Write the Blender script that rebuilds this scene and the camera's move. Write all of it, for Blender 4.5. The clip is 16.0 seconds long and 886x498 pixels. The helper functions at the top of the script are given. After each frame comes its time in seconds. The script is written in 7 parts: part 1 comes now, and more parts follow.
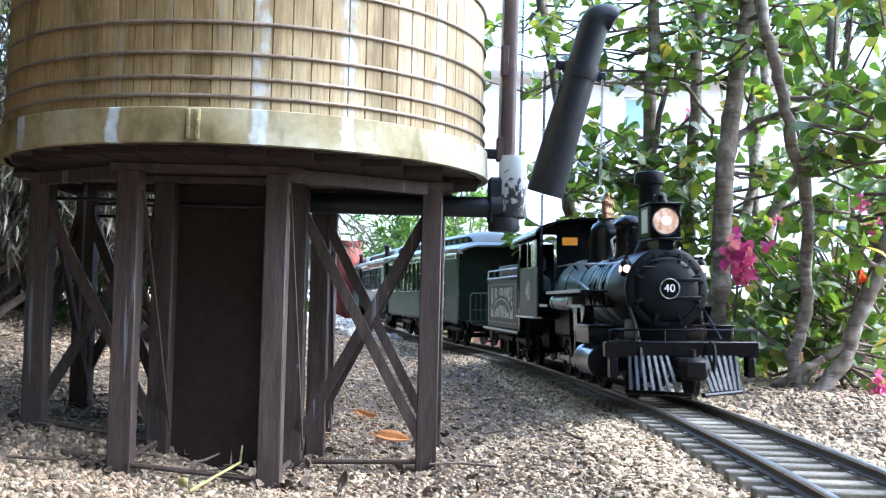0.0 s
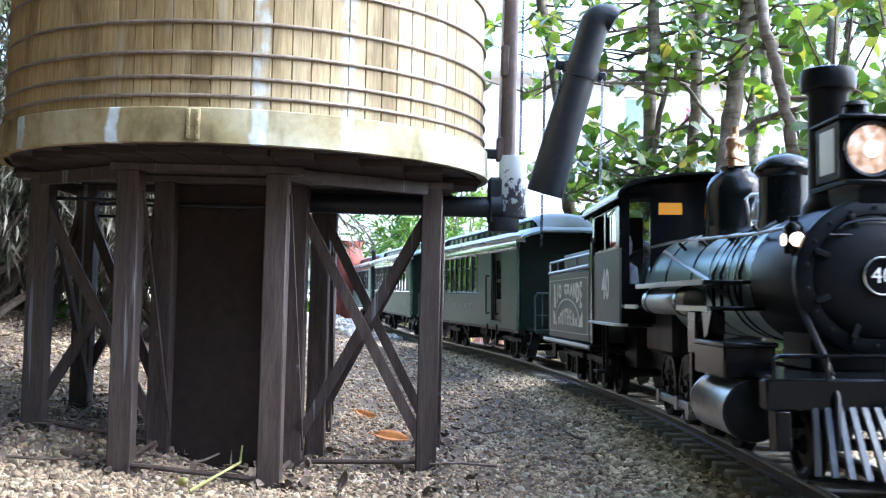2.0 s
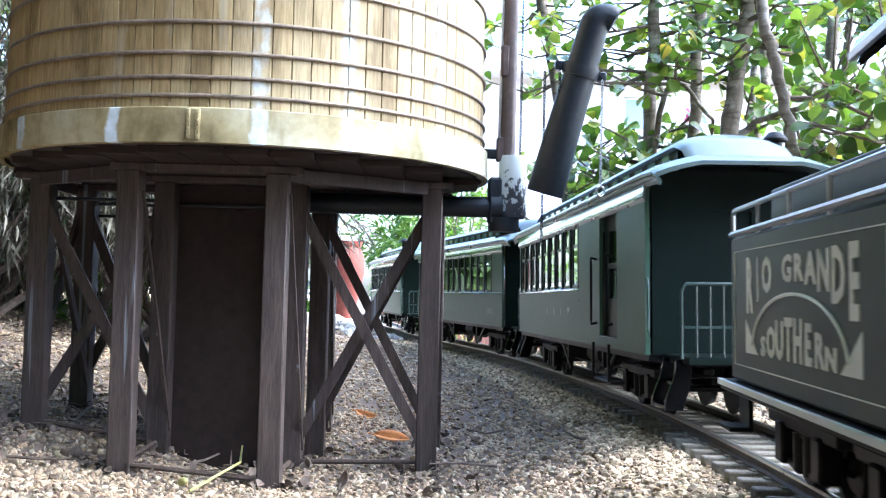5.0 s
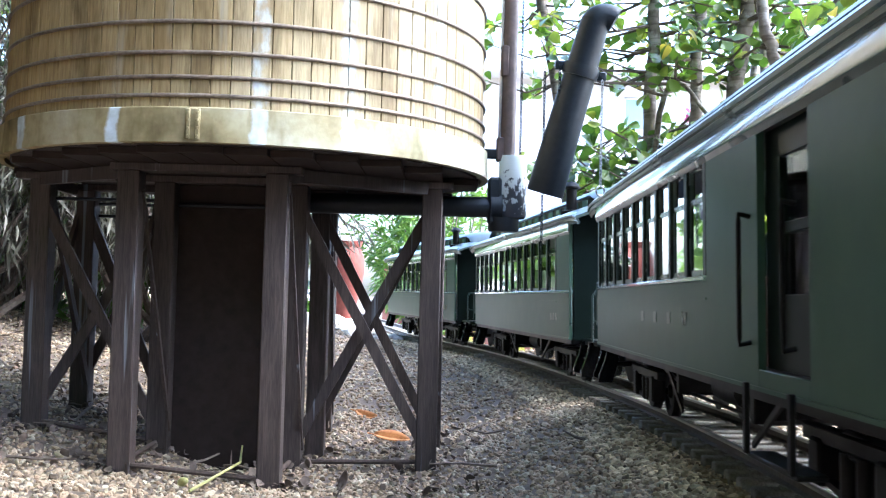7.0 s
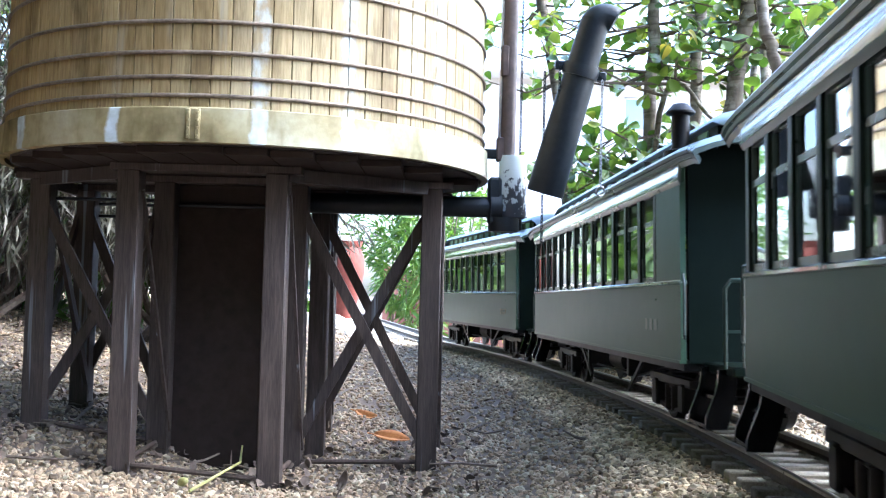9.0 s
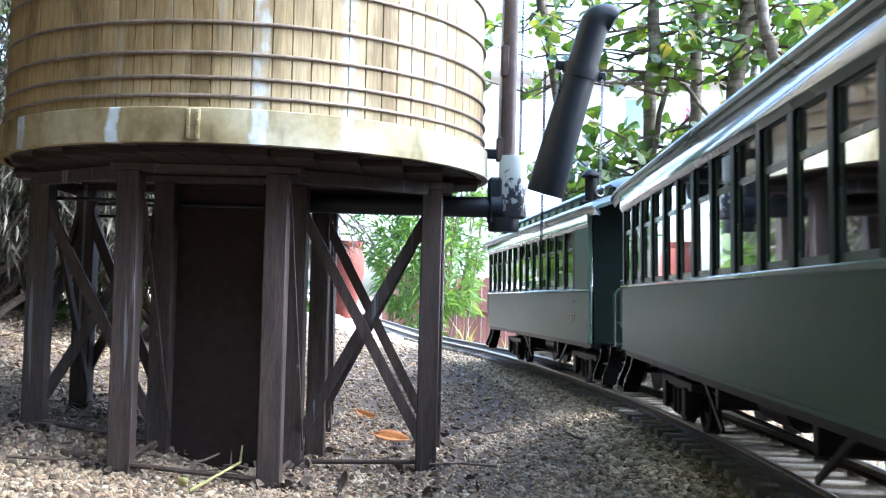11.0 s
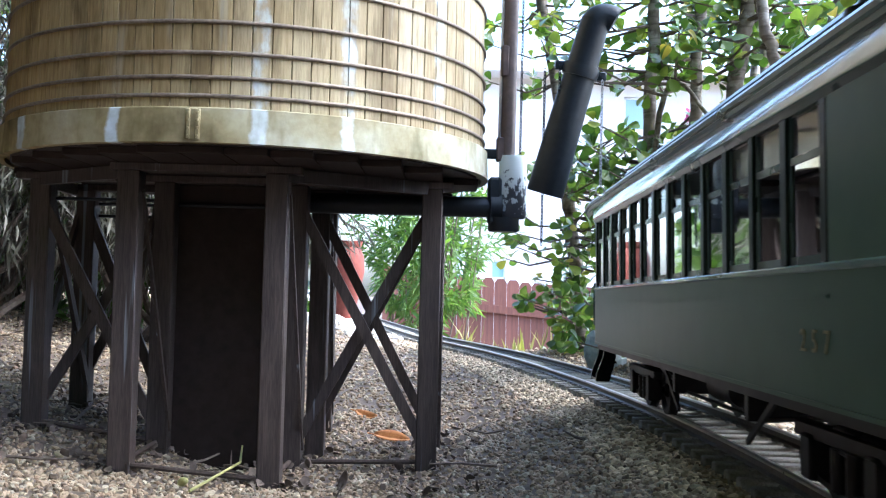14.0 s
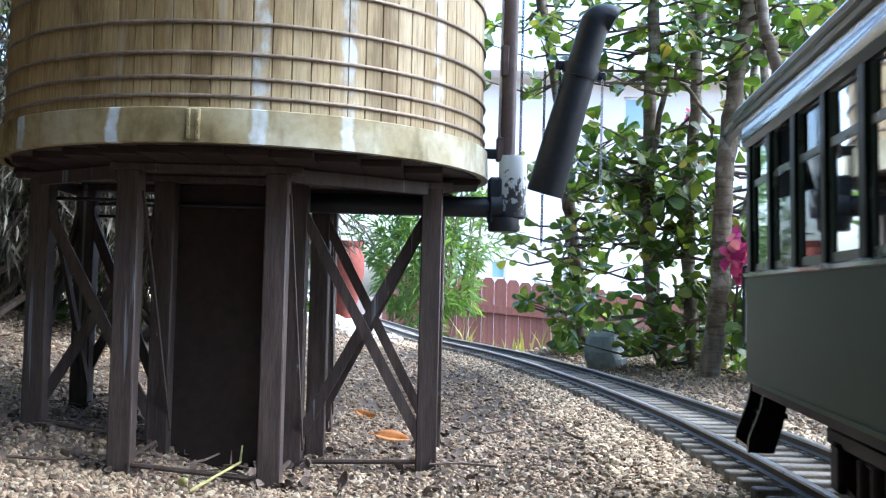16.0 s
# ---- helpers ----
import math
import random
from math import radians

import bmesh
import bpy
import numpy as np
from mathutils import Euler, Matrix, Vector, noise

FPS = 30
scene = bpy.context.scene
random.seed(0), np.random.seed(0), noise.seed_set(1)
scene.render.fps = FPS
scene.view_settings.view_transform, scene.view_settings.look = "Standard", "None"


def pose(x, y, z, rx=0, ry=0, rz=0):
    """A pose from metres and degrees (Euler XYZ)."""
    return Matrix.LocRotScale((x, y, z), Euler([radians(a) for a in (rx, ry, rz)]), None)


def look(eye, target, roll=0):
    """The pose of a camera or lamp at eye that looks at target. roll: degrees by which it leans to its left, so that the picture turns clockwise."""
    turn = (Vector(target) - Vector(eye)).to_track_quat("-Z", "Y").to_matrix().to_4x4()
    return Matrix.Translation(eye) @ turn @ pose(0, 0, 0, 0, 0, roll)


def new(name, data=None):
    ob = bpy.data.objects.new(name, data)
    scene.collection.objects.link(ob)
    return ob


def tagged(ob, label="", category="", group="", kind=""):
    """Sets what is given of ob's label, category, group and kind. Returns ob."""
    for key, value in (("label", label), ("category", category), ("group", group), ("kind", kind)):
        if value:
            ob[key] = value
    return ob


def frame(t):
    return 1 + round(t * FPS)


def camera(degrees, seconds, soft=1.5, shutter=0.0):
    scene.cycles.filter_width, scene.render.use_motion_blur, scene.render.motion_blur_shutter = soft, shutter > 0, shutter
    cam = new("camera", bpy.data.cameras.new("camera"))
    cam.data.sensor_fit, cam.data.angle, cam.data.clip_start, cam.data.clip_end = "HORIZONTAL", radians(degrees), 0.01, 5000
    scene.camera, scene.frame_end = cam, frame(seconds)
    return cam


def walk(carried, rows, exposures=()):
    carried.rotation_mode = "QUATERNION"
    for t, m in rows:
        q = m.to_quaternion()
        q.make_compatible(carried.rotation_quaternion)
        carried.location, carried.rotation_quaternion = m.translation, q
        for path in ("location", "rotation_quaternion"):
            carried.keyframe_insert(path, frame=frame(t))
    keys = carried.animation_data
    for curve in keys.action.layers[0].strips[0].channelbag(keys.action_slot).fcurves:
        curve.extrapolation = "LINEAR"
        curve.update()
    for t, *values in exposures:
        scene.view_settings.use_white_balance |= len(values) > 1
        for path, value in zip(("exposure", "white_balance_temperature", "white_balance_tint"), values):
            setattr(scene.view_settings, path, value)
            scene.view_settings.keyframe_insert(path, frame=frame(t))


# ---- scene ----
# A garden railway at about 1:20 scale: the gauge of 45 mm sets the size.
cam = camera(46.87, 16.0, soft=1.2, shutter=0.5)
EYE = Vector((0, 0, 0.0744))
VIEW = Matrix.Translation(EYE) @ pose(0, 0, 0, 90 + 2.40, 0, 0) @ pose(0, 0, 0, 0, 0, 1.495)
STOPS = 3.1
walk(cam, [(0, VIEW), (16, VIEW)], [(t, STOPS + e, 5230, 9) for t, e in ((0, 0), (2, 0.3), (3.5, 0.45), (9, 0.5), (11.5, 0.3), (13, 0.07), (14.5, -0.17), (16, -0.42))])

# ---------- light: a bright open sky and a soft high sun behind the trees
world = bpy.data.worlds.new("world")
scene.world = world
world.use_nodes = True
wn = world.node_tree.nodes
sky = wn.new("ShaderNodeTexSky")
sky.sky_type, sky.sun_disc = "NISHITA", False
sky.sun_elevation, sky.sun_rotation = radians(47), radians(96)
sky.air_density, sky.dust_density, sky.ozone_density = 1.0, 4.0, 1.0
world.node_tree.links.new(sky.outputs[0], wn["Background"].inputs[0])
wn["Background"].inputs[1].default_value = 0.15
sun = new("sun", bpy.data.lights.new("sun", "SUN"))
sun.data.energy, sun.data.angle, sun.data.color = 0.7, radians(20), (1, 0.97, 0.92)
sun.matrix_world = look((3.0, -0.3, 3.2), (0, 0, 0))


# ---------- materials
def material(name, build=None, color=(0.5, 0.5, 0.5), rough=0.6, metal=0.0, spec=0.5, coat=0.0):
    m = bpy.data.materials.new(name)
    m.use_nodes = True
    b = m.node_tree.nodes["Principled BSDF"]
    b.inputs["Base Color"].default_value = (*color, 1)
    b.inputs["Roughness"].default_value = rough
    b.inputs["Metallic"].default_value = metal
    b.inputs["Specular IOR Level"].default_value = spec
    b.inputs["Coat Weight"].default_value = coat
    if build:
        build(m.node_tree.nodes, m.node_tree.links, b)
    return m


def node(nodes, kind, **values):
    n = nodes.new(kind)
    for k, v in values.items():
        n.inputs[k].default_value = v
    return n


def ramp(nodes, links, src, stops):
    r = nodes.new("ShaderNodeValToRGB")
    while len(r.color_ramp.elements) < len(stops):
        r.color_ramp.elements.new(0.5)
    for e, (p, c) in zip(r.color_ramp.elements, stops):
        e.position, e.color = p, (*c, 1) if len(c) == 3 else c
    links.new(src, r.inputs[0])
    return r.outputs[0]


def mixed(nodes, links, fac, a, b, how="MIX"):
    n = nodes.new("ShaderNodeMix")
    n.data_type, n.blend_type = "RGBA", how
    for slot, v in ((0, fac), (6, a), (7, b)):
        if hasattr(v, "links"):
            links.new(v, n.inputs[slot])
        else:
            n.inputs[slot].default_value = v if slot == 0 else (*v, 1)
    return n.outputs[2]


def coords(nodes, links, scale=(1, 1, 1), world_space=False):
    t = nodes.new("ShaderNodeTexCoord")
    mp = nodes.new("ShaderNodeMapping")
    mp.inputs["Scale"].default_value = scale
    if world_space:
        g = nodes.new("ShaderNodeNewGeometry")
        links.new(g.outputs["Position"], mp.inputs[0])
    else:
        links.new(t.outputs["Object"], mp.inputs[0])
    return mp.outputs[0]


def noise_tex(nodes, links, vec, scale, detail=4, rough=0.6):
    n = node(nodes, "ShaderNodeTexNoise", Scale=scale, Detail=detail, Roughness=rough)
    if vec is not None:
        links.new(vec, n.inputs["Vector"])
    return n.outputs["Fac"]


def bumped(nodes, links, b, height, strength=0.3, distance=0.001):
    n = node(nodes, "ShaderNodeBump", Strength=strength, Distance=distance)
    links.new(height, n.inputs["Height"])
    links.new(n.outputs[0], b.inputs["Normal"])


def mottled(c1, c2, scale, rough=(0.5, 0.8), stretch=(1, 1, 1), bump=0.2, dist=0.0005, fine=6.0, island=False, each=0.0):
    """Colour from c1 to c2 by noise at two scales, with relief; each: how far single pieces differ in brightness."""
    def build(nodes, links, b):
        v = coords(nodes, links, stretch)
        big, small = noise_tex(nodes, links, v, scale), noise_tex(nodes, links, v, scale * fine)
        m = nodes.new("ShaderNodeMath")
        m.operation = "MULTIPLY_ADD"
        links.new(small, m.inputs[0])
        m.inputs[1].default_value = 0.5
        h = nodes.new("ShaderNodeMath")
        h.operation = "MULTIPLY"
        links.new(big, h.inputs[0])
        h.inputs[1].default_value = 0.5
        links.new(h.outputs[0], m.inputs[2])
        col = ramp(nodes, links, m.outputs[0], [(0.32, c1), (0.66, c2)])
        if each:
            if island:
                g = nodes.new("ShaderNodeNewGeometry")
                rnd = g.outputs["Random Per Island"]
            else:
                g = nodes.new("ShaderNodeObjectInfo")
                rnd = g.outputs["Random"]
            hs = nodes.new("ShaderNodeHueSaturation")
            mr = nodes.new("ShaderNodeMapRange")
            mr.inputs[3].default_value, mr.inputs[4].default_value = 1 - each, 1 + each
            links.new(rnd, mr.inputs[0])
            links.new(mr.outputs[0], hs.inputs["Value"])
            links.new(col, hs.inputs["Color"])
            col = hs.outputs[0]
        links.new(col, b.inputs["Base Color"])
        rr = nodes.new("ShaderNodeMapRange")
        rr.inputs[3].default_value, rr.inputs[4].default_value = rough
        links.new(big, rr.inputs[0])
        links.new(rr.outputs[0], b.inputs["Roughness"])
        bumped(nodes, links, b, m.outputs[0], bump, dist)
    return build


def barked(c1, c2, scale, rough, stretch, bump, dist):
    """Mottled bark with pale lichen patches and fine cross rings."""
    plain = mottled(c1, c2, scale, rough, stretch, bump, dist)

    def build(nodes, links, b):
        plain(nodes, links, b)
        base = b.inputs["Base Color"].links[0].from_socket
        lichen = noise_tex(nodes, links, coords(nodes, links), 48, 5)
        col = mixed(nodes, links, ramp(nodes, links, lichen, [(0.52, (0, 0, 0)), (0.62, (0.7, 0.7, 0.7))]), base, (0.42, 0.40, 0.36))
        rings = noise_tex(nodes, links, coords(nodes, links, (1, 1, 7)), 34, 3)
        col = mixed(nodes, links, 1.0, col, ramp(nodes, links, rings, [(0.36, (0.55, 0.52, 0.48)), (0.50, (1, 1, 1))]), "MULTIPLY")
        links.new(col, b.inputs["Base Color"])
    return build


def stone_build(stops):
    def build(nodes, links, b):
        g = nodes.new("ShaderNodeNewGeometry")
        col = ramp(nodes, links, g.outputs["Random Per Island"], stops)
        v = coords(nodes, links)
        n = noise_tex(nodes, links, v, 500, 3)
        patch = noise_tex(nodes, links, v, 5, 3)
        tone = ramp(nodes, links, n, [(0.3, (0.72, 0.72, 0.72)), (0.7, (1.1, 1.08, 1.04))])
        c = mixed(nodes, links, 1.0, col, tone, "MULTIPLY")
        c = mixed(nodes, links, 1.0, c, ramp(nodes, links, patch, [(0.35, (0.82, 0.8, 0.76)), (0.62, (1.05, 1.04, 1.02))]), "MULTIPLY")
        links.new(c, b.inputs["Base Color"])
        bumped(nodes, links, b, n, 0.4, 0.0006)
    return build


TAN_STONES = [(0.0, (0.0905, 0.0666, 0.0468)), (0.14, (0.2786, 0.2149, 0.1521)), (0.4, (0.4180, 0.3345, 0.2387)), (0.62, (0.3483, 0.2535, 0.1734)), (0.78, (0.4876, 0.4223, 0.3096)), (0.92, (0.2926, 0.2603, 0.2043)), (1.0, (0.5573, 0.5071, 0.3901))]
GREY_STONES = [(0.0, (0.1408, 0.1152, 0.0768)), (0.25, (0.4007, 0.3303, 0.2303)), (0.5, (0.5415, 0.4505, 0.3070)), (0.75, (0.6498, 0.5205, 0.3496)), (1.0, (0.8231, 0.7007, 0.5032))]
MAT = dict(
    gravel=material("gravel", stone_build(TAN_STONES), rough=0.9, spec=0.3),
    ballast=material("ballast", stone_build(GREY_STONES), rough=0.9, spec=0.3),
    earth=material("earth", mottled((0.0600, 0.0450, 0.0350), (0.1800, 0.1400, 0.1050), 40, (0.85, 0.95), bump=0.8, dist=0.002, fine=5), spec=0.2),
    rail=material("rail_side", mottled((0.05, 0.04, 0.032), (0.13, 0.11, 0.09), 60, (0.5, 0.75)), metal=0.5),
    rail_top=material("rail_top", mottled((0.30, 0.28, 0.24), (0.58, 0.56, 0.52), 90, (0.22, 0.42)), metal=1.0),
    tie=material("tie", mottled((0.0924, 0.0851, 0.0700), (0.2904, 0.2709, 0.2240), 30, (0.6, 0.9), (3, 20, 20), 0.5, 0.0006, each=0.3), spec=0.15),
    panel=material("dark_panel_and_shade", mottled((0.013, 0.0085, 0.007), (0.036, 0.024, 0.019), 22, (0.6, 0.85), (1, 1, 1), 0.3, 0.0005), spec=0.3),
    hoop=material("hoop", mottled((0.1056, 0.0819, 0.0600), (0.2904, 0.2394, 0.1860), 70, (0.4, 0.65), (1, 1, 1), 0.3, 0.0003), metal=0.4),
    iron=material("black_iron", mottled((0.0037, 0.0067, 0.0101), (0.0135, 0.0195, 0.0265), 45, (0.32, 0.6), bump=0.3), spec=0.4),
    rust=material("rusty_rod", mottled((0.030, 0.020, 0.016), (0.10, 0.075, 0.06), 80, (0.6, 0.85)), spec=0.3),
    brown_pipe=material("brown_pipe", mottled((0.035, 0.024, 0.021), (0.085, 0.06, 0.053), 30, (0.45, 0.65)), spec=0.5),
    loco=material("loco_black", mottled((0.0022, 0.0026, 0.0032), (0.0055, 0.006, 0.007), 20, (0.13, 0.24), bump=0.03), spec=0.2),
    smokebox=material("smokebox_graphite", mottled((0.004, 0.005, 0.006), (0.010, 0.011, 0.013), 25, (0.30, 0.44), bump=0.1), spec=0.10),
    # near-black matt colour that paints the shade inside the cab
    soot=material("cab_shade_black", mottled((0.002, 0.002, 0.002), (0.006, 0.006, 0.006), 30, (0.8, 0.95), bump=0.1), spec=0.05),
    jacket=material("boiler_jacket", mottled((0.26, 0.37, 0.39), (0.34, 0.46, 0.48), 10, (0.26, 0.38), bump=0.02), metal=0.5),
    slat=material("grey_slat", mottled((0.0363, 0.0399, 0.0436), (0.0847, 0.0908, 0.0968), 40, (0.3, 0.5)), metal=0.6),
    steel=material("bright_steel", mottled((0.32, 0.33, 0.34), (0.5, 0.51, 0.52), 40, (0.25, 0.45)), metal=1.0),
    brass=material("brass", mottled((0.1980, 0.1144, 0.0650), (0.3025, 0.1872, 0.1000), 40, (0.3, 0.5)), metal=1.0),
    white=material("white_paint", color=(0.75, 0.76, 0.74), rough=0.5),
    silver_paint=material("silver_paint", color=(0.62, 0.66, 0.62), rough=0.4, metal=0.2),
    letter_grey=material("cream_lettering", color=(0.66, 0.69, 0.62), rough=0.5),
    faded=material("faded_lettering", mottled((0.12, 0.15, 0.12), (0.40, 0.42, 0.36), 220, (0.24, 0.36), bump=0.0), spec=0.12),
    worn=material("worn_lettering", mottled((0.046, 0.084, 0.060), (0.085, 0.120, 0.092), 260, (0.24, 0.36), bump=0.0), spec=0.12),
    gilt=material("gilt_lettering", mottled((0.08, 0.10, 0.06), (0.34, 0.29, 0.15), 240, (0.24, 0.36), bump=0.0), spec=0.12),
    tender=material("tender_green", mottled((0.050, 0.064, 0.055), (0.075, 0.090, 0.078), 12, (0.35, 0.5), bump=0.03), spec=0.2),
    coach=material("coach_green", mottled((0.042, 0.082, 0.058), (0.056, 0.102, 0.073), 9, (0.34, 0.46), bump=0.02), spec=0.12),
    # dark trim green, deepened to paint the shade on the car ends
    coach_dark=material("coach_trim_shade_green", mottled((0.0036, 0.0078, 0.0066), (0.0060, 0.0120, 0.0102), 12, (0.3, 0.45), bump=0.03), spec=0.14),
    railing=material("railing_green", mottled((0.022, 0.040, 0.036), (0.036, 0.060, 0.054), 12, (0.25, 0.4), bump=0.02), spec=0.4),
    sash=material("window_sash", mottled((0.05, 0.075, 0.07), (0.075, 0.105, 0.10), 12, (0.2, 0.35), bump=0.02), spec=0.5),
    roof=material("roof_grey", mottled((0.06, 0.085, 0.082), (0.10, 0.13, 0.125), 10, (0.22, 0.36), bump=0.05), spec=0.5),
    cornice=material("glossy_cornice", mottled((0.13, 0.19, 0.18), (0.19, 0.26, 0.245), 10, (0.14, 0.24), bump=0.02), spec=0.7, coat=0.6),
    under=material("underframe", mottled((0.0036, 0.0036, 0.0042), (0.0108, 0.0102, 0.0102), 40, (0.3, 0.55)), spec=0.12),
    seat=material("seat_brown", mottled((0.05, 0.02, 0.015), (0.10, 0.045, 0.03), 20, (0.6, 0.8)), spec=0.3),
    figure=material("figurine_blue", mottled((0.03, 0.05, 0.08), (0.06, 0.09, 0.13), 40, (0.5, 0.7)), spec=0.3),
    coal=material("coal", mottled((0.006, 0.006, 0.007), (0.025, 0.025, 0.028), 60, (0.25, 0.5)), spec=0.6),
)


def runs(nodes, links, angles, width, wander=0.05):
    """Mask of narrow drips down the round tank at given angles."""
    pos = coords(nodes, links, (1, 1, 1), True)
    sub = nodes.new("ShaderNodeVectorMath")
    sub.operation = "SUBTRACT"
    links.new(pos, sub.inputs[0])
    sub.inputs[1].default_value = (-0.1422, 0.7532, 0)
    sep = nodes.new("ShaderNodeSeparateXYZ")
    links.new(sub.outputs[0], sep.inputs[0])

    def calc(op, a, b=0.0, c=0.0):
        n = nodes.new("ShaderNodeMath")
        n.operation = op
        for slot, v in enumerate((a, b, c)):
            if hasattr(v, "links"):
                links.new(v, n.inputs[slot])
            else:
                n.inputs[slot].default_value = v
        return n.outputs[0]

    ang = calc("ARCTAN2", sep.outputs[1], sep.outputs[0])
    ang = calc("MULTIPLY_ADD", noise_tex(nodes, links, pos, 70, 4), wander, calc("SUBTRACT", ang, wander / 2))
    total = 0.0
    for a in angles:
        d = calc("ABSOLUTE", calc("SUBTRACT", ang, radians(a)))
        mr = nodes.new("ShaderNodeMapRange")
        mr.inputs[1].default_value, mr.inputs[2].default_value, mr.inputs[3].default_value, mr.inputs[4].default_value = width * 0.6, width, 1.0, 0.0
        links.new(d, mr.inputs[0])
        total = calc("MAXIMUM", mr.outputs[0], total)
    return total


def faded_by(nodes, links, mask, stops, scale):
    """The mask broken up by patches of noise."""
    patch = ramp(nodes, links, noise_tex(nodes, links, coords(nodes, links, (1, 1, 0.6), True), scale, 5), stops)
    return mixed(nodes, links, 1.0, patch, mask, "MULTIPLY")


def stave_build(nodes, links, b):
    v = coords(nodes, links, (1, 1, 1), True)
    info = nodes.new("ShaderNodeObjectInfo")
    grain = noise_tex(nodes, links, coords(nodes, links, (1, 1, 0.07), True), 700, 4)
    big = noise_tex(nodes, links, v, 8, 4)
    col = ramp(nodes, links, info.outputs["Random"], [(0.0, (0.30, 0.245, 0.15)), (0.35, (0.37, 0.31, 0.20)), (0.7, (0.34, 0.29, 0.19)), (1.0, (0.40, 0.345, 0.245))])
    col = mixed(nodes, links, 1.0, col, ramp(nodes, links, grain, [(0.32, (0.70, 0.67, 0.62)), (0.6, (1.08, 1.08, 1.06))]), "MULTIPLY")
    col = mixed(nodes, links, 1.0, col, ramp(nodes, links, big, [(0.34, (0.66, 0.58, 0.45)), (0.5, (0.97, 0.94, 0.87)), (0.66, (1.18, 1.20, 1.21))]), "MULTIPLY")
    dirt = noise_tex(nodes, links, coords(nodes, links, (1, 1, 0.3), True), 38, 5)
    col = mixed(nodes, links, 1.0, col, ramp(nodes, links, dirt, [(0.34, (0.62, 0.60, 0.56)), (0.46, (1, 1, 1))]), "MULTIPLY")
    st = noise_tex(nodes, links, coords(nodes, links, (1, 1, 0.10), True), 60, 3)
    col = mixed(nodes, links, ramp(nodes, links, st, [(0.60, (0, 0, 0)), (0.74, (0.35, 0.35, 0.35))]), col, (0.50, 0.52, 0.51))
    # warm ochre left, cool pale towards the track: side light put into the colour
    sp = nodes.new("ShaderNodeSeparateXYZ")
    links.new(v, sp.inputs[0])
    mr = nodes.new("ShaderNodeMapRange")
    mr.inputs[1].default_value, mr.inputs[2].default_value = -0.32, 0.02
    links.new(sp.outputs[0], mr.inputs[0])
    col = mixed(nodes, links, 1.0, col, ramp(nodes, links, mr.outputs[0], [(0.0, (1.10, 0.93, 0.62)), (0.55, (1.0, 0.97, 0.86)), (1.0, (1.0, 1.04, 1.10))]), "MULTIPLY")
    drip = faded_by(nodes, links, runs(nodes, links, (-78.3, -60.5, -36), 0.034), [(0.44, (0.04, 0.04, 0.04)), (0.62, (0.8, 0.8, 0.8))], 75)
    col = mixed(nodes, links, drip, col, (0.50, 0.56, 0.58))
    links.new(col, b.inputs["Base Color"])
    bumped(nodes, links, b, grain, 0.35, 0.0006)


def band_build(nodes, links, b):
    v = coords(nodes, links, (1, 1, 1), True)
    big = noise_tex(nodes, links, v, 14, 5)
    grain = noise_tex(nodes, links, v, 150, 4)
    col = ramp(nodes, links, big, [(0.32, (0.16, 0.135, 0.075)), (0.44, (0.28, 0.245, 0.145)), (0.56, (0.36, 0.34, 0.24)), (0.70, (0.45, 0.44, 0.38))])
    # same tint by x on the band, painting in warm left and cool right light
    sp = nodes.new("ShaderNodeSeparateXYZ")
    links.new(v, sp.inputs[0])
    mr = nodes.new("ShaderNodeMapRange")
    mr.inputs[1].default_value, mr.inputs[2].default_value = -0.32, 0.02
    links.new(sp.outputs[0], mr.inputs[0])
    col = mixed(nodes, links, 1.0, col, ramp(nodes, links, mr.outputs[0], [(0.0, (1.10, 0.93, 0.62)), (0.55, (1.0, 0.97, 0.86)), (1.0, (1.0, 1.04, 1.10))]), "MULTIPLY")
    drip = faded_by(nodes, links, runs(nodes, links, (-78.3, -61.0, -107, -134), 0.030, 0.06), [(0.30, (0.25, 0.25, 0.25)), (0.50, (0.95, 0.95, 0.95))], 45)
    col = mixed(nodes, links, drip, col, (0.58, 0.65, 0.68))
    dirt = noise_tex(nodes, links, coords(nodes, links, (1, 1, 0.25), True), 40, 4)
    col = mixed(nodes, links, 1.0, col, ramp(nodes, links, dirt, [(0.34, (0.60, 0.58, 0.50)), (0.48, (1, 1, 1))]), "MULTIPLY")
    col = mixed(nodes, links, 1.0, col, ramp(nodes, links, grain, [(0.3, (0.8, 0.78, 0.74)), (0.65, (1.05, 1.05, 1.05))]), "MULTIPLY")
    links.new(col, b.inputs["Base Color"])
    bumped(nodes, links, b, grain, 0.25, 0.0006)


def timber_build(nodes, links, b):
    mottled((0.022, 0.016, 0.0135), (0.088, 0.068, 0.058), 25, (0.45, 0.75), (8, 8, 0.6), 0.5, 0.0006, each=0.2)(nodes, links, b)
    base = b.inputs["Base Color"].links[0].from_socket
    st = noise_tex(nodes, links, coords(nodes, links, (1, 1, 0.035), True), 130, 3)
    col = mixed(nodes, links, ramp(nodes, links, st, [(0.64, (0, 0, 0)), (0.70, (0.55, 0.55, 0.55))]), base, (0.30, 0.35, 0.38))
    links.new(col, b.inputs["Base Color"])


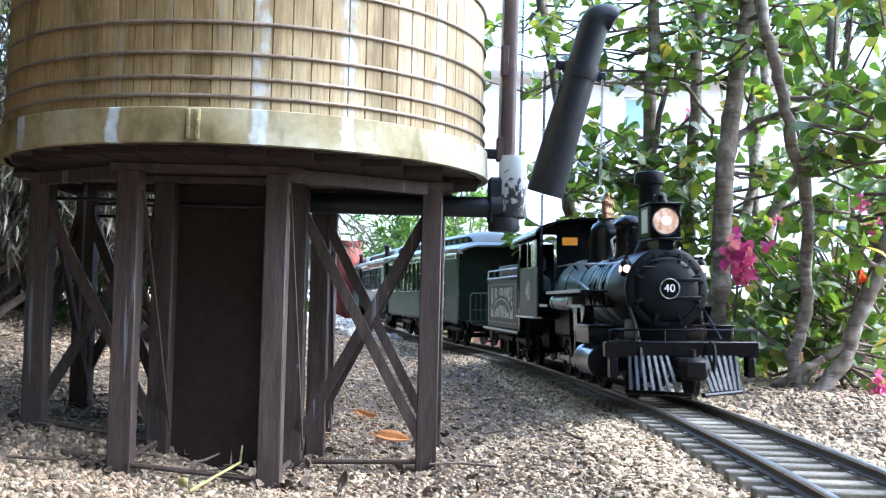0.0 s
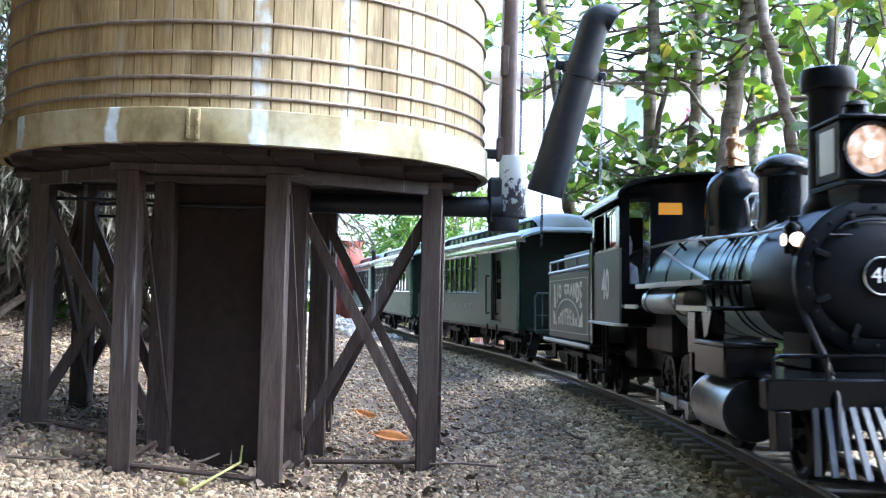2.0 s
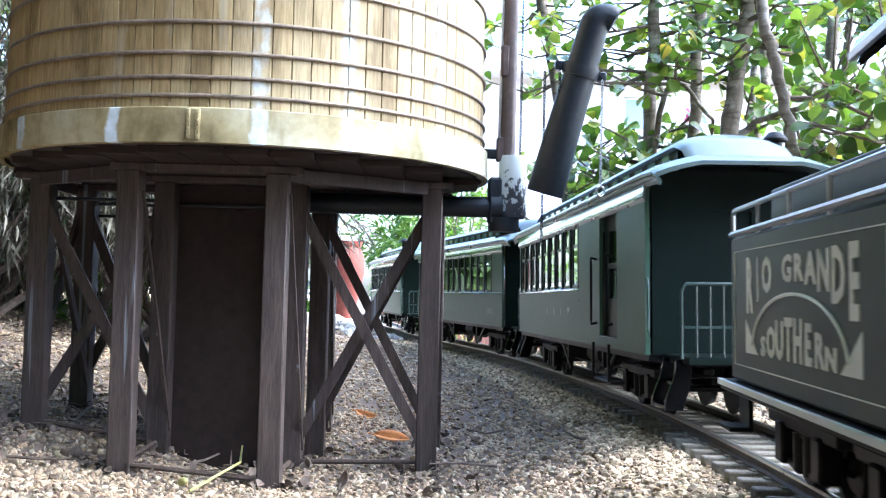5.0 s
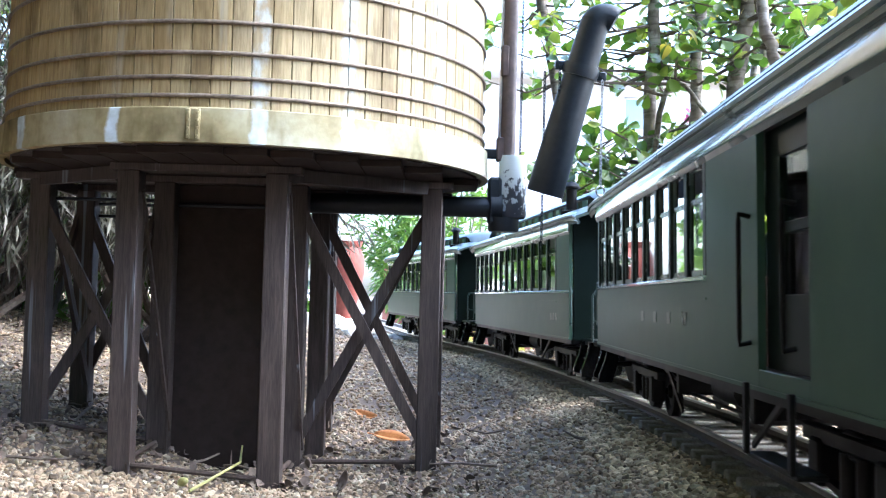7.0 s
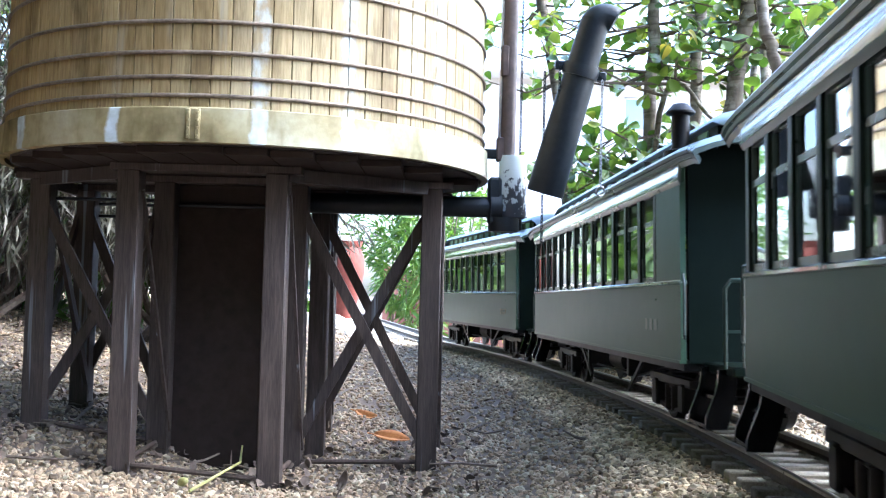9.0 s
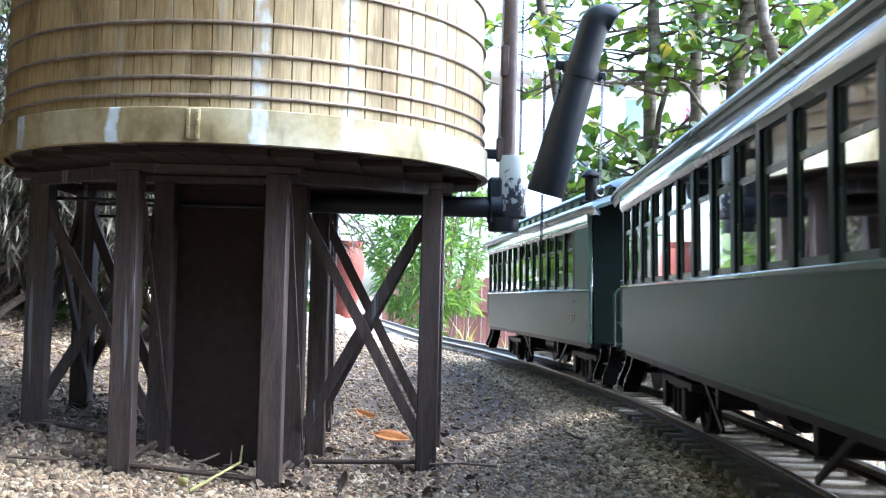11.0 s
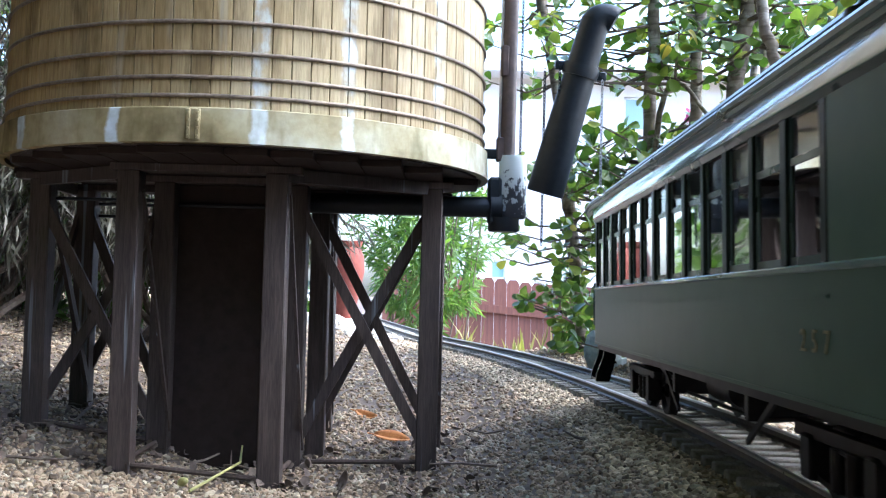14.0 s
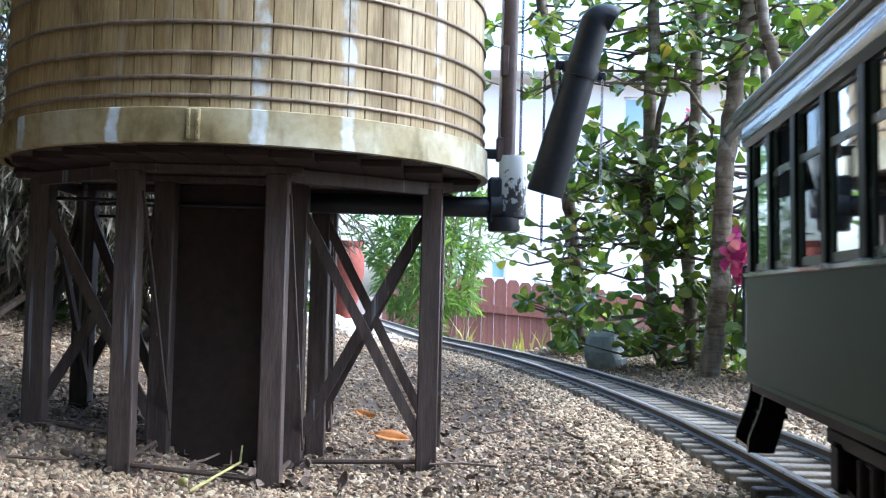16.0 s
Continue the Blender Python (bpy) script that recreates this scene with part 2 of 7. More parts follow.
def leaf_build(stops, sheen=0.35, glow=(1.9, 2.0, 0.8)):
    def build(nodes, links, b):
        g = nodes.new("ShaderNodeNewGeometry")
        col = ramp(nodes, links, g.outputs["Random Per Island"], stops)
        n = noise_tex(nodes, links, coords(nodes, links), 60, 3)
        col = mixed(nodes, links, 1.0, col, ramp(nodes, links, n, [(0.3, (0.75, 0.78, 0.7)), (0.7, (1.12, 1.1, 1.05))]), "MULTIPLY")
        links.new(col, b.inputs["Base Color"])
        b.inputs["Roughness"].default_value = sheen
        tr = nodes.new("ShaderNodeBsdfTranslucent")
        light = mixed(nodes, links, 1.0, col, glow, "MULTIPLY")
        links.new(light, tr.inputs["Color"])
        mx = nodes.new("ShaderNodeMixShader")
        mx.inputs[0].default_value = 0.38
        out = nodes["Material Output"]
        links.new(b.outputs[0], mx.inputs[1])
        links.new(tr.outputs[0], mx.inputs[2])
        links.new(mx.outputs[0], out.inputs[0])
    return build


def chipped_build(nodes, links, b):
    v = coords(nodes, links, (1, 1, 0.7))
    n = noise_tex(nodes, links, v, 190, 5, 0.65)
    t = nodes.new("ShaderNodeTexCoord")
    s = nodes.new("ShaderNodeSeparateXYZ")
    links.new(t.outputs["Object"], s.inputs[0])
    a = nodes.new("ShaderNodeMath")
    a.operation = "MULTIPLY_ADD"
    links.new(s.outputs[2], a.inputs[0])
    a.inputs[1].default_value = 9.0
    links.new(n, a.inputs[2])
    links.new(ramp(nodes, links, a.outputs[0], [(0.64, (0.03, 0.035, 0.045)), (0.68, (0.5, 0.56, 0.56))]), b.inputs["Base Color"])
    bumped(nodes, links, b, n, 0.2, 0.0004)


def emitter(name, color, strength):
    m = material(name, color=tuple(0.15 * c for c in color), rough=0.3)
    b = m.node_tree.nodes["Principled BSDF"]
    b.inputs["Emission Color"].default_value = (*color, 1)
    b.inputs["Emission Strength"].default_value = strength
    return m


def lens_glow(m, scale):
    """Makes the glow uneven, as behind a ribbed lens."""
    nodes, links = m.node_tree.nodes, m.node_tree.links
    b = nodes["Principled BSDF"]
    n = noise_tex(nodes, links, coords(nodes, links), scale, 2)
    links.new(ramp(nodes, links, n, [(0.36, (0.45, 0.22, 0.12)), (0.52, (1.0, 0.62, 0.38)), (0.66, (1.0, 0.95, 0.86))]), b.inputs["Emission Color"])
    return m


def glass_build(nodes, links, b):
    tr = nodes.new("ShaderNodeBsdfTransparent")
    gl = node(nodes, "ShaderNodeBsdfGlossy", Roughness=0.03)
    fr = node(nodes, "ShaderNodeFresnel", IOR=1.45)
    mx = nodes.new("ShaderNodeMixShader")
    links.new(fr.outputs[0], mx.inputs[0])
    links.new(tr.outputs[0], mx.inputs[1])
    links.new(gl.outputs[0], mx.inputs[2])
    links.new(mx.outputs[0], nodes["Material Output"].inputs[0])


MAT.update(
    timber=material("dark_timber", timber_build, spec=0.4),
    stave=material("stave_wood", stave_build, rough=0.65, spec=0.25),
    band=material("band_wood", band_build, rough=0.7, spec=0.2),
    chipped=material("chipped_paint", chipped_build, rough=0.45),
    jade=material("broad_leaf", leaf_build([(0, (0.0423, 0.0840, 0.0188)), (0.4, (0.0847, 0.1418, 0.0314)), (0.75, (0.1307, 0.1943, 0.0460)), (0.93, (0.2240, 0.2625, 0.0606)), (1, (0.3982, 0.3045, 0.0836))], 0.28), spec=0.5),
    hedge=material("hedge_leaf", leaf_build([(0, (0.02, 0.04, 0.012)), (0.6, (0.04, 0.075, 0.02)), (1, (0.07, 0.11, 0.03))], 0.5), spec=0.3),
    bush=material("light_leaf", leaf_build([(0, (0.05, 0.10, 0.025)), (0.5, (0.09, 0.16, 0.04)), (1, (0.15, 0.22, 0.07))], 0.5), spec=0.4),
    needle=material("grey_needle_leaf", leaf_build([(0, (0.0432, 0.0382, 0.0302)), (0.5, (0.1224, 0.1152, 0.0936)), (1, (0.3024, 0.2880, 0.2520))], 0.6, (1.0, 1.0, 0.9)), spec=0.3),
    grass=material("grass_blade", leaf_build([(0, (0.12, 0.14, 0.04)), (0.5, (0.24, 0.22, 0.09)), (1, (0.34, 0.30, 0.15))], 0.6), spec=0.3),
    petal=material("magenta_petal", leaf_build([(0, (0.3600, 0.0380, 0.2530)), (0.6, (0.5500, 0.0950, 0.4140)), (1, (0.6800, 0.2660, 0.5175))], 0.6), spec=0.3),
    red_petal=material("red_petal", leaf_build([(0, (0.45, 0.02, 0.01)), (1, (0.62, 0.10, 0.03))], 0.6), spec=0.3),
    bark=material("grey_bark", barked((0.0825, 0.0675, 0.0525), (0.2700, 0.2325, 0.1875), 30, (0.75, 0.9), (1, 1, 0.35), 0.7, 0.002), spec=0.3),
    twig=material("dry_twig", mottled((0.06, 0.045, 0.035), (0.20, 0.16, 0.13), 40, (0.8, 0.9)), spec=0.2),
    fence=material("redwood_board", mottled((0.10, 0.040, 0.028), (0.20, 0.085, 0.06), 4, (0.7, 0.85), (8, 8, 0.5), 0.4, 0.003, each=0.15), spec=0.3),
    stucco=material("white_stucco", mottled((0.72, 0.71, 0.68), (0.84, 0.83, 0.80), 2, (0.8, 0.9), bump=0.3, dist=0.004, fine=30), spec=0.3),
    dead_leaf=material("dead_leaf", mottled((0.30, 0.10, 0.03), (0.62, 0.30, 0.10), 90, (0.5, 0.7), bump=0.4, dist=0.0005), spec=0.4),
    stem=material("green_stem", mottled((0.20, 0.20, 0.06), (0.42, 0.40, 0.16), 60, (0.5, 0.7)), spec=0.4),
    rock=material("grey_rock", mottled((0.2160, 0.2660, 0.2660), (0.4860, 0.5460, 0.5320), 20, (0.8, 0.95), bump=0.7, dist=0.003), spec=0.3),
    terracotta=material("terracotta", mottled((0.11, 0.028, 0.020), (0.20, 0.055, 0.038), 10, (0.7, 0.85)), spec=0.3),
    lamp=lens_glow(emitter("lamp_glass", (1.0, 0.66, 0.42), 0.095), 230),
    bulb=emitter("bulb_glass", (1.0, 0.86, 0.70), 0.28),
    marker=emitter("marker_glass", (1.0, 0.62, 0.40), 0.35),
    cab_glow=emitter("cab_lamp_glow", (1.0, 0.42, 0.04), 0.05),
    glass=material("clear_glass", glass_build),
    window_far=material("far_window", color=(0.30, 0.45, 0.52), rough=0.08, spec=0.8),
)


# ---------- mesh helpers
def part(name, bm, mat, parent=None, label="", smooth=True):
    me = bpy.data.meshes.new(name)
    bmesh.ops.recalc_face_normals(bm, faces=bm.faces)
    bm.to_mesh(me)
    bm.free()
    if smooth:
        me.shade_smooth()
        me.set_sharp_from_angle(angle=radians(38))
    for m in (mat if isinstance(mat, (list, tuple)) else [mat]):
        me.materials.append(MAT[m])
    ob = new(name, me)
    if parent:
        ob.parent = parent
    if label:
        tagged(ob, label)
    return ob


def thing(name, label, category, m=None, group="", kind=""):
    ob = new(name)
    ob.empty_display_size = 0.02
    if m is not None:
        ob.matrix_basis = m
    return tagged(ob, label, category, group, kind)


def box(bm, x0, x1, y0, y1, z0, z1, bevel=0.0, m=None, mat=0):
    vs = bmesh.ops.create_cube(bm, size=1)["verts"]
    t = Matrix.Translation(((x0 + x1) / 2, (y0 + y1) / 2, (z0 + z1) / 2)) @ Matrix.Diagonal((x1 - x0, y1 - y0, z1 - z0, 1))
    bmesh.ops.transform(bm, verts=vs, matrix=(m or Matrix()) @ t)
    faces = {f for v in vs for f in v.link_faces}
    for f in faces:
        f.material_index = mat
    if bevel:
        es = {e for v in vs for e in v.link_edges}
        bmesh.ops.bevel(bm, geom=list(es), offset=bevel, segments=1, affect="EDGES", profile=0.5)
    return bm


def rod(bm, a, b, r0, r1=None, n=10, caps=True, mat=0):
    a, b = Vector(a), Vector(b)
    d = b - a
    q = d.to_track_quat("Z", "Y").to_matrix()
    r1 = r0 if r1 is None else r1
    rings = []
    for p, r in ((a, r0), (b, r1)):
        rings.append([bm.verts.new(p + q @ Vector((r * math.cos(2 * math.pi * i / n), r * math.sin(2 * math.pi * i / n), 0))) for i in range(n)])
    for i in range(n):
        f = bm.faces.new((rings[0][i], rings[0][(i + 1) % n], rings[1][(i + 1) % n], rings[1][i]))
        f.material_index = mat
    if caps:
        bm.faces.new(rings[0][::-1]).material_index = mat
        bm.faces.new(rings[1]).material_index = mat
    return bm


def tube(bm, pts, r, n=8, mat=0):
    """A round bar along points; r is one radius or one for each point."""
    pts = [Vector(p) for p in pts]
    rs = r if isinstance(r, (list, tuple)) else [r] * len(pts)
    rings, up = [], None
    for i, p in enumerate(pts):
        d = (pts[min(i + 1, len(pts) - 1)] - pts[max(i - 1, 0)]).normalized()
        if up is None:
            up = d.orthogonal().normalized()
        up = (up - d * up.dot(d)).normalized()
        side = d.cross(up)
        rings.append([bm.verts.new(p + (up * math.cos(2 * math.pi * k / n) + side * math.sin(2 * math.pi * k / n)) * rs[i]) for k in range(n)])
    for a, b in zip(rings, rings[1:]):
        for k in range(n):
            bm.faces.new((a[k], a[(k + 1) % n], b[(k + 1) % n], b[k])).material_index = mat
    bm.faces.new(rings[0][::-1]).material_index = mat
    bm.faces.new(rings[-1]).material_index = mat
    return bm


def lathe(bm, profile, n=32, m=None, mat=0, arc=None):
    """Turns (radius, height) pairs round the z axis."""
    m = m or Matrix()
    rings = []
    for r, z in profile:
        if r < 1e-6:
            rings.append([bm.verts.new(m @ Vector((0, 0, z)))])
        else:
            rings.append([bm.verts.new(m @ Vector((r * math.cos(2 * math.pi * i / n), r * math.sin(2 * math.pi * i / n), z))) for i in range(n)])
    for a, b in zip(rings, rings[1:]):
        for i in range(n):
            j = (i + 1) % n
            if len(a) == 1 and len(b) == 1:
                continue
            if len(a) == 1:
                f = bm.faces.new((a[0], b[i], b[j]))
            elif len(b) == 1:
                f = bm.faces.new((a[i], a[j], b[0]))
            else:
                f = bm.faces.new((a[i], a[j], b[j], b[i]))
            f.material_index = mat
    return bm


def sheet(bm, outline, x0, x1, mat=0):
    """A prism of a (y, z) outline from x0 to x1."""
    a = [bm.verts.new((x0, y, z)) for y, z in outline]
    b = [bm.verts.new((x1, y, z)) for y, z in outline]
    n = len(outline)
    for i in range(n):
        bm.faces.new((a[i], a[(i + 1) % n], b[(i + 1) % n], b[i])).material_index = mat
    bm.faces.new(a[::-1]).material_index = mat
    bm.faces.new(b).material_index = mat
    return bm


def letters(name, text, size, m, mat, parent, label="", bold=0.0):
    cu = bpy.data.curves.new(name, "FONT")
    cu.body, cu.size, cu.align_x, cu.align_y, cu.extrude, cu.resolution_u = text, size, "CENTER", "CENTER", 0.0002, 2
    cu.offset = size * bold
    tmp = new("tmp", cu)
    me = bpy.data.meshes.new_from_object(tmp)
    bpy.data.objects.remove(tmp)
    me.materials.clear()
    me.materials.append(MAT[mat])
    ob = new(name, me)
    ob.parent, ob.matrix_basis = parent, m
    if label:
        tagged(ob, label)
    return ob


# ---------- the line of the track: curvature by length, s = 0 abreast of the camera's near ground
def bend(s):
    if s > 0.35:
        return -0.51
    if s > -1.3:
        return -0.3216 - 0.4266 * s - 0.3353 * s * s
    return float(np.interp(s, (-3.4, -2.2, -1.9, -1.62, -1.3), (0, 0.0, 0.05, 0.36, -0.334)))


S_STEP, S_MIN = 0.005, -6.0
S_ALL = np.arange(S_MIN, 5.0, S_STEP)
EASE = (-0.7, -0.35, 0.0, 0.35, 0.8, 2.0)
K_ALL = np.array([bend(s) for s in S_ALL]) + np.interp(S_ALL, EASE, (0, 0.0345, -0.002, 0.458, 0.001, 0))
S_ZERO = int(round(-S_MIN / S_STEP))


def summed(v):
    c = np.concatenate([[0], np.cumsum((v[1:] + v[:-1]) / 2 * S_STEP)])
    return c - c[S_ZERO]


T_ALL = summed(K_ALL) - 1.6292
X_ALL, Y_ALL = summed(np.cos(T_ALL)) + 0.1757, summed(np.sin(T_ALL)) + 0.353
Z_ALL = np.where(S_ALL < -1.3, -0.0116, 0.0157 * S_ALL + 0.006 * S_ALL ** 2 + 0.0006 * S_ALL ** 3)
Z_ALL = np.where(S_ALL > 0.4, 0.0073 + 0.008 * (S_ALL - 0.4), Z_ALL) + np.interp(S_ALL, EASE, (0, 0.0012, -0.0001, -0.0074, -0.0042, -0.0021))


def rail_point(s, off=0.0, z=0.0):
    """A point of the track, off metres to the right of its line, z over the rail's head."""
    x, y, t, h = (float(np.interp(s, S_ALL, c)) for c in (X_ALL, Y_ALL, T_ALL, Z_ALL))
    return Vector((x + math.sin(t) * off, y - math.cos(t) * off, h + z))


def heading(s):
    return float(np.interp(s, S_ALL, T_ALL))


# ---------- ground: one sheet that rises and falls with the bed of the track
SAMPLE = np.arange(-4.0, 3.0, 0.02)
SX, SY, SZ, STH = (np.interp(SAMPLE, S_ALL, c) for c in (X_ALL, Y_ALL, Z_ALL, T_ALL))


def smooth(t):
    t = np.clip(t, 0, 1)
    return t * t * (3 - 2 * t)


def track_offset(x, y):
    """For arrays of places: the distance to the right of the track's line, and the line's height there."""
    off, high = np.empty(x.shape), np.empty(x.shape)
    for i in range(0, len(x), 4000):
        dx, dy = x[i:i + 4000, None] - SX, y[i:i + 4000, None] - SY
        d2 = dx * dx + dy * dy
        k = d2.argmin(1)
        r = np.arange(len(k))
        side = np.sin(STH[k]) * dx[r, k] - np.cos(STH[k]) * dy[r, k]
        off[i:i + 4000], high[i:i + 4000] = np.sign(side) * np.sqrt(d2[r, k]), SZ[k]
    return off, high


def ground_height(x, y):
    x, y = np.asarray(x, float).ravel(), np.asarray(y, float).ravel()
    off, high = track_offset(x, y)
    bed = high - 0.0125
    yard = -0.051 + 0.18 * np.clip(-x - 0.15, 0, 0.5) + 0.10 * np.clip(-x - 0.65, 0, 3) + 0.03 * smooth((y - 1.0) / 1.0)
    yard = yard + 0.0035 * np.sin(x * 23 + 1.0) * np.sin(y * 19) + 0.0025 * np.sin(x * 51) * np.sin(y * 43 + 2)
    verge = high - 0.010 + 0.008 * smooth((-off - 0.06) / 0.08)
    inner = bed + (yard - bed) * smooth((off - 0.042) / 0.15)
    outer = bed + (verge - bed) * smooth((-off - 0.045) / 0.05)
    z = np.where(off > 0, inner, outer)
    far = smooth((-off - 0.28) / 1.6) * smooth((y + 1.0) / 2.0)
    z = z - 1.4 * np.where(off < 0, far, 0)
    z = z - 0.9 * np.where(off < 0, smooth((-off - 0.06) / 0.15) * smooth((y - 1.68) / 0.35), 0)
    return z - 1.4 * np.where(off > 0, smooth((y - 5.0) / 5.0), 0)


def height_at(x, y):
    return float(ground_height([x], [y])[0])


def spread(a, b, fine, grow, limit):
    """Even steps of fine from a to b, then growing steps out to limit on both sides."""
    mid = list(np.arange(a, b, fine))
    out, step = [], fine
    up, down = b, a - fine
    hi, lo = [], []
    while up < limit:
        hi.append(up)
        step *= grow
        up += step
    step = fine
    while down > -limit:
        lo.append(down)
        step *= grow
        down -= step
    return np.array(lo[::-1] + mid + hi)


def build_ground():
    xs, ys = spread(-0.7, 0.9, 0.012, 1.18, 400), spread(0.25, 2.0, 0.012, 1.18, 400)
    gx, gy = np.meshgrid(xs, ys)
    gz = ground_height(gx, gy)
    verts = np.stack([gx.ravel(), gy.ravel(), gz], 1)
    nx, ny = len(xs), len(ys)
    idx = np.arange(nx * ny).reshape(ny, nx)
    faces = np.stack([idx[:-1, :-1], idx[:-1, 1:], idx[1:, 1:], idx[1:, :-1]], -1).reshape(-1, 4)
    me = bpy.data.meshes.new("ground")
    me.from_pydata(verts.tolist(), [], faces.tolist())
    me.shade_smooth()
    me.materials.append(MAT["earth"])
    return tagged(new("ground", me), "tan gravelly earth sloping up to the raised track bed", "ground", kind="structure")


ICO = None


def ico():
    bm = bmesh.new()
    bmesh.ops.create_icosphere(bm, subdivisions=1, radius=1)
    v = np.array([p.co[:] for p in bm.verts])
    f = np.array([[p.index for p in q.verts] for q in bm.faces])
    bm.free()
    return v, f


def pebbles(name, x, y, size, mat, label, rng, lift=0.25):
    """Many small stones joined in one mesh, each turned and flattened its own way."""
    global ICO
    ICO = ICO or ico()
    v0, f0 = ICO
    n = len(x)
    z = ground_height(x, y)
    q = rng.normal(size=(n, 4))
    q /= np.linalg.norm(q, axis=1)[:, None]
    w, a, b, c = q.T
    rot = np.stack([1 - 2 * (b * b + c * c), 2 * (a * b - c * w), 2 * (a * c + b * w), 2 * (a * b + c * w), 1 - 2 * (a * a + c * c), 2 * (b * c - a * w), 2 * (a * c - b * w), 2 * (b * c + a * w), 1 - 2 * (a * a + b * b)], 1).reshape(n, 3, 3)
    shape = rng.uniform((0.75, 0.55, 0.40), (1.25, 1.0, 0.75), (n, 3)) * size[:, None]
    pts = v0[None] * (1 + rng.uniform(-0.22, 0.22, (n, len(v0), 1)))
    pts = np.einsum("nij,nkj->nki", rot, pts * shape[:, None, :])
    pts[..., 2] *= 0.8
    pts += np.stack([x, y, z + size * lift], 1)[:, None, :]
    faces = (f0[None] + (np.arange(n) * len(v0))[:, None, None]).reshape(-1, 3)
    me = bpy.data.meshes.new(name)
    me.from_pydata(pts.reshape(-1, 3).tolist(), [], faces.tolist())
    me.materials.append(MAT[mat])
    return tagged(new(name, me), label, "gravel", kind="stuff")


def build_gravel():
    rng = np.random.default_rng(4)
    # thick near the tower and thinner with distance
    n = 84000
    y = 0.36 + 2.3 * rng.random(n) ** 1.9
    x = y * rng.uniform(-0.52, 0.56, n)
    off, _ = track_offset(x, y)
    keep = (np.abs(off) > 0.040) & (off > -0.30)
    x, y = x[keep], y[keep]
    size = rng.uniform(0.0015, 0.0034, len(x)) * (0.74 + 0.42 * np.clip(y - 0.5, 0, 1.2)) * np.where(rng.random(len(x)) < 0.06, 1.5, 1.0)
    pebbles("gravel", x, y, size, "gravel", "loose tan, brown and pale gravel stones round the tower", rng)
    n = 19000
    s = rng.uniform(-1.9, 0.34, n)
    o = rng.uniform(-0.075, 0.085, n)
    pts = np.array([rail_point(a, b)[:2] for a, b in zip(s, o)])
    size = rng.uniform(0.0014, 0.0028, n) * np.where(np.abs(o) > 0.045, 1.35, 1.0)
    keep = ~((np.abs(np.abs(o) - 0.0235) < 0.0032))
    pebbles("ballast", pts[keep, 0], pts[keep, 1], size[keep], "ballast", "grey crushed stone ballast between and beside the ties", rng, 0.1)
    # pale stones of the far bank
    n = 9000
    x, y = rng.uniform(-1.5, 0.25, n), rng.uniform(2.0, 5.2, n)
    off, _ = track_offset(x, y)
    keep = off > 0.05
    pebbles("pale_gravel", x[keep], y[keep], rng.uniform(0.006, 0.013, keep.sum()), "pale", "nearly white gravel bank in full daylight beyond the tower", rng)


MAT["pale"] = material("pale_gravel", stone_build([(0, (0.45, 0.44, 0.42)), (0.5, (0.66, 0.65, 0.62)), (1, (0.8, 0.8, 0.78))]), rough=0.9, spec=0.3)


def build_track():
    track = thing("railway_track", "narrow weathered track of brown rails on grey wooden ties", "track", kind="structure")
    line = [s for s in np.arange(-4.2, 4.3, 0.03)]
    web = [(-0.0026, -0.0066), (0.0026, -0.0066), (0.0026, -0.0058), (0.0007, -0.0048), (0.0007, -0.0022), (0.0014, -0.0016), (-0.0014, -0.0016), (-0.0007, -0.0022), (-0.0007, -0.0048), (-0.0026, -0.0058)]
    head = [(-0.0015, -0.0016), (0.0015, -0.0016), (0.0015, -0.0003), (0.0011, 0.0), (-0.0011, 0.0), (-0.0015, -0.0003)]
    for side in (-1, 1):
        obs = []
        for nm, prof, mt in (("rail", web, "rail"), ("railhead", head, "rail_top")):
            bm = bmesh.new()
            rings = [[bm.verts.new(rail_point(s, side * 0.0239 + a, b)) for a, b in prof] for s in line]
            n = len(prof)
            for r0, r1 in zip(rings, rings[1:]):
                for i in range(n):
                    bm.faces.new((r0[i], r0[(i + 1) % n], r1[(i + 1) % n], r1[i]))
            obs.append(part(nm, bm, mt, obs[0] if obs else track, "bright worn running surface" if obs else ""))
    bm = bmesh.new()
    box(bm, -0.0046, 0.0046, -0.041, 0.041, -0.0135, -0.0066, 0.0008)
    for side in (-1, 1):
        box(bm, -0.0030, 0.0030, side * 0.0239 - 0.0052, side * 0.0239 + 0.0052, -0.0066, -0.0058, 0.0)
    tie = part("tie", bm, "tie", track)
    rng = random.Random(3)
    first = True
    s = -3.0
    while s < 1.6:
        p = rail_point(s)
        m = Matrix.Translation(p) @ pose(0, rng.uniform(-0.001, 0.001), rng.uniform(-0.0004, 0), 0, 0, math.degrees(heading(s)) + rng.uniform(-1.5, 1.5))
        ob = tie if first else new("tie", tie.data)
        ob.parent, ob.matrix_basis, first = track, m, False
        s += 0.0232


build_ground()
build_gravel()
build_track()


# ---------- the water tower
TC = Vector((-0.1422, 0.7532, 0))
COLS, ROWS = (-0.145, -0.057, 0.040, 0.1365), (-0.105, -0.035, 0.045, 0.125)
TANK_Z, POST_TOP = 0.1557, 0.1463
# how far single posts stand off their column's line
SHIFT = {(2, 0): -0.0033, (0, 1): 0.0050, (1, 1): 0.0040, (3, 1): -0.0025, (0, 2): 0.0090, (1, 2): -0.009, (2, 2): 0.007, (1, 3): -0.009, (2, 3): 0.004}


